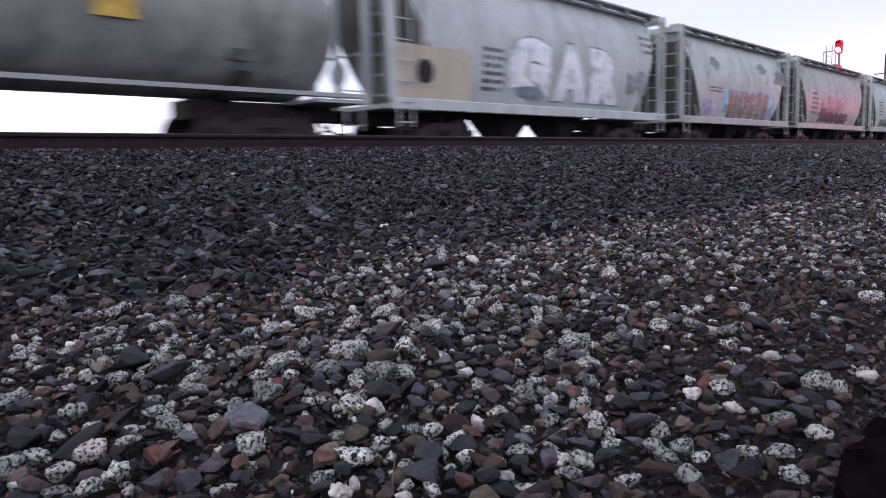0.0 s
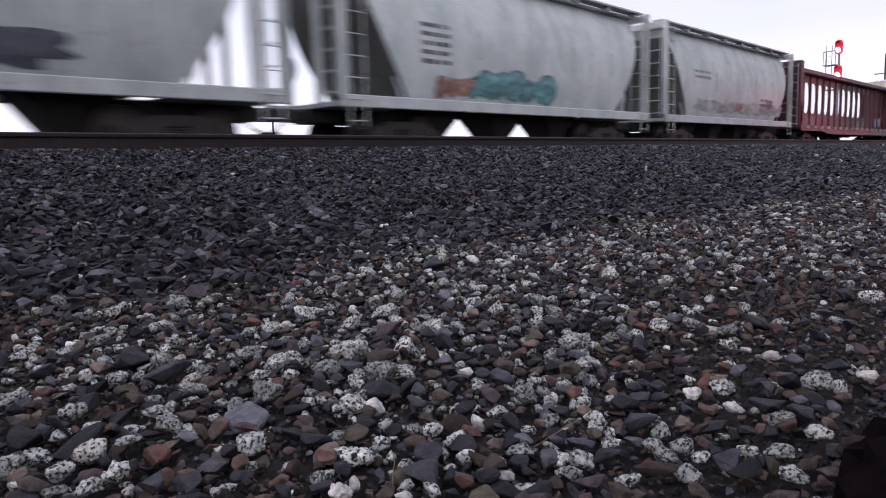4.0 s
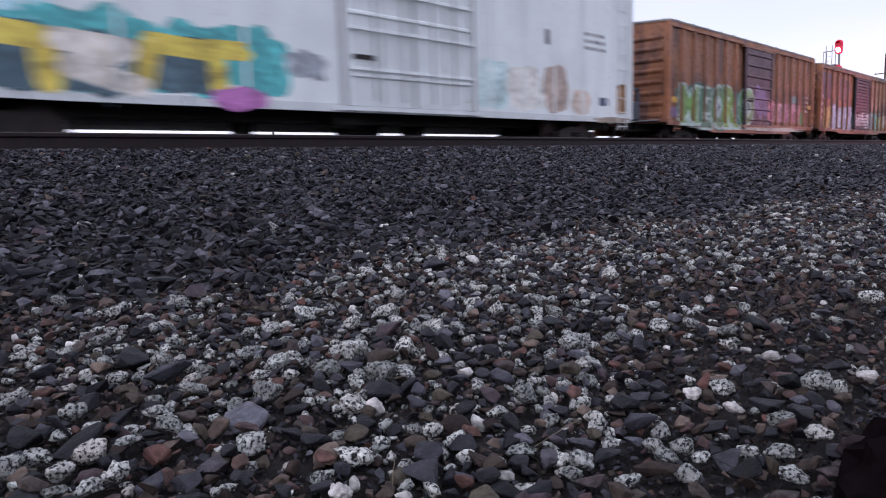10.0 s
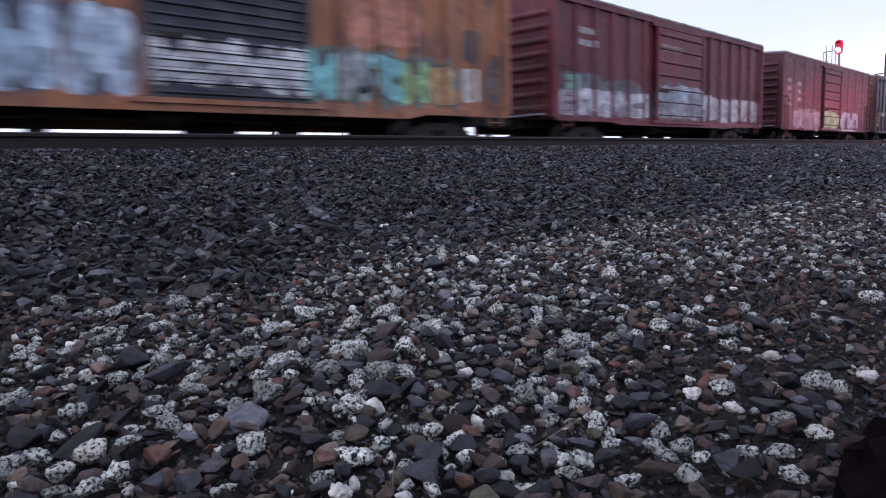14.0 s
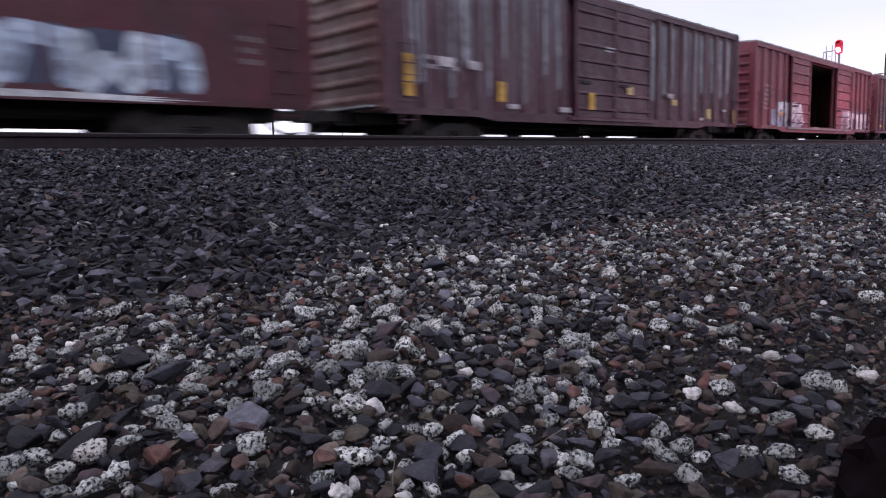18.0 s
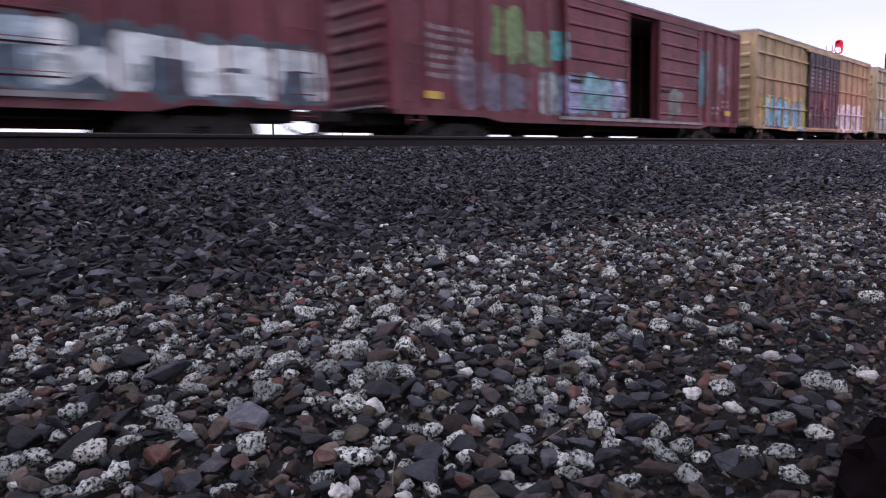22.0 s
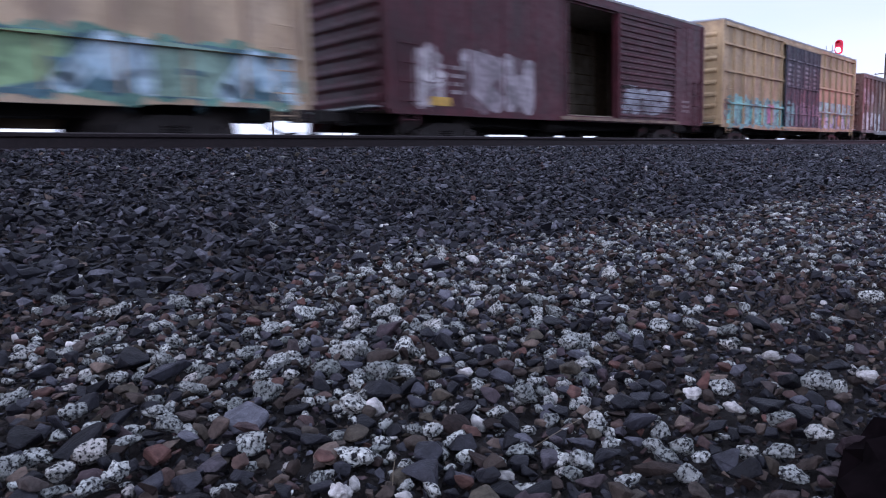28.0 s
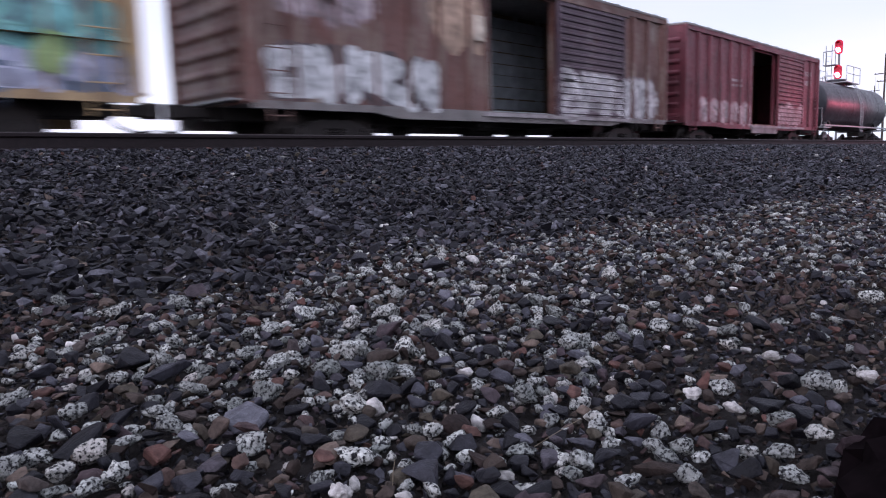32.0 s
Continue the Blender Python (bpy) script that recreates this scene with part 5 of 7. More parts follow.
for a, b, z, c in ((12.8, 14.2, 2.40, (0.50, 0.68, 0.69)), (13.9, 15.8, 2.34, (0.62, 0.62, 0.58)), (15.5, 16.9, 2.45, (0.42, 0.33, 0.28)), (16.9, 18.0, 1.85, (0.50, 0.41, 0.34))):
    swath(car, o + a, o + b, 1.0, z, c, st, rng, 1 + 0.1 * a / 4, 4, 0.10, "faded patches of spray paint")
plate_patch(car, o + 15.7, o + 15.9, 2.9, 3.3, (0.14, 0.15, 0.17), -HALF)
plate_patch(car, o + 18.45, o + 18.95, 1.36, 1.6, (0.04, 0.06, 0.12), -HALF)
put_paint(car, "rust_patch", [[(o + 19.45, 1.15), (o + 20.02, 1.15), (o + 20.02, 2.1)], [(o + 19.45, 1.15), (o + 20.02, 2.1), (o + 19.45, 2.0)]], (0.34, 0.17, 0.06), 3, st, "orange-brown rust patch")
put_paint(car, "rust_patch", blob(o + 19.2, 0.95, 1.0, 0.08, rng, 5, 0.3), (0.25, 0.20, 0.15), 3, st)
put_paint(car, "rust_patch", blob(o + 0.25, 1.35, 0.22, 0.45, rng, 5, 0.3), (0.30, 0.25, 0.18), 3, st)

# the plug door's frame, rods and bars
for x in (8.72, 10.66, 12.60):
    part("door_frame", Mesh().box(o + x, o + x + 0.05, -HALF - 0.15, -HALF - 0.001, 1.0, 4.72), GALV, car, "grey door frame post")
for z in (1.75, 2.55, 3.35, 4.15):
    part("door_bar", Mesh().box(o + 8.85, o + 12.55, -HALF - 0.165, -HALF - 0.126, z - 0.035, z + 0.035), CAR_WHITE, car)
for x in (9.5, 10.3, 11.2, 11.9):
    part("door_rod", Mesh().rod((o + x, -HALF - 0.18, 1.1), (o + x, -HALF - 0.18, 4.6), 0.022, 6), GALV, car, "grey locking rod")
for k in range(5):
    part("side_rib", Mesh().box(o + 13.4 + 1.35 * k, o + 13.46 + 1.35 * k, -HALF - 0.014, -HALF - 0.001, 1.1, 4.8), CAR_WHITE, car)
unit = Mesh().box(o + 20.34, o + 20.9, -1.25, 0.9, 1.09, 2.1, 0.04).box(o + 20.9, o + 21.5, -1.2, 0.8, 1.0, 1.62, 0.04).box(o + 20.9, o + 21.5, -1.2, -1.1, 2.0, 2.08)
part("end_unit", unit.box(o + 21.4, o + 21.5, -1.2, -1.1, 1.6, 2.08), END_UNIT, car, "dark blue-grey equipment housing at the car's end")

# rusty orange boxcars
car, o, st, rng = boxcar("boxcar", 127.6, 143.4, 4.52, "rusty orange ribbed boxcar with green graffiti letters and a dark door", RUST_ORANGE,
                         dict(doors=((6.7, 9.75, "ribs", PURPLE_DOOR),), posts=0.98, drop=0.22, low_ladder=True))
put_paint(car, "graffiti_background", blob(o + 4.0, 1.62, 3.5, 0.80, rng, 9, 0.12, 60), (0.035, 0.115, 0.095), 1, st)
for k, ch in enumerate("MECRO"):
    xs = (0.9, 2.5, 3.6, 4.65, 6.3)[k]
    ww = (1.5, 1.0, 1.0, 1.5, 1.25)[k]
    z0, z1 = (0.97, 0.82, 0.84, 0.87, 1.02)[k], (2.30, 2.28, 2.45, 2.45, 2.45)[k]
    lt = put_paint(car, "graffiti_letter", word_into(ch, o + xs, o + xs + ww, z0, z1, 0.05, 0.1, 0.10), (0.34, 0.47, 0.43), 4, st)
    put_paint(lt, "fill", word_into(ch, o + xs, o + xs + ww, z0, z1, 0.035, 0.1), ((0.11, 0.25, 0.05), (0.05, 0.15, 0.09), (0.10, 0.21, 0.10), (0.15, 0.29, 0.06), (0.15, 0.29, 0.12))[k], 5, st, "green graffiti letters edged in white")
swath(car, o + 7.6, o + 9.3, 1.25, 2.7, (0.13, 0.09, 0.21), st, rng, 1, 5, 0.2, "violet spray cloud")
swath(car, o + 4.0, o + 4.5, 1.2, 2.0, (0.13, 0.09, 0.21), st, rng, 3)
bubble_letters(car, o + 9.4, o + 14.0, 1.08, 2.2, ((0.50, 0.15, 0.19), (0.50, 0.24, 0.27), (0.42, 0.17, 0.24), (0.48, 0.22, 0.28)), (0.30, 0.11, 0.14), st, rng, 1, label="pink graffiti shapes")
swath(car, o + 12.6, o + 13.7, 2.1, 2.5, (0.10, 0.28, 0.26), st, rng, 1, 5, 0.2)
swath(car, o + 14.0, o + 14.7, 1.1, 1.75, (0.09, 0.24, 0.08), st, rng, 1, 5, 0.2, "green spray patch")
put_paint(car, "graffiti_drip", blob(o + 8.0, 0.86, 5.6, 0.10, rng, 9, 0.3), (0.46, 0.42, 0.36), 1, st)
stencil(car, o + 14.5, o + 15.4, 1.7, 2.6, 4, (0.5, 0.48, 0.44), st, rng)
plate_patch(car, o + 15.0, o + 15.5, 1.9, 2.1, (0.62, 0.36, 0.05), -HALF)
plate_patch(car, o + 0.2, o + 0.55, 1.66, 1.86, (0.62, 0.36, 0.05), -HALF - 0.01)
put_paint(car, "paint_patch", blob(o + 0.45, 1.32, 0.36, 0.2, rng, 4, 0.2, 20), (0.16, 0.11, 0.24), 3, st)

car, o, st, rng = boxcar("boxcar", 144.8, 160.5, 4.42, "rusty orange boxcar with pale blue graffiti and a navy louvred door", RUST_ORANGE,
                         dict(doors=((6.4, 9.6, "louvre", NAVY_DOOR),), posts=1.05, drop=0.10))
swath(car, o + 0.6, o + 2.6, 0.95, 2.3, (0.42, 0.27, 0.07), st, rng, 1, 4, 0.1, "yellow-brown spray patch")
bubble_letters(car, o + 2.1, o + 6.2, 0.92, 2.45, ((0.30, 0.40, 0.52), (0.36, 0.45, 0.56), (0.28, 0.38, 0.50), (0.34, 0.43, 0.54)), (0.05, 0.06, 0.09), st, rng, 2, label="pale blue graffiti shapes")
bubble_letters(car, o + 6.5, o + 9.5, 1.1, 2.1, ((0.50, 0.51, 0.54),) * 4, (0.06, 0.06, 0.08), st, rng, 1, label="white graffiti on the door")
bubble_letters(car, o + 9.5, o + 13.8, 1.05, 2.15, ((0.16, 0.42, 0.43), (0.24, 0.27, 0.28), (0.15, 0.38, 0.40), (0.20, 0.36, 0.17), (0.34, 0.22, 0.10)), (0.05, 0.08, 0.08), st, rng, 1, back=(0.10, 0.13, 0.12), label="turquoise and green graffiti shapes")
swath(car, o + 14.0, o + 14.7, 1.15, 2.1, (0.46, 0.46, 0.45), st, rng, 1, 4, 0.06)
swath(car, o + 14.1, o + 14.7, 2.1, 3.0, (0.03, 0.035, 0.05), st, rng, 1, 4, 0.05)
swath(car, o + 14.9, o + 15.6, 1.05, 2.45, (0.07, 0.055, 0.06), st, rng, 1, 4, 0.08)
put_paint(car, "paint_patch", [[(o + 0.02, 1.05), (o + 0.72, 1.05), (o + 0.72, 3.4)], [(o + 0.02, 1.05), (o + 0.72, 3.4), (o + 0.02, 3.4)]], (0.03, 0.035, 0.06), 1, st, "navy panel at the end")
stencil(car, o + 0.1, o + 0.7, 1.4, 2.9, 4, (0.6, 0.6, 0.6), st, rng, 2)
put_paint(car, "paint_patch", blob(o + 1.2, 3.3, 1.0, 0.7, rng, 4, 0.1), (0.06, 0.05, 0.07), 1, st)
put_paint(car, "paint_patch", blob(o + 11.6, 3.1, 1.1, 0.8, rng, 4, 0.2), (0.36, 0.14, 0.09), 1, st)
put_paint(car, "paint_patch", blob(o + 4.6, 3.2, 1.3, 0.6, rng, 4, 0.15), (0.10, 0.06, 0.06), 1, st)

# maroon boxcars
car, o, st, rng = boxcar("boxcar", 162.6, 178.1, 4.46, "maroon ribbed boxcar with grey-white graffiti along its lower side", MAROON,
                         dict(doors=((5.8, 9.4, "ribs", MAROON),), posts=1.0, drop=0.06))
swath(car, o + 0.1, o + 2.9, 0.98, 2.4, (0.085, 0.08, 0.10), st, rng, 1, 4, 0.08, "dark grey spray panel")
swath(car, o + 2.4, o + 5.4, 0.98, 2.3, (0.085, 0.08, 0.10), st, rng, 1.08, 4, 0.08)
swath(car, o + 0.6, o + 1.4, 1.6, 2.25, (0.16, 0.36, 0.33), st, rng, 2)
bubble_letters(car, o + 0.3, o + 5.5, 0.95, 1.95, ((0.34, 0.33, 0.37), (0.40, 0.39, 0.44), (0.36, 0.35, 0.40), (0.42, 0.41, 0.45)), (0.15, 0.13, 0.16), st, rng, 2, label="grey-white graffiti shapes")
bubble_letters(car, o + 5.9, o + 9.3, 1.0, 2.3, ((0.15, 0.19, 0.24), (0.24, 0.32, 0.38), (0.15, 0.18, 0.22)), (0.33, 0.33, 0.37), st, rng, 1, back=(0.06, 0.05, 0.065), label="dark and pale blue graffiti on the door")
bubble_letters(car, o + 9.7, o + 15.3, 0.97, 2.1, ((0.46, 0.44, 0.47), (0.38, 0.35, 0.38)) * 4, (0.20, 0.14, 0.16), st, rng, 1, label="grey-white graffiti shapes")
stencil(car, o + 1.2, o + 2.2, 3.0, 3.7, 2, WHITE, st, rng)
stencil(car, o + 6.2, o + 7.6, 3.3, 3.6, 2, (0.4, 0.36, 0.38), st, rng)

car, o, st, rng = boxcar("boxcar", 180.8, 196.25, 4.50, "dark maroon smooth-sided boxcar with green and white graffiti", MAROON_DARK,
                         dict(doors=((6.1, 9.2, "ribs", MAROON_DARK),), seams=1.55, drop=0.0, end_ribs=9))
bubble_letters(car, o + 1.7, o + 5.6, 0.92, 1.9, ((0.30, 0.25, 0.26), (0.24, 0.19, 0.20), (0.28, 0.23, 0.25)), (0.17, 0.12, 0.13), st, rng, 1, back=(0.20, 0.16, 0.17), label="washed-out pinkish graffiti")
swath(car, o + 6.1, o + 7.7, 0.98, 2.02, (0.30, 0.50, 0.20), st, rng, 1, 4, 0.06, "pale green spray panel on the door")
swath(car, o + 7.2, o + 9.0, 0.96, 1.95, (0.28, 0.46, 0.19), st, rng, 1.1, 4, 0.06)
throw_up(car, o + 6.2, o + 8.9, 1.0, 1.9, 3, (0.36, 0.54, 0.27), (0.20, 0.36, 0.14), st, rng, layer=1.3, label="pale green graffiti on the door")
bubble_letters(car, o + 9.3, o + 13.2, 0.97, 2.1, ((0.32, 0.38, 0.45), (0.28, 0.34, 0.43), (0.34, 0.39, 0.45), (0.28, 0.34, 0.42)), (0.025, 0.035, 0.07), st, rng, 1, label="white graffiti shapes with navy shadows")
swath(car, o + 5.9, o + 13.2, 0.90, 1.02, (0.46, 0.47, 0.48), st, rng, 1, 9, 0.2)
stencil(car, o + 0.7, o + 1.2, 1.9, 3.4, 4, (0.5, 0.48, 0.48), st, rng)
stencil(car, o + 2.1, o + 2.6, 2.2, 3.3, 3, (0.5, 0.48, 0.48), st, rng)
put_paint(car, "paint_patch", blob(o + 1.3, 2.0, 1.1, 1.1, rng, 4, 0.05), (0.10, 0.018, 0.024), 1, st)
stencil(car, o + 13.9, o + 14.4, 1.6, 2.2, 3, (0.2, 0.15, 0.15), st, rng)

car, o, st, rng = boxcar("boxcar", 198.25, 217.2, 4.60, "chalky maroon ribbed boxcar with small yellow placards", MAROON_CHALK,
                         dict(doors=((7.1, 9.3, "ribs", MAROON_CHALK), (9.32, 11.5, "ribs", MAROON_CHALK)), posts=0.92, drop=0.08, end=BROWN_RUST))
for a, z0 in ((0.50, 1.28), (0.50, 1.75), (3.70, 1.28), (7.7, 1.2)):
    plate_patch(car, o + a, o + a + 0.30, z0, z0 + (0.45 if a < 1 else 0.5), (0.47, 0.255, 0.03), -HALF - 0.13 if a > 7 else -HALF)
plate_patch(car, o + 9.9, o + 10.3, 1.75, 2.0, (0.50, 0.36, 0.14), -HALF - 0.13)
stencil(car, o + 0.9, o + 2.3, 1.9, 2.3, 2, (0.45, 0.42, 0.44), st, rng)
stencil(car, o + 8.7, o + 9.2, 2.9, 3.2, 1, WHITE, st, rng)
plate_patch(car, o + 13.2, o + 13.6, 1.55, 1.75, (0.48, 0.33, 0.12), -HALF - 0.012)
plate_patch(car, o + 16.1, o + 16.45, 1.15, 1.52, (0.50, 0.38, 0.12), -HALF - 0.012)
plate_patch(car, o + 18.55, o + 18.75, 1.05, 1.55, (0.46, 0.31, 0.06), -HALF - 0.012)
for a, w, z0, h in ((1.55, 0.5, 2.0, 0.22), (2.6, 0.42, 2.0, 0.2), (4.1, 0.4, 1.12, 0.12), (6.4, 0.5, 1.1, 0.14), (12.9, 0.45, 1.78, 0.16), (15.5, 0.3, 1.08, 0.1), (17.6, 0.3, 1.45, 0.1)):
    plate_patch(car, o + a, o + a + w, z0, z0 + h, (0.34, 0.31, 0.33), -HALF - 0.008, "worn_lettering")
# chalky runs of old primer: uneven broad washes with thin streaks beside them
for x0, x1, n in ((0.7, 6.9, 8), (11.7, 18.5, 9)):
    for k in range(n):
        x = o + x0 + (x1 - x0) * (k + rng.uniform(0.1, 0.5)) / n
        for j in range(3):
            w = (rng.uniform(0.22, 0.38), 0.10, 0.06)[j]
            x2 = x + (0, -0.14, rng.uniform(0.40, 0.5))[j]
            lo = rng.uniform(1.25, 2.3) if j == 0 else rng.uniform(1.2, 2.6)
            g = rng.uniform(0.12, 0.22) * (1, 0.75, 0.85)[j]
            put_paint(car, "whitewash", [[(x2 + 0.05, lo), (x2 + w - 0.04, lo + 0.1), (x2 + w, 4.2)], [(x2 + 0.05, lo), (x2 + w, 4.2), (x2, 4.2)]], (g * 0.98, g * 0.97, g * 1.08), 1, st)

car, o, st, rng = boxcar("boxcar", 219.2, 238.5, 4.63, "faded red ribbed boxcar with wide-open double doors and white graffiti", MAROON_RED,
                         dict(open=(7.2, 11.8), doors=((4.45, 7.2, "ribs", MAROON_RED), (11.8, 14.6, "ribs", MAROON_RED)), posts=0.95, drop=0.12, track=WORN_SILL))
swath(car, o + 2.0, o + 4.2, 0.92, 1.85, (0.20, 0.29, 0.40), st, rng, 1, 5, 0.15, "blue spray paint")
swath(car, o + 3.6, o + 6.4, 0.92, 1.5, (0.22, 0.29, 0.36), st, rng, 1.08, 5, 0.15)
bubble_letters(car, o + 2.9, o + 6.2, 1.1, 2.25, ((0.60, 0.64, 0.68), (0.56, 0.60, 0.65), (0.62, 0.65, 0.68)), (0.09, 0.11, 0.16), st, rng, 2, shade=0.45, label="white and blue graffiti shapes")
bubble_letters(car, o + 13.0, o + 19.2, 0.95, 2.1, ((0.26, 0.33, 0.38), (0.64, 0.68, 0.70), (0.62, 0.66, 0.69), (0.64, 0.68, 0.70), (0.60, 0.65, 0.68)), (0.05, 0.075, 0.11), st, rng, 1, back=(0.06, 0.085, 0.11), shade=0.55, label="white graffiti shapes on dark shadows")
plate_patch(car, o + 3.05, o + 3.5, 1.5, 1.65, (0.50, 0.26, 0.05), -HALF - 0.02)
stencil(car, o + 1.2, o + 1.9, 1.7, 2.9, 6, (0.45, 0.33, 0.33), st, rng)

car, o, st, rng = boxcar("boxcar", 240.3, 259.2, 4.66, "maroon ribbed boxcar with a half-open door and blue-green graffiti", MAROON_RED,
                         dict(open=(9.85, 11.9), doors=((6.4, 9.85, "ribs", MAROON_RED), (11.9, 15.0, "ribs", MAROON_RED)), posts=0.95, drop=0.10, track=WORN_SILL))
swath(car, o + 3.2, o + 4.9, 2.3, 3.75, (0.15, 0.22, 0.08), st, rng, 1, 5, 0.2, "green cloud of spray paint")
swath(car, o + 4.4, o + 6.0, 2.2, 3.3, (0.14, 0.20, 0.10), st, rng, 1.1, 5, 0.2)
swath(car, o + 5.8, o + 6.6, 2.45, 3.4, (0.07, 0.32, 0.32), st, rng, 1.2, 4, 0.15, "turquoise patch")
swath(car, o + 1.7, o + 3.6, 1.0, 2.4, (0.13, 0.08, 0.12), st, rng, 1, 5, 0.2, "faded violet spray paint")
swath(car, o + 3.0, o + 5.0, 1.0, 2.1, (0.12, 0.10, 0.14), st, rng, 1.1, 5, 0.2)
bubble_letters(car, o + 5.4, o + 9.7, 0.97, 2.3, ((0.30, 0.33, 0.34), (0.32, 0.32, 0.52), (0.18, 0.38, 0.42), (0.20, 0.36, 0.42), (0.34, 0.32, 0.48)), (0.10, 0.17, 0.20), st, rng, 2, label="blue-green and lavender graffiti shapes")
swath(car, o + 12.5, o + 13.7, 1.1, 2.2, (0.15, 0.18, 0.16), st, rng, 1, 5, 0.25)
swath(car, o + 14.8, o + 16.1, 1.4, 3.9, (0.06, 0.16, 0.18), st, rng, 1, 5, 0.2, "dark turquoise patch")
swath(car, o + 16.8, o + 18.0, 2.2, 3.3, (0.22, 0.17, 0.20), st, rng, 1, 6, 0.3)
plate_patch(car, o + 0.9, o + 1.4, 1.25, 1.42, (0.55, 0.35, 0.05), -HALF - 0.02)
plate_patch(car, o + 17.55, o + 18.1, 1.3, 1.5, (0.55, 0.35, 0.05), -HALF - 0.02)
stencil(car, o + 17.5, o + 18.15, 1.6, 1.95, 2, (0.6, 0.55, 0.55), st, rng)
stencil(car, o + 16.6, o + 17.2, 1.3, 1.7, 2, (0.5, 0.42, 0.44), st, rng)
stencil(car, o + 1.0, o + 2.6, 1.7, 3.0, 6, (0.38, 0.30, 0.32), st, rng)


def tall_boxcar(left, right, label, doors_mat, mat):
    return boxcar("high_boxcar", left, right, 5.10, label, mat,
                  dict(doors=((7.05, 9.52, "plug", doors_mat), (9.54, 12.05, "plug", doors_mat)), posts=1.13, post_w=0.14, rails=(1.85, 3.1, 4.15), drop=0.05, end=mat, roof=GALV, end_ribs=8))


car, o, st, rng = tall_boxcar(261.1, 280.0, "tall weathered yellow boxcar with navy doors and blue graffiti letters", NAVY_DOOR, YELLOW)
put_paint(car, "graffiti_background", blob(o + 3.95, 1.66, 3.15, 0.80, rng, 3, 0.10, 60), (0.46, 0.38, 0.10), 1, st)
for k, ch in enumerate("AMBOE"):
    xs, ww = ((1.2, 0.95), (2.2, 1.3), (3.65, 0.85), (4.6, 0.9), (5.6, 0.8))[k]
    lt = put_paint(car, "graffiti_letter", word_into(ch, o + xs, o + xs + ww, 1.02 - 0.03 * k, 2.30 - 0.03 * k, 0.09, 0, 0.06), (0.015, 0.05, 0.12), 2, st)
    put_paint(lt, "fill", word_into(ch, o + xs, o + xs + ww, 1.02 - 0.03 * k, 2.30 - 0.03 * k, 0.07), (0.08, 0.47, 0.64), 3, st, "bright blue graffiti letters")
bubble_letters(car, o + 12.1, o + 17.5, 0.92, 2.35, ((0.54, 0.56, 0.66),) * 4, (0.70, 0.72, 0.76), st, rng, 1, back=(0.70, 0.72, 0.76), shade=0.8, label="white graffiti shaded in lavender")
for a in (7.3, 8.3, 9.8, 10.9):
    stencil(car, o + a, o + a + 0.7, 3.0, 4.2, 6, (0.42, 0.43, 0.46), st, rng)
stencil(car, o + 8.1, o + 8.5, 1.9, 2.2, 1, WHITE, st, rng)
plate_patch(car, o + 9.25, o + 9.45, 1.9, 2.5, (0.20, 0.12, 0.05), -HALF - 0.13)

car, o, st, rng = tall_boxcar(281.8, 300.8, "tall tan boxcar with navy doors and patchy graffiti", NAVY_DOOR, TAN)
for a, b, z, c in ((1.2, 2.9, 2.4, (0.60, 0.58, 0.56)), (3.5, 5.0, 2.6, (0.56, 0.50, 0.22)), (5.7, 7.0, 2.4, (0.62, 0.60, 0.58))):
    swath(car, o + a, o + b, 0.98, z, c, st, rng, 1, 6, 0.25, "pale patchy graffiti")
throw_up(car, o + 0.5, o + 6.9, 0.95, 1.9, 6, (0.50, 0.47, 0.46), (0.32, 0.26, 0.25), st, rng, layer=2, label="pale patchy graffiti")
throw_up(car, o + 7.2, o + 11.9, 1.0, 2.0, 6, (0.10, 0.13, 0.22), (0.20, 0.20, 0.26), st, rng)
bubble_letters(car, o + 12.0, o + 18.6, 0.9, 1.98, ((0.16, 0.28, 0.13), (0.20, 0.32, 0.16), (0.40, 0.54, 0.62), (0.18, 0.28, 0.22), (0.38, 0.52, 0.60)), (0.05, 0.12, 0.15), st, rng, 1, back=(0.12, 0.26, 0.20), label="light blue and green graffiti")
for a in (7.4, 8.5, 9.9, 11.0):
    stencil(car, o + a, o + a + 0.7, 2.7, 4.2, 7, (0.36, 0.37, 0.42), st, rng)

car, o, st, rng = boxcar("boxcar", 302.9, 318.5, 4.58, "dark maroon smooth-sided boxcar with its door slid open", MAROON_DARK,
                         dict(open=(6.7, 9.4), doors=((9.4, 13.3, "louvre", MAROON_DARK),), seams=1.3, drop=0.0, track=TAN_SILL, end_ribs=9))
throw_up(car, o + 0.7, o + 1.7, 1.0, 2.5, 1, (0.40, 0.36, 0.37), (0.25, 0.18, 0.2), st, rng)
bubble_letters(car, o + 2.4, o + 5.2, 0.9, 2.6, ((0.24, 0.20, 0.22), (0.28, 0.24, 0.26)), (0.09, 0.05, 0.06), st, rng, 1, label="washed-out white graffiti")
bubble_letters(car, o + 9.7, o + 12.8, 1.1, 2.1, ((0.26, 0.28, 0.32),) * 4, (0.07, 0.06, 0.07), st, rng, 1, label="grey graffiti on the louvred door")
for a in (0.75, 1.35, 1.95):
    stencil(car, o + a, o + a + 0.42, 1.35, 2.1, 4, (0.5, 0.42, 0.44), st, rng)
stencil(car, o + 14.0, o + 14.5, 1.3, 1.8, 3, (0.44, 0.38, 0.38), st, rng)
plate_patch(car, o + 1.2, o + 1.9, 1.1, 1.3, (0.50, 0.30, 0.05), -HALF)

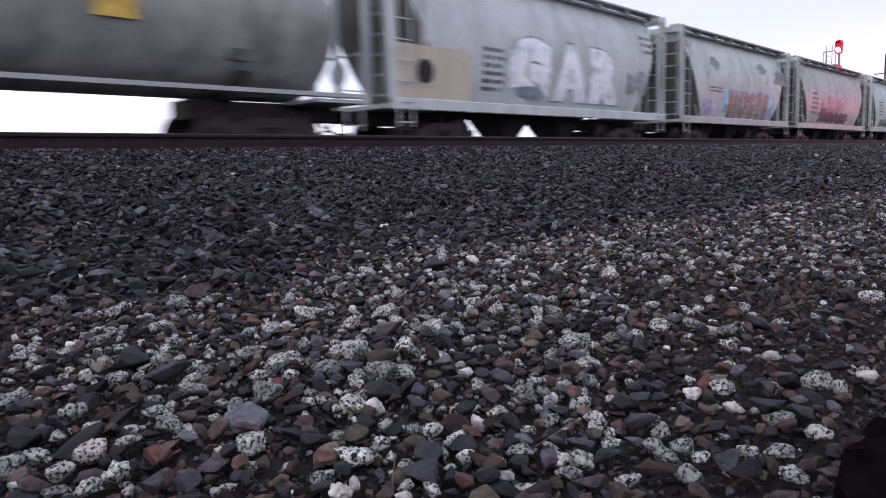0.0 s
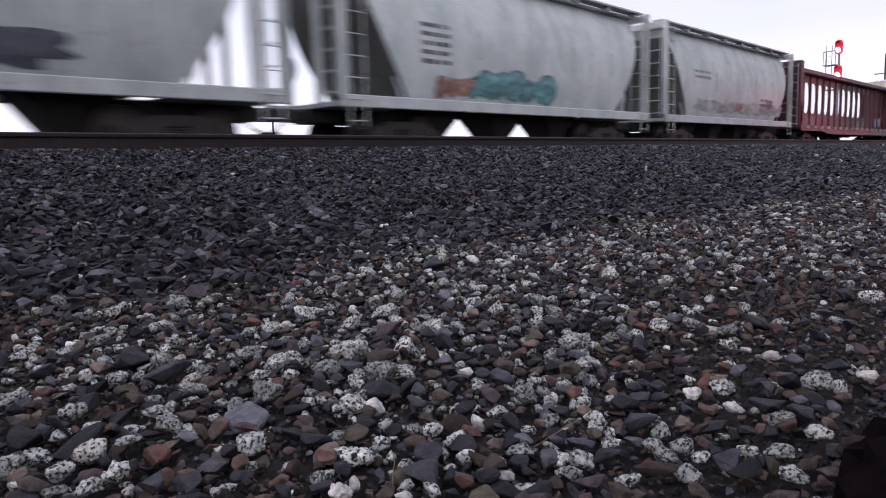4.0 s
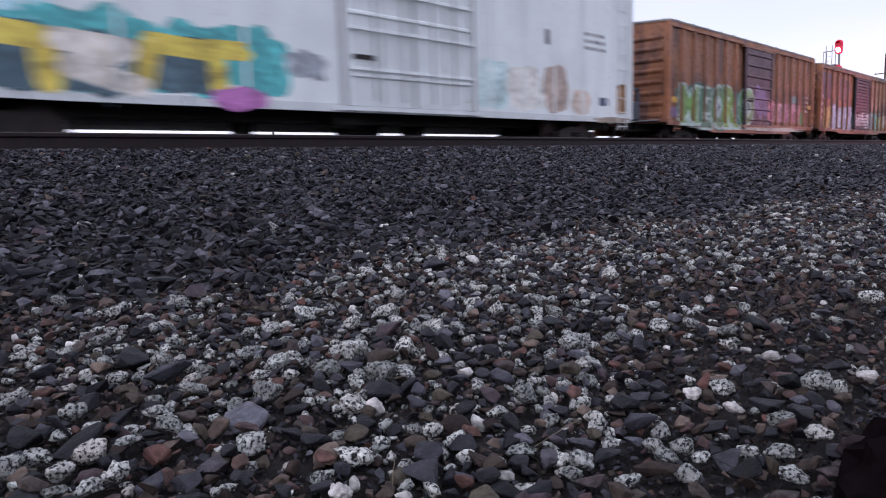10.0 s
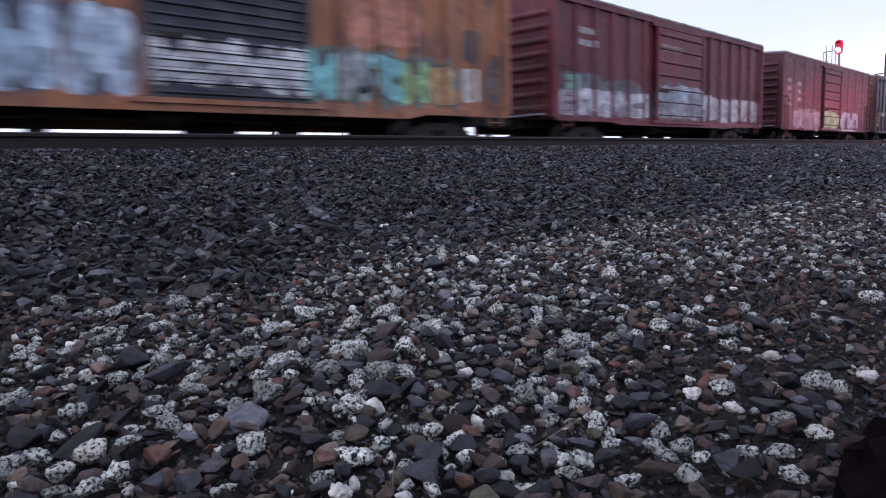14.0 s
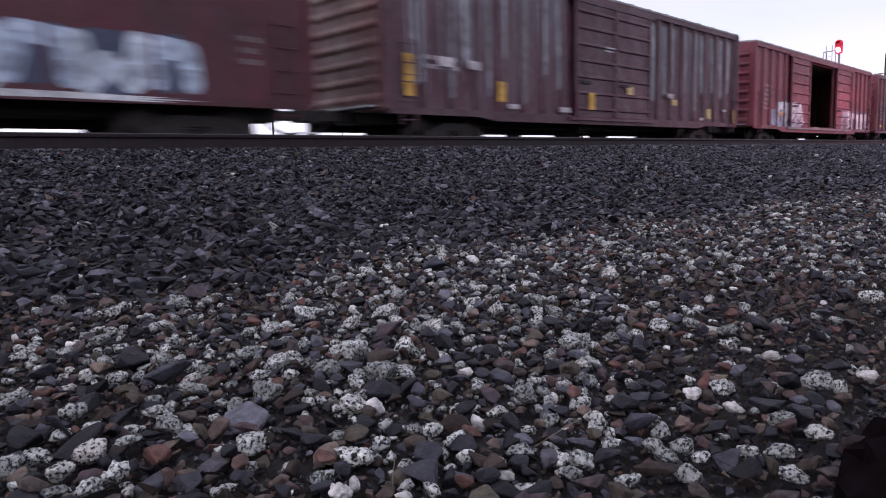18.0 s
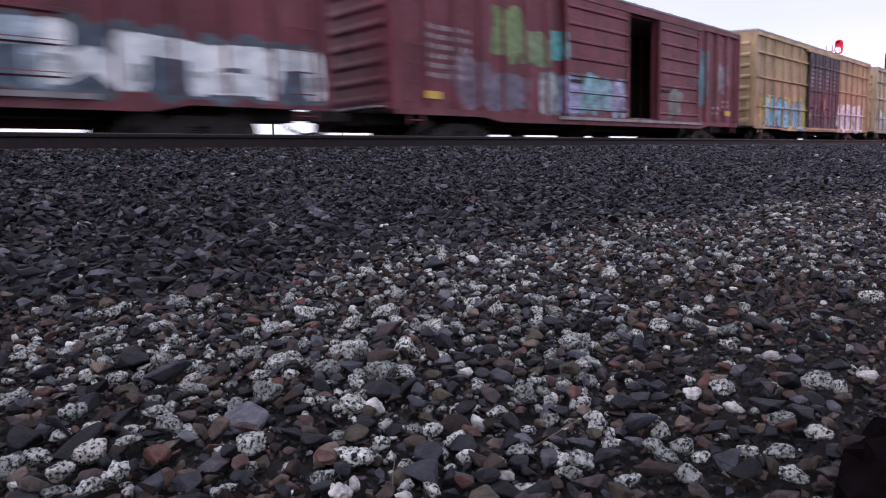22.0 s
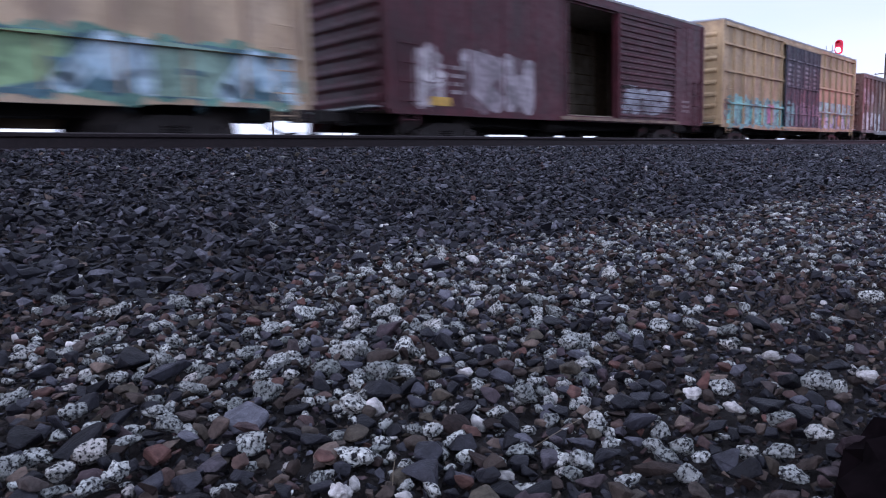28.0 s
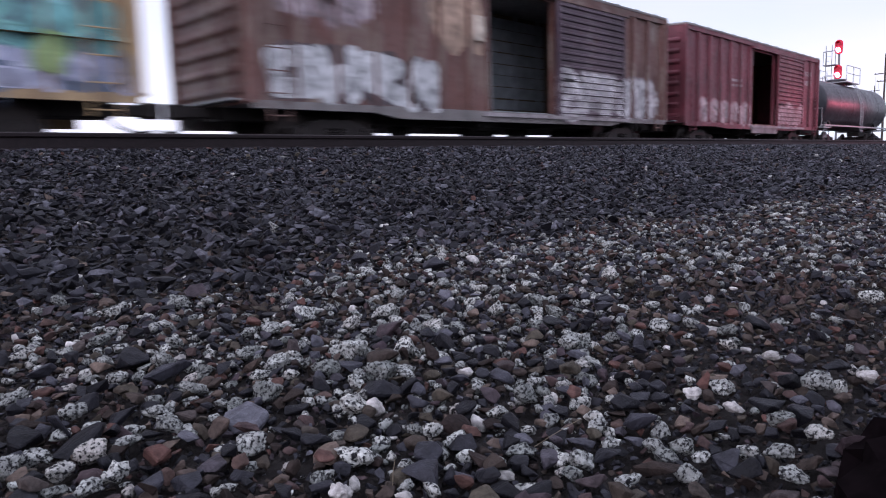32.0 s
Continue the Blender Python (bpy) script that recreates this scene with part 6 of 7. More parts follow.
car, o, st, rng = tall_boxcar(320.4, 339.4, "tall weathered yellow boxcar with navy doors and turquoise graffiti", NAVY_DOOR, YELLOW)
bubble_letters(car, o + 0.7, o + 8.1, 0.92, 2.15, ((0.12, 0.42, 0.40), (0.16, 0.47, 0.43), (0.11, 0.38, 0.38), (0.16, 0.46, 0.42), (0.13, 0.42, 0.40), (0.18, 0.46, 0.44), (0.12, 0.38, 0.38)), (0.05, 0.13, 0.15), st, rng, 1, back=(0.10, 0.30, 0.30), label="turquoise graffiti shapes")
swath(car, o + 5.1, o + 5.75, 1.0, 2.1, (0.46, 0.16, 0.30), st, rng, 5, 4, 0.15, "pink tag")
swath(car, o + 0.15, o + 0.75, 1.0, 2.1, (0.06, 0.05, 0.06), st, rng, 0.8, 4, 0.15)
throw_up(car, o + 8.2, o + 11.9, 1.1, 2.1, 4, (0.07, 0.085, 0.13), (0.15, 0.16, 0.20), st, rng)
bubble_letters(car, o + 12.3, o + 18.9, 0.92, 1.85, ((0.36, 0.38, 0.52), (0.40, 0.41, 0.54), (0.32, 0.34, 0.48), (0.38, 0.40, 0.52), (0.34, 0.36, 0.48)), (0.10, 0.13, 0.19), st, rng, 1, label="lavender graffiti shapes")
for k in range(4):
    put_paint(car, "paint_patch", blob(o + 13.4 + 1.45 * k, 1.45 + 0.12 * (k % 2), 0.26, 0.30, rng, 4, 0.2, 20), ((0.48, 0.26, 0.12), (0.26, 0.40, 0.16))[k % 2], 9, st)
bubble_letters(car, o + 12.5, o + 18.6, 1.55, 2.5, ((0.14, 0.44, 0.42), (0.18, 0.46, 0.44), (0.14, 0.42, 0.41), (0.17, 0.44, 0.42), (0.15, 0.42, 0.42)), (0.09, 0.19, 0.21), st, rng, 3, label="pale turquoise graffiti shapes")
for a in (7.3, 8.4, 9.8, 10.9):
    stencil(car, o + a, o + a + 0.7, 2.9, 4.2, 6, (0.40, 0.41, 0.45), st, rng)

car, o, st, rng = boxcar("boxcar", 341.4, 357.4, 4.48, "brown rusted ribbed boxcar with its door open and white graffiti", BROWN_RUST,
                         dict(open=(6.7, 9.5), doors=((9.5, 13.1, "louvre", PURPLE_DOOR),), posts=1.0, drop=0.10, lining=GREY_LINING, sill=ROOF_GREY, track=WORN_SILL))
bubble_letters(car, o + 0.4, o + 4.9, 0.92, 2.25, ((0.52, 0.53, 0.54),) * 4, (0.07, 0.05, 0.055), st, rng, 1, label="white graffiti shapes")
swath(car, o + 4.7, o + 6.6, 2.2, 4.1, (0.36, 0.24, 0.17), st, rng, 1, 5, 0.2, "pale tan worn patch")
throw_up(car, o + 9.6, o + 15.6, 0.95, 2.3, 6, (0.48, 0.46, 0.47), (0.14, 0.10, 0.11), st, rng)
throw_up(car, o + 0.5, o + 3.0, 2.5, 3.6, 2, (0.30, 0.24, 0.26), (0.2, 0.12, 0.12), st, rng)
plate_patch(car, o + 6.1, o + 6.5, 2.7, 3.3, (0.50, 0.42, 0.34), -HALF)

car, o, st, rng = boxcar("boxcar", 359.0, 374.3, 4.56, "faded red ribbed boxcar with an open door and louvred panel", MAROON_RED,
                         dict(open=(6.45, 9.2), doors=((9.2, 12.75, "louvre", MAROON_RED),), posts=1.0, drop=0.05, track=WORN_SILL))
throw_up(car, o + 1.4, o + 6.2, 0.95, 1.9, 5, (0.36, 0.26, 0.27), (0.26, 0.12, 0.13), st, rng, label="pale pinkish graffiti")
throw_up(car, o + 9.4, o + 12.6, 1.0, 2.0, 4, (0.36, 0.27, 0.28), (0.25, 0.13, 0.14), st, rng, layer=1)
stencil(car, o + 13.2, o + 14.4, 3.0, 3.9, 2, (0.5, 0.44, 0.44), st, rng)
stencil(car, o + 4.4, o + 5.4, 2.5, 2.9, 2, (0.5, 0.44, 0.44), st, rng)

part("step_plate", Mesh().box(o + 6.3, o + 9.4, -HALF - 0.05, -HALF - 0.021, 0.66, 0.90), WORN_SILL, car, "pale worn plate below the door")

tank_car(375.6, 391.0, 1.42, 2.45, "black tank car with a railed top platform", TANK_BLACK)


# ---- gravel and ballast ----
def hull_stone(rng, n, flat, worn=0.0):
    """Vertices and triangles of one angular crushed stone, about 1 across."""
    bm = bmesh.new()
    for _ in range(n):
        d = Vector((rng.gauss(0, 1), rng.gauss(0, 1), rng.gauss(0, 1))).normalized() * rng.uniform(0.38, 0.54)
        bm.verts.new((d.x * rng.uniform(0.85, 1.1), d.y * rng.uniform(0.7, 0.95), d.z * flat))
    bmesh.ops.convex_hull(bm, input=bm.verts, use_existing_faces=False)
    for v in [v for v in bm.verts if not v.link_faces]:
        bm.verts.remove(v)
    if worn:
        # edges chipped and rounded, faces a little rough
        bmesh.ops.dissolve_limit(bm, angle_limit=radians(14), verts=bm.verts, edges=bm.edges)
        bmesh.ops.bevel(bm, geom=list(bm.edges), offset=worn, segments=1, affect="EDGES", clamp_overlap=True)
        bmesh.ops.triangulate(bm, faces=bm.faces)
        bmesh.ops.subdivide_edges(bm, edges=[e for e in bm.edges if e.calc_length() > 0.3], cuts=1, use_grid_fill=True)
        bmesh.ops.triangulate(bm, faces=bm.faces)
        off = Vector((rng.uniform(0, 90), rng.uniform(0, 90), 0))
        for v in bm.verts:
            v.co *= 1 + 0.10 * noise.noise(v.co * 4 + off)
    bmesh.ops.triangulate(bm, faces=bm.faces)
    bm.verts.index_update()
    out = np.array([v.co[:] for v in bm.verts]), np.array([[v.index for v in f.verts] for f in bm.faces])
    bm.free()
    return out


def cut_stone(rng, sub, flat, cuts, knob=0.05):
    """A broken stone: a ball cut by random planes, with a slightly rough skin."""
    bm = bmesh.new()
    bmesh.ops.create_icosphere(bm, subdivisions=sub, radius=1.0)
    planes = [(Vector((rng.gauss(0, 1), rng.gauss(0, 1), rng.gauss(0, 1))).normalized(), rng.uniform(0.25, 0.45)) for _ in range(cuts)]
    off = Vector((rng.uniform(0, 90), rng.uniform(0, 90), 0))
    s = (rng.uniform(1.0, 1.38), rng.uniform(0.7, 0.98), flat * rng.uniform(0.8, 1.15))
    for v in bm.verts:
        d = v.co.normalized()
        r = min([0.52] + [h / d.dot(n) for n, h in planes if d.dot(n) > 0.05])
        r *= 1 + knob * 2 * noise.noise(d * 3.1 + off) + knob * noise.noise(d * 8 + off) + 0.5 * knob * noise.noise(d * 15 + off)
        v.co = Vector((d.x * s[0], d.y * s[1], d.z * s[2])) * r
    bm.verts.index_update()
    out = np.array([v.co[:] for v in bm.verts]), np.array([[v.index for v in f.verts] for f in bm.faces])
    bm.free()
    return out


def scatter(rng, x0, x1, y0, y1, step, keep):
    """Jittered places in a rectangle, for which keep(x, y) is true."""
    xs = np.arange(x0, x1, step)
    ys = np.arange(y0, y1, step)
    gx, gy = np.meshgrid(xs, ys)
    gx = (gx + rng.uniform(-0.48, 0.48, gx.shape) * step).ravel()
    gy = (gy + rng.uniform(-0.48, 0.48, gy.shape) * step).ravel()
    # full density only on the stretch beside the gravel patch and up to the crest of the bed
    aside = (gx < 0.2 * gy - 0.45) | (gy < 0.17 * gx - 0.45) | (gy > 7.3)
    k = keep(gx, gy) & (~aside | (rng.random(len(gx)) < 0.22))
    return gx[k], gy[k]


def heights(y):
    return np.interp(y, [-100, 1.75, 2.1, 6.6, 7.1, 9.9, 10.9, 14.9, 16.6, 100], [0, 0, 0.02, 0.485, 0.51, 0.51, 0.35, 0.35, 0, 0])


class Pile:
    """Many stones joined into one mesh."""

    def __init__(self):
        self.v, self.f, self.m, self.s, self.k = [], [], [], [], 0

    def put(self, lib, rng, xs, ys, size, mats, sink=0.15, lift=0.0, tilt=0.26, soft=False):
        n = len(xs)
        pick = rng.integers(0, len(lib), n)
        ang = rng.uniform(0, math.tau, n)
        tx, ty = rng.normal(0, tilt, n), rng.normal(0, tilt, n)
        zs = heights(ys) + lift
        for j, (lv, lf) in enumerate(lib):
            w = np.nonzero(pick == j)[0]
            if not len(w):
                continue
            p = lv[None] * size[w][:, None, None]
            cx, sx = np.cos(tx[w])[:, None], np.sin(tx[w])[:, None]
            p = np.stack([p[..., 0], p[..., 1] * cx - p[..., 2] * sx, p[..., 1] * sx + p[..., 2] * cx], -1)
            cy, sy = np.cos(ty[w])[:, None], np.sin(ty[w])[:, None]
            p = np.stack([p[..., 0] * cy + p[..., 2] * sy, p[..., 1], -p[..., 0] * sy + p[..., 2] * cy], -1)
            ca, sa = np.cos(ang[w])[:, None], np.sin(ang[w])[:, None]
            p = np.stack([p[..., 0] * ca - p[..., 1] * sa, p[..., 0] * sa + p[..., 1] * ca, p[..., 2]], -1)
            p += np.stack([xs[w], ys[w], zs[w] + size[w] * (0.33 - sink)], -1)[:, None]
            f = lf[None] + (self.k + np.arange(len(w)) * len(lv))[:, None, None]
            self.v.append(p.reshape(-1, 3))
            self.f.append(f.reshape(-1, 3))
            self.m.append(np.repeat(mats[w], len(lf)))
            self.s.append(np.full(len(w) * len(lf), soft))
            self.k += len(w) * len(lv)

    def make(self, name, mats, smooth_kinds=()):
        v, f, m = np.concatenate(self.v), np.concatenate(self.f), np.concatenate(self.m)
        me = bpy.data.meshes.new(name)
        me.vertices.add(len(v))
        me.vertices.foreach_set("co", v.astype(np.float32).ravel())
        me.loops.add(len(f) * 3)
        me.loops.foreach_set("vertex_index", f.astype(np.int32).ravel())
        me.polygons.add(len(f))
        me.polygons.foreach_set("loop_start", (np.arange(len(f)) * 3).astype(np.int32))
        for mt in mats:
            me.materials.append(mt)
        me.polygons.foreach_set("material_index", m.astype(np.int32))
        me.polygons.foreach_set("use_smooth", np.isin(m, smooth_kinds) | np.concatenate(self.s))
        me.update(calc_edges=True)
        me.validate()
        return new(name, me)


# single stones that stand out: place and width
PALE_CLOSE = ((0.190, 0.750, 0.026), (0.214, 0.725, 0.032), (0.312, 0.625, 0.023), (0.435, 0.488, 0.015), (0.587, 0.325, 0.025), (0.246, 0.738, 0.027), (0.564, 0.377, 0.020), (0.706, 0.209, 0.026), (0.401, 0.572, 0.011), (0.210, 0.792, 0.024), (0.173, 0.848, 0.028), (0.468, 0.527, 0.013), (0.590, 0.385, 0.026), (0.450, 0.568, 0.021), (0.686, 0.295, 0.018), (0.206, 0.855, 0.026), (0.440, 0.584, 0.033), (0.248, 0.811, 0.038), (0.728, 0.261, 0.023), (0.572, 0.452, 0.028), (0.356, 0.713, 0.021), (0.475, 0.580, 0.028), (0.695, 0.321, 0.022), (0.611, 0.436, 0.018), (0.681, 0.344, 0.021), (0.382, 0.695, 0.031), (0.290, 0.821, 0.030))
PALE_FRONT = ((0.660, 0.388, 0.021), (0.468, 0.639, 0.026), (0.762, 0.301, 0.012), (0.829, 0.221, 0.028), (0.553, 0.569, 0.023), (0.539, 0.586, 0.027), (0.282, 0.909, 0.026), (0.689, 0.425, 0.022), (0.347, 0.828, 0.036), (0.839, 0.264, 0.026), (0.709, 0.442, 0.024), (0.279, 0.973, 0.034), (0.355, 0.893, 0.030), (0.646, 0.544, 0.025), (0.539, 0.699, 0.034), (0.617, 0.613, 0.013), (0.530, 0.763, 0.017), (0.782, 0.460, 0.015), (0.437, 0.864, 0.028), (0.243, 1.110, 0.032), (0.493, 0.838, 0.034), (0.583, 0.732, 0.022), (0.746, 0.545, 0.022), (0.576, 0.765, 0.019), (0.790, 0.509, 0.014), (0.435, 0.944, 0.037), (0.914, 0.366, 0.030))
PALE_MIDDLE = ((1.021, 0.248, 0.023), (1.006, 0.271, 0.039), (0.483, 0.926, 0.019), (0.798, 0.553, 0.018), (0.864, 0.479, 0.015), (0.380, 1.088, 0.026), (0.625, 0.795, 0.026), (0.531, 0.926, 0.028), (0.564, 0.890, 0.023), (0.656, 0.778, 0.041), (0.482, 1.002, 0.025), (0.603, 0.855, 0.044), (0.487, 1.051, 0.028), (0.580, 0.954, 0.037), (0.463, 1.113, 0.036), (0.613, 0.925, 0.022), (0.896, 0.577, 0.025), (1.036, 0.405, 0.019), (0.401, 1.205, 0.027), (0.708, 0.912, 0.039), (0.376, 1.326, 0.028), (0.801, 0.823, 0.029), (0.456, 1.276, 0.027), (0.780, 0.865, 0.035), (1.135, 0.442, 0.025), (0.982, 0.642, 0.033), (0.531, 1.220, 0.031))
PALE_BACK = ((0.720, 0.986, 0.020), (0.451, 1.359, 0.039), (0.612, 1.177, 0.017), (0.680, 1.085, 0.025), (1.276, 0.341, 0.025), (1.102, 0.594, 0.026), (0.668, 1.195, 0.038), (1.225, 0.480, 0.035), (0.713, 1.176, 0.038), (1.182, 0.588, 0.036), (0.923, 0.935, 0.044), (0.951, 0.898, 0.031), (0.824, 1.074, 0.041), (1.237, 0.555, 0.032), (1.330, 0.433, 0.028), (0.820, 1.230, 0.044), (0.570, 1.611, 0.039), (0.455, 1.761, 0.026), (0.947, 1.094, 0.053), (1.159, 0.818, 0.035), (1.101, 0.923, 0.031), (0.700, 1.566, 0.046), (0.518, 1.809, 0.044), (1.133, 1.023, 0.036), (1.222, 0.912, 0.036), (1.673, 0.357, 0.044), (1.606, 0.949, 0.046))
WHITE_STONES = ((0.380, 0.521, 0.027), (0.421, 0.476, 0.021), (0.284, 0.673, 0.008), (0.485, 0.737, 0.009), (0.853, 0.327, 0.029), (1.087, 0.229, 0.032), (0.923, 0.477, 0.017), (0.748, 0.693, 0.028), (1.115, 0.371, 0.029), (1.133, 0.415, 0.022), (1.596, 0.427, 0.017), (1.647, 0.637, 0.022), (1.514, 0.971, 0.021))
DARK_CLOSE = ((0.495, 0.404, 0.034), (0.380, 0.542, 0.028), (0.264, 0.694, 0.035), (0.462, 0.486, 0.042), (0.340, 0.640, 0.024), (0.491, 0.462, 0.023), (0.507, 0.446, 0.019), (0.580, 0.418, 0.031), (0.630, 0.375, 0.032), (0.515, 0.533, 0.028), (0.540, 0.507, 0.038), (0.201, 0.917, 0.047), (0.254, 0.863, 0.068), (0.644, 0.419, 0.033), (0.684, 0.372, 0.028), (0.442, 0.656, 0.040), (0.347, 0.786, 0.031), (0.607, 0.474, 0.033), (0.322, 0.825, 0.028), (0.437, 0.690, 0.031), (0.507, 0.645, 0.032), (0.420, 0.780, 0.069), (0.872, 0.255, 0.035))
DARK_BACK = ((0.322, 0.914, 0.041), (0.486, 0.759, 0.035), (0.898, 0.304, 0.044), (0.812, 0.438, 0.038), (0.690, 0.594, 0.031), (0.607, 0.719, 0.058), (0.651, 0.703, 0.041), (0.766, 0.637, 0.039), (0.442, 1.045, 0.071), (0.315, 1.224, 0.046), (0.651, 0.864, 0.042), (0.648, 0.879, 0.027), (0.430, 1.170, 0.067), (0.852, 0.841, 0.045), (0.835, 0.967, 0.065), (1.306, 0.460, 0.047), (1.095, 0.780, 0.056), (0.780, 1.306, 0.045), (1.343, 0.800, 0.051), (0.780, 1.654, 0.072), (0.522, 1.928, 0.072), (1.178, 1.854, 0.054), (1.470, 1.477, 0.087))
BROWN_STONES = ((0.567, 0.356, 0.031), (0.629, 0.316, 0.048), (0.745, 0.207, 0.032), (0.572, 0.487, 0.019), (0.230, 0.966, 0.043), (0.580, 0.556, 0.043), (0.548, 0.646, 0.022), (0.748, 0.434, 0.023), (0.361, 0.973, 0.034), (0.826, 0.613, 0.028), (0.804, 0.705, 0.031), (0.836, 0.698, 0.026), (0.711, 0.852, 0.053), (0.634, 1.031, 0.032), (0.685, 0.979, 0.034), (0.916, 0.795, 0.045), (0.979, 0.734, 0.035), (1.033, 1.133, 0.036))


def clear_of_single(x, y, share=0.42):
    """True where no single stone lies."""
    ok = np.ones(len(x), bool)
    for group in (PALE_CLOSE, PALE_FRONT, PALE_MIDDLE, PALE_BACK, WHITE_STONES, DARK_CLOSE, DARK_BACK, BROWN_STONES):
        for sx, sy, w in group:
            ok &= (x - sx) ** 2 + (y - sy) ** 2 > (share * w) ** 2
    return ok


def build_stones():
    rng = np.random.default_rng(7)
    pr = random.Random(7)
    sharp = [hull_stone(pr, 13, 0.58) for _ in range(40)]
    worn = [hull_stone(pr, 12, 0.58, 0.035) for _ in range(44)]
    fine_sharp = [hull_stone(pr, 12, 0.62, 0.03) for _ in range(30)]
    fine_knob = [cut_stone(pr, 4, 0.74, 12, 0.10) for _ in range(26)]
    flat = [hull_stone(pr, 10, pr.uniform(0.36, 0.58)) for _ in range(60)]
    chip = [hull_stone(pr, 9, pr.uniform(0.42, 0.66)) for _ in range(40)]
    small = [hull_stone(pr, 7, 0.7) for _ in range(12)]
    knob = [cut_stone(pr, 3, 0.72, 12, 0.10) for _ in range(28)]
    knob_mid = [cut_stone(pr, 2, 0.66, 10, 0.09) for _ in range(20)]
    knob_far = [cut_stone(pr, 1, 0.6, 7, 0.12) for _ in range(24)]

    def seam(x, y):
        """Where the pale gravel gives way to the dark ballast, an uneven line beside the track."""
        edge = np.interp(x, [0.41, 0.62, 0.87, 1.27, 1.89, 2.53, 3.67, 5.24, 7.0, 10.0], [1.88, 1.76, 1.68, 1.80, 1.86, 1.76, 1.72, 1.56, 1.36, 1.22])
        return edge + 0.08 * np.sin(x * 4.3 + 1) + 0.5 * (rng.random(len(x)) - 0.5)

    def kinds(n, p):
        return rng.choice(4, n, p=p)

    gravel, ballast = Pile(), Pile()
    fore = (0.32, 0.36, 0.313, 0.007)
    far_fore = (0.50, 0.34, 0.15, 0.01)
    # three rings of gravel in the foreground: grit, small and large stones
    def near(x, y):
        r = np.hypot(x, y)
        return (r < 3.6) & (r > 0.25) & (x > -1.0) & (y > -0.8)

    def muddy(x, y):
        """A patch of trodden dark soil with few pale stones."""
        return np.clip((np.arctan2(x, y) - 0.98) / 0.22, 0, 1) * np.clip((2.3 - np.hypot(x, y)) / 0.6, 0, 1)

    for step, lo, hi, p, lift in ((0.0155, 0.008, 0.017, (0.54, 0.30, 0.15, 0.01), -0.003), (0.0265, 0.018, 0.035, fore, 0.0), (0.075, 0.030, 0.048, (0.52, 0.36, 0.115, 0.005), 0.008)):
        x, y = scatter(rng, -1.0, 4.0, -0.8, 2.5, step, near)
        k = (y < seam(x, y) + 0.1) & (rng.random(len(x)) > (0.45 if step > 0.02 else 0.0) * muddy(x, y))
        if step > 0.02:
            k &= clear_of_single(x, y)
        x, y = x[k], y[k]
        mt = kinds(len(x), p)
        sparse = np.clip(0.85 * muddy(x, y) + 0.45 * (np.hypot(x, y) < 1.15) * (x < 0.42) + 0.55 * np.clip((y - 1.25) / 0.6, 0, 1) * np.clip((1.6 - x) / 0.8, 0, 1), 0, 0.8)
        mt = np.where((mt >= 2) & (rng.random(len(x)) < sparse), 1, mt)
        s = lo + (hi - lo) * rng.random(len(x)) ** 1.5
        s[mt >= 2] *= 0.92
        ang = mt < 2
        lib = small if step < 0.03 else sharp
        close = (np.hypot(x, y) < 1.45) & (step > 0.02)
        a, b = ang & close, ang & ~close
        gravel.put(worn, rng, x[a], y[a], s[a], mt[a], lift=lift, tilt=0.36)
        gravel.put(lib, rng, x[b], y[b], s[b], mt[b], lift=lift)
        a, b = ~ang & close, ~ang & ~close
        gravel.put(knob, rng, x[a], y[a], s[a], mt[a], lift=lift)
        gravel.put(knob_far if step < 0.02 else knob_mid, rng, x[b], y[b], s[b], mt[b], lift=lift)
    # farther gravel along the foot of the embankment
    for x0, x1, ya, step, size, lib2, lib3 in ((0, 9, -0.8, 0.040, 0.042, flat, knob_far), (9, 26, 0.0, 0.060, 0.052, small, knob_far), (26, 48, 0.0, 0.10, 0.085, small, knob_far), (-7, 0, -0.8, 0.055, 0.048, small, knob_far), (-7, 26, -5.0, 0.075, 0.060, small, small)):
        x, y = scatter(rng, x0, x1, ya, 2.6, step, lambda a, b: ~near(a, b) & (np.hypot(a, b) > 0.25))
        k = (y < seam(x, y)) & ((ya > -1) | (y < (-0.8 if x0 < 0 else 0)))
        x, y = x[k], y[k]
        mt = kinds(len(x), far_fore)
        mt = np.where((mt >= 2) & (rng.random(len(x)) < np.clip((x - 2.5) / 7, 0, 0.65)), 1, mt)
        s = size * rng.uniform(0.6, 1.25, len(x))
        ang = mt < 2
        gravel.put(lib2, rng, x[ang], y[ang], s[ang], mt[ang])
        gravel.put(lib3, rng, x[~ang], y[~ang], s[~ang], mt[~ang])
    # ballast: the slope and the track bed
    dark = (0.965, 0.032, 0.0025, 0.0005)

    def bed(a, b):
        return b > 0.7

    for x0, x1, step, size, lib2, y1 in ((-3, 5.5, 0.039, 0.050, flat, 8.0), (5.5, 12, 0.046, 0.058, flat, 8.0), (12, 24, 0.066, 0.080, chip, 8.0), (24, 48, 0.10, 0.115, chip, 8.0), (-7, 24, 0.085, 0.08, small, 15.8), (-7, -3, 0.06, 0.066, small, 8.0)):
        x, y = scatter(rng, x0, x1, 0.7 if y1 < 9 else 8.0, y1, step, bed)
        k = y > seam(x, y)
        x, y = x[k], y[k]
        tie = (np.abs(y - NEAR_TRACK) < 1.25) & (np.abs(y - NEAR_TRACK) > 0.6) & (y > 7.6)
        x, y = x[~tie], y[~tie]
        mt = kinds(len(x), dark)
        s = size * (0.45 + 0.95 * rng.random(len(x)) ** 1.5)
        ballast.put(lib2, rng, x, y, s, mt, tilt=0.34, sink=0.10)
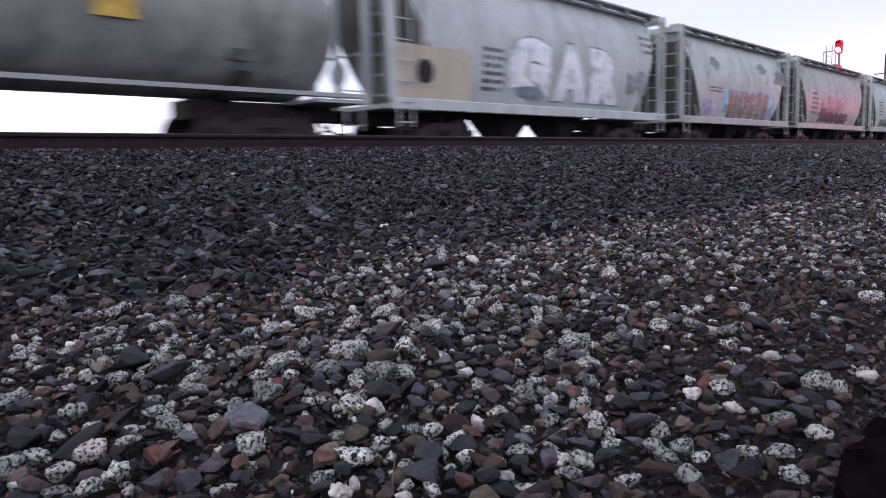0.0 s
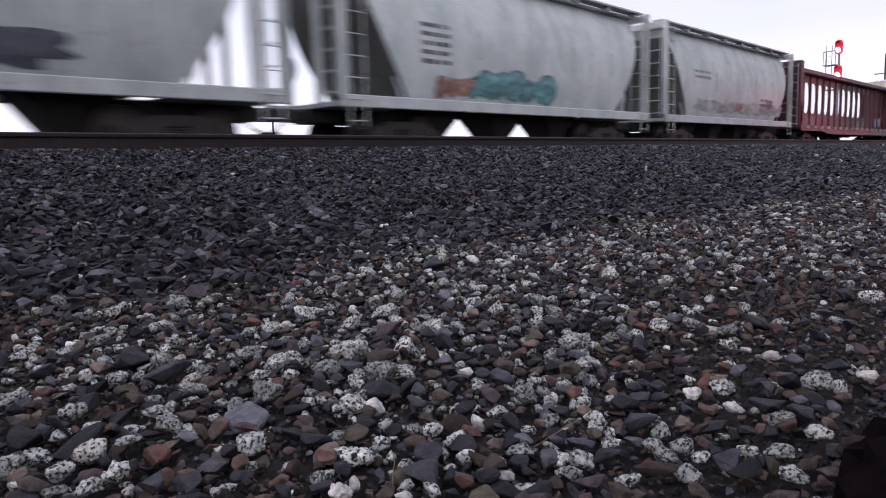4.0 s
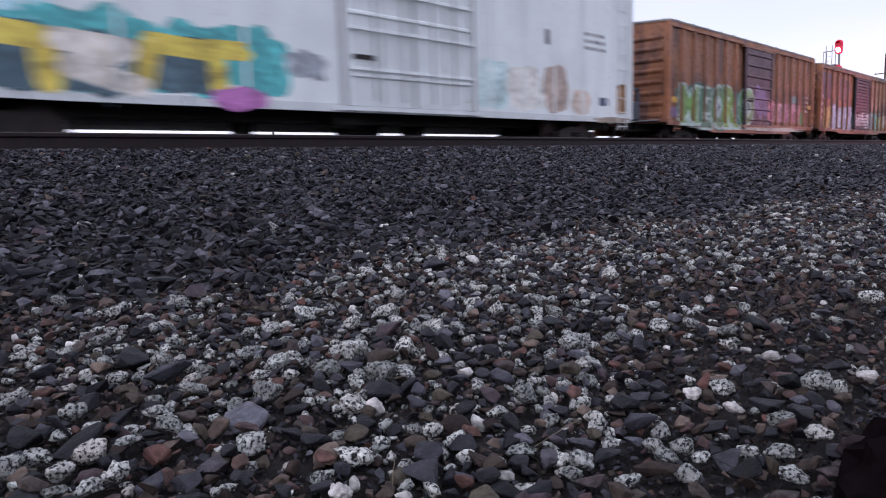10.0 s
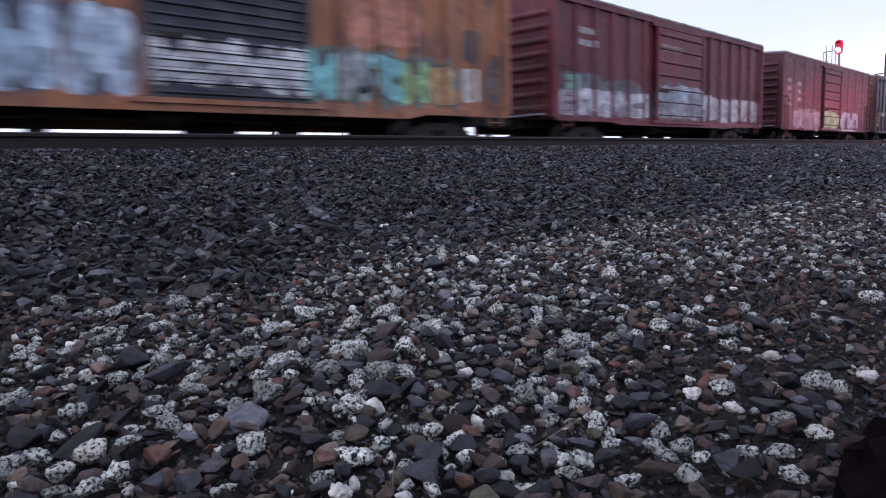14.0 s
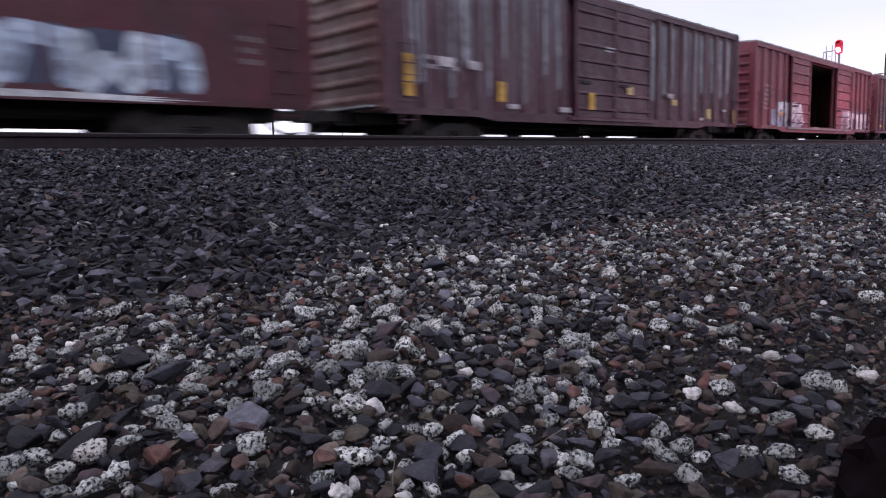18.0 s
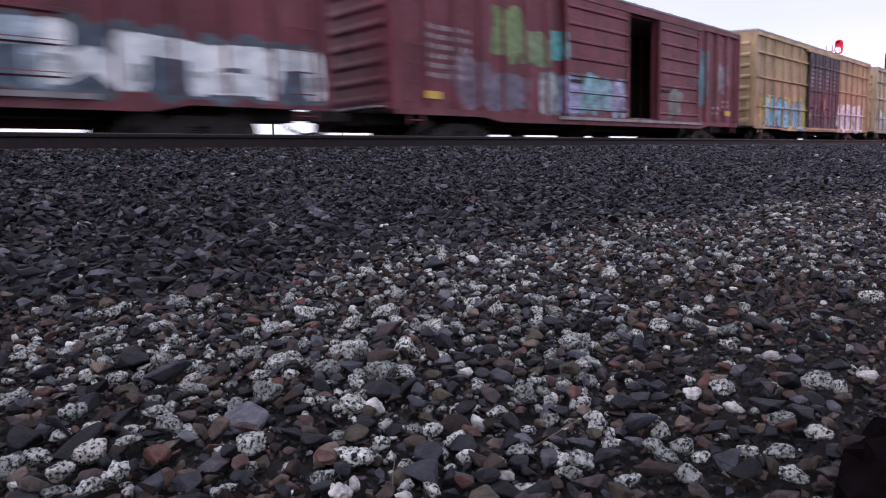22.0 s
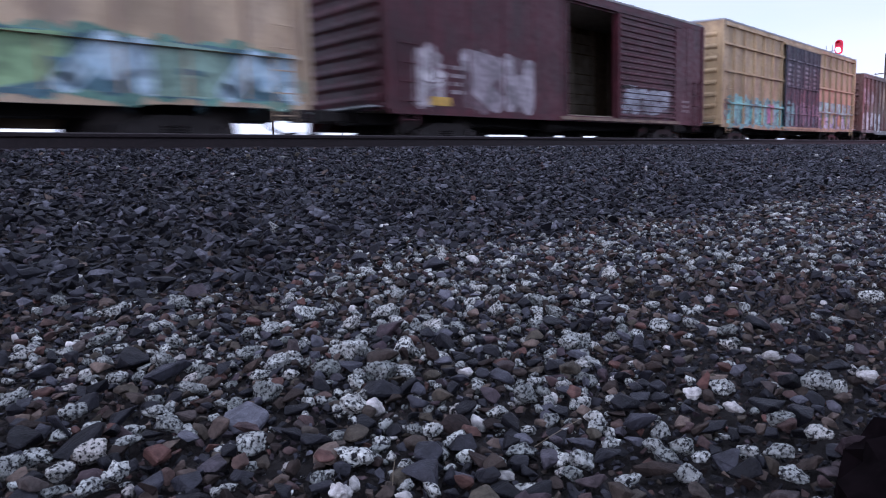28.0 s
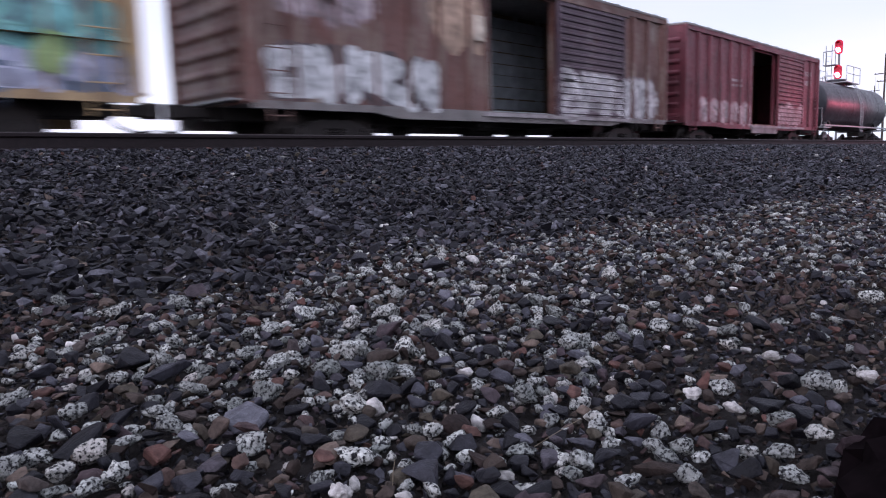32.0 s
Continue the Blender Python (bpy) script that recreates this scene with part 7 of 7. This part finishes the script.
        if x0 < 24 and y1 < 9:
            # loose stones on top, and chips between
            q = rng.random(len(x)) < 0.20
            ballast.put(lib2, rng, x[q], y[q], s[q] * 1.2, mt[q], lift=0.024, tilt=0.36)
            cx, cy = x + rng.uniform(-0.5, 0.5, len(x)) * step, y + rng.uniform(-0.5, 0.5, len(x)) * step
            q = rng.random(len(x)) < (0.55 if x0 < 5 else 0.35 if x0 < 12 else 0.1)
            ballast.put(chip, rng, cx[q], cy[q], s[q] * 0.5, mt[q], tilt=0.6, lift=0.004)
    ob = gravel.make("gravel", STONE_MATS, (2, 3))
    tagged(ob, "loose gravel of pale speckled granite and dark brown stones", "gravel", kind="stuff")
    ob = ballast.make("ballast", STONE_MATS, ())
    tagged(ob, "dark blue-grey crushed ballast on the track embankment", "ballast", kind="stuff")

    # the stones nearest to the camera lie singly
    meshes = {}

    def single(x, y, width, mt):
        lib = fine_sharp if mt < 2 else fine_knob
        j = int(rng.integers(0, len(lib)))
        if (mt, j) not in meshes:
            v, f = lib[j]
            wide = max(np.ptp(v[:, 0]), np.ptp(v[:, 1]))
            me = bpy.data.meshes.new("stone")
            me.from_pydata((v / wide).tolist(), [], f.tolist())
            me.materials.append(STONE_MATS[mt])
            if mt >= 2:
                me.shade_smooth()
            meshes[mt, j] = me, float(np.ptp(v[:, 2]) / wide)
        me, tall = meshes[mt, j]
        up = float(rng.uniform(0.8, 1.1)) * (0.72 if mt < 2 else 1.05)
        width *= 1.16 if mt == 2 else 1.0 if mt < 2 else 0.9
        ob = new("stone", me)
        ob.parent = GROUND
        # the long side lies across the way to the camera, give or take
        turn = math.atan2(y, x) + math.pi / 2 + float(rng.normal(0, 0.45))
        ob.matrix_basis = Matrix.LocRotScale((x, y, float(heights(np.array([y]))[0]) + width * tall * up * 0.36 + 0.004), Euler((float(rng.normal(0, 0.22)), float(rng.normal(0, 0.22)), turn)), (width, width, width * up))

    for group, mt in ((PALE_CLOSE, 2), (PALE_FRONT, 2), (PALE_MIDDLE, 2), (PALE_BACK, 2), (WHITE_STONES, 3), (DARK_CLOSE, 0), (DARK_BACK, 0), (BROWN_STONES, 1)):
        for x, y, width in group:
            single(x, y, width, mt)
    xs, ys = scatter(rng, 0.12, 1.9, 0.12, 1.5, 0.070, lambda a, b: (np.hypot(a, b) > 0.45) & (np.hypot(a, b) < 1.9))
    free = clear_of_single(xs, ys, 0.8)
    xs, ys = xs[free], ys[free]
    for i in np.argsort(np.hypot(xs, ys))[:115]:
        x, y = float(xs[i]), float(ys[i])
        single(x, y, float(rng.uniform(0.020, 0.036)), int(kinds(1, (0.55, 0.40, 0.045, 0.005))[0]))


build_stones()


def build_lump():
    """A dark lump of wet soil close to the camera."""
    rng = random.Random(3)
    v, f = cut_stone(rng, 3, 0.55, 7, 0.16)
    m = Mesh().add((v * 0.21).tolist(), f.tolist())
    m.smooth = True
    ob = new("soil_lump", m.data("soil_lump", BLACK_SOIL))
    ob.location = (0.775, 0.105, 0.012)
    tagged(ob, "dark lump of wet soil on the gravel", "soil lump")


build_lump()


def build_stems():
    """Thin dry stalks between the stones."""
    for pts in (((0.585, 0.440, 0.014), (0.603, 0.432, 0.022), (0.628, 0.426, 0.028), (0.655, 0.424, 0.030)), ((0.425, 0.497, 0.006), (0.428, 0.499, 0.022), (0.432, 0.500, 0.034))):
        m = Mesh()
        for a, b in zip(pts, pts[1:]):
            m.rod(a, b, 0.0004, 5)
        ob = new("dry_stem", m.data("dry_stem", STRAW))
        tagged(ob, "thin dry straw stalk lying on the gravel", "stalk", "dry stalks on the gravel")


build_stems()


# ---- what moves: the train rolls by, its wheels turn ----
def motions():
    for car, x in TRAIN:
        walk(car, [(t, pose(x - SPEED * t, FAR_TRACK, FAR_RAIL_TOP)) for t in (0.0, 8.0, 16.0, 24.0, 32.0)])
    step = 2 / FPS
    turn = math.degrees(SPEED * step / WHEEL_R)
    for group in WHEELSETS:
        first = group[0]
        at = first.location.copy()
        walk(first, [(i * step, pose(at.x, at.y, at.z, 0, -turn * i, 0)) for i in range(481)])
        keys = first.animation_data
        for ws in group[1:]:
            ws.rotation_mode = "QUATERNION"
            own = ws.animation_data_create()
            own.action = keys.action
            own.action_slot = keys.action_slot


motions()
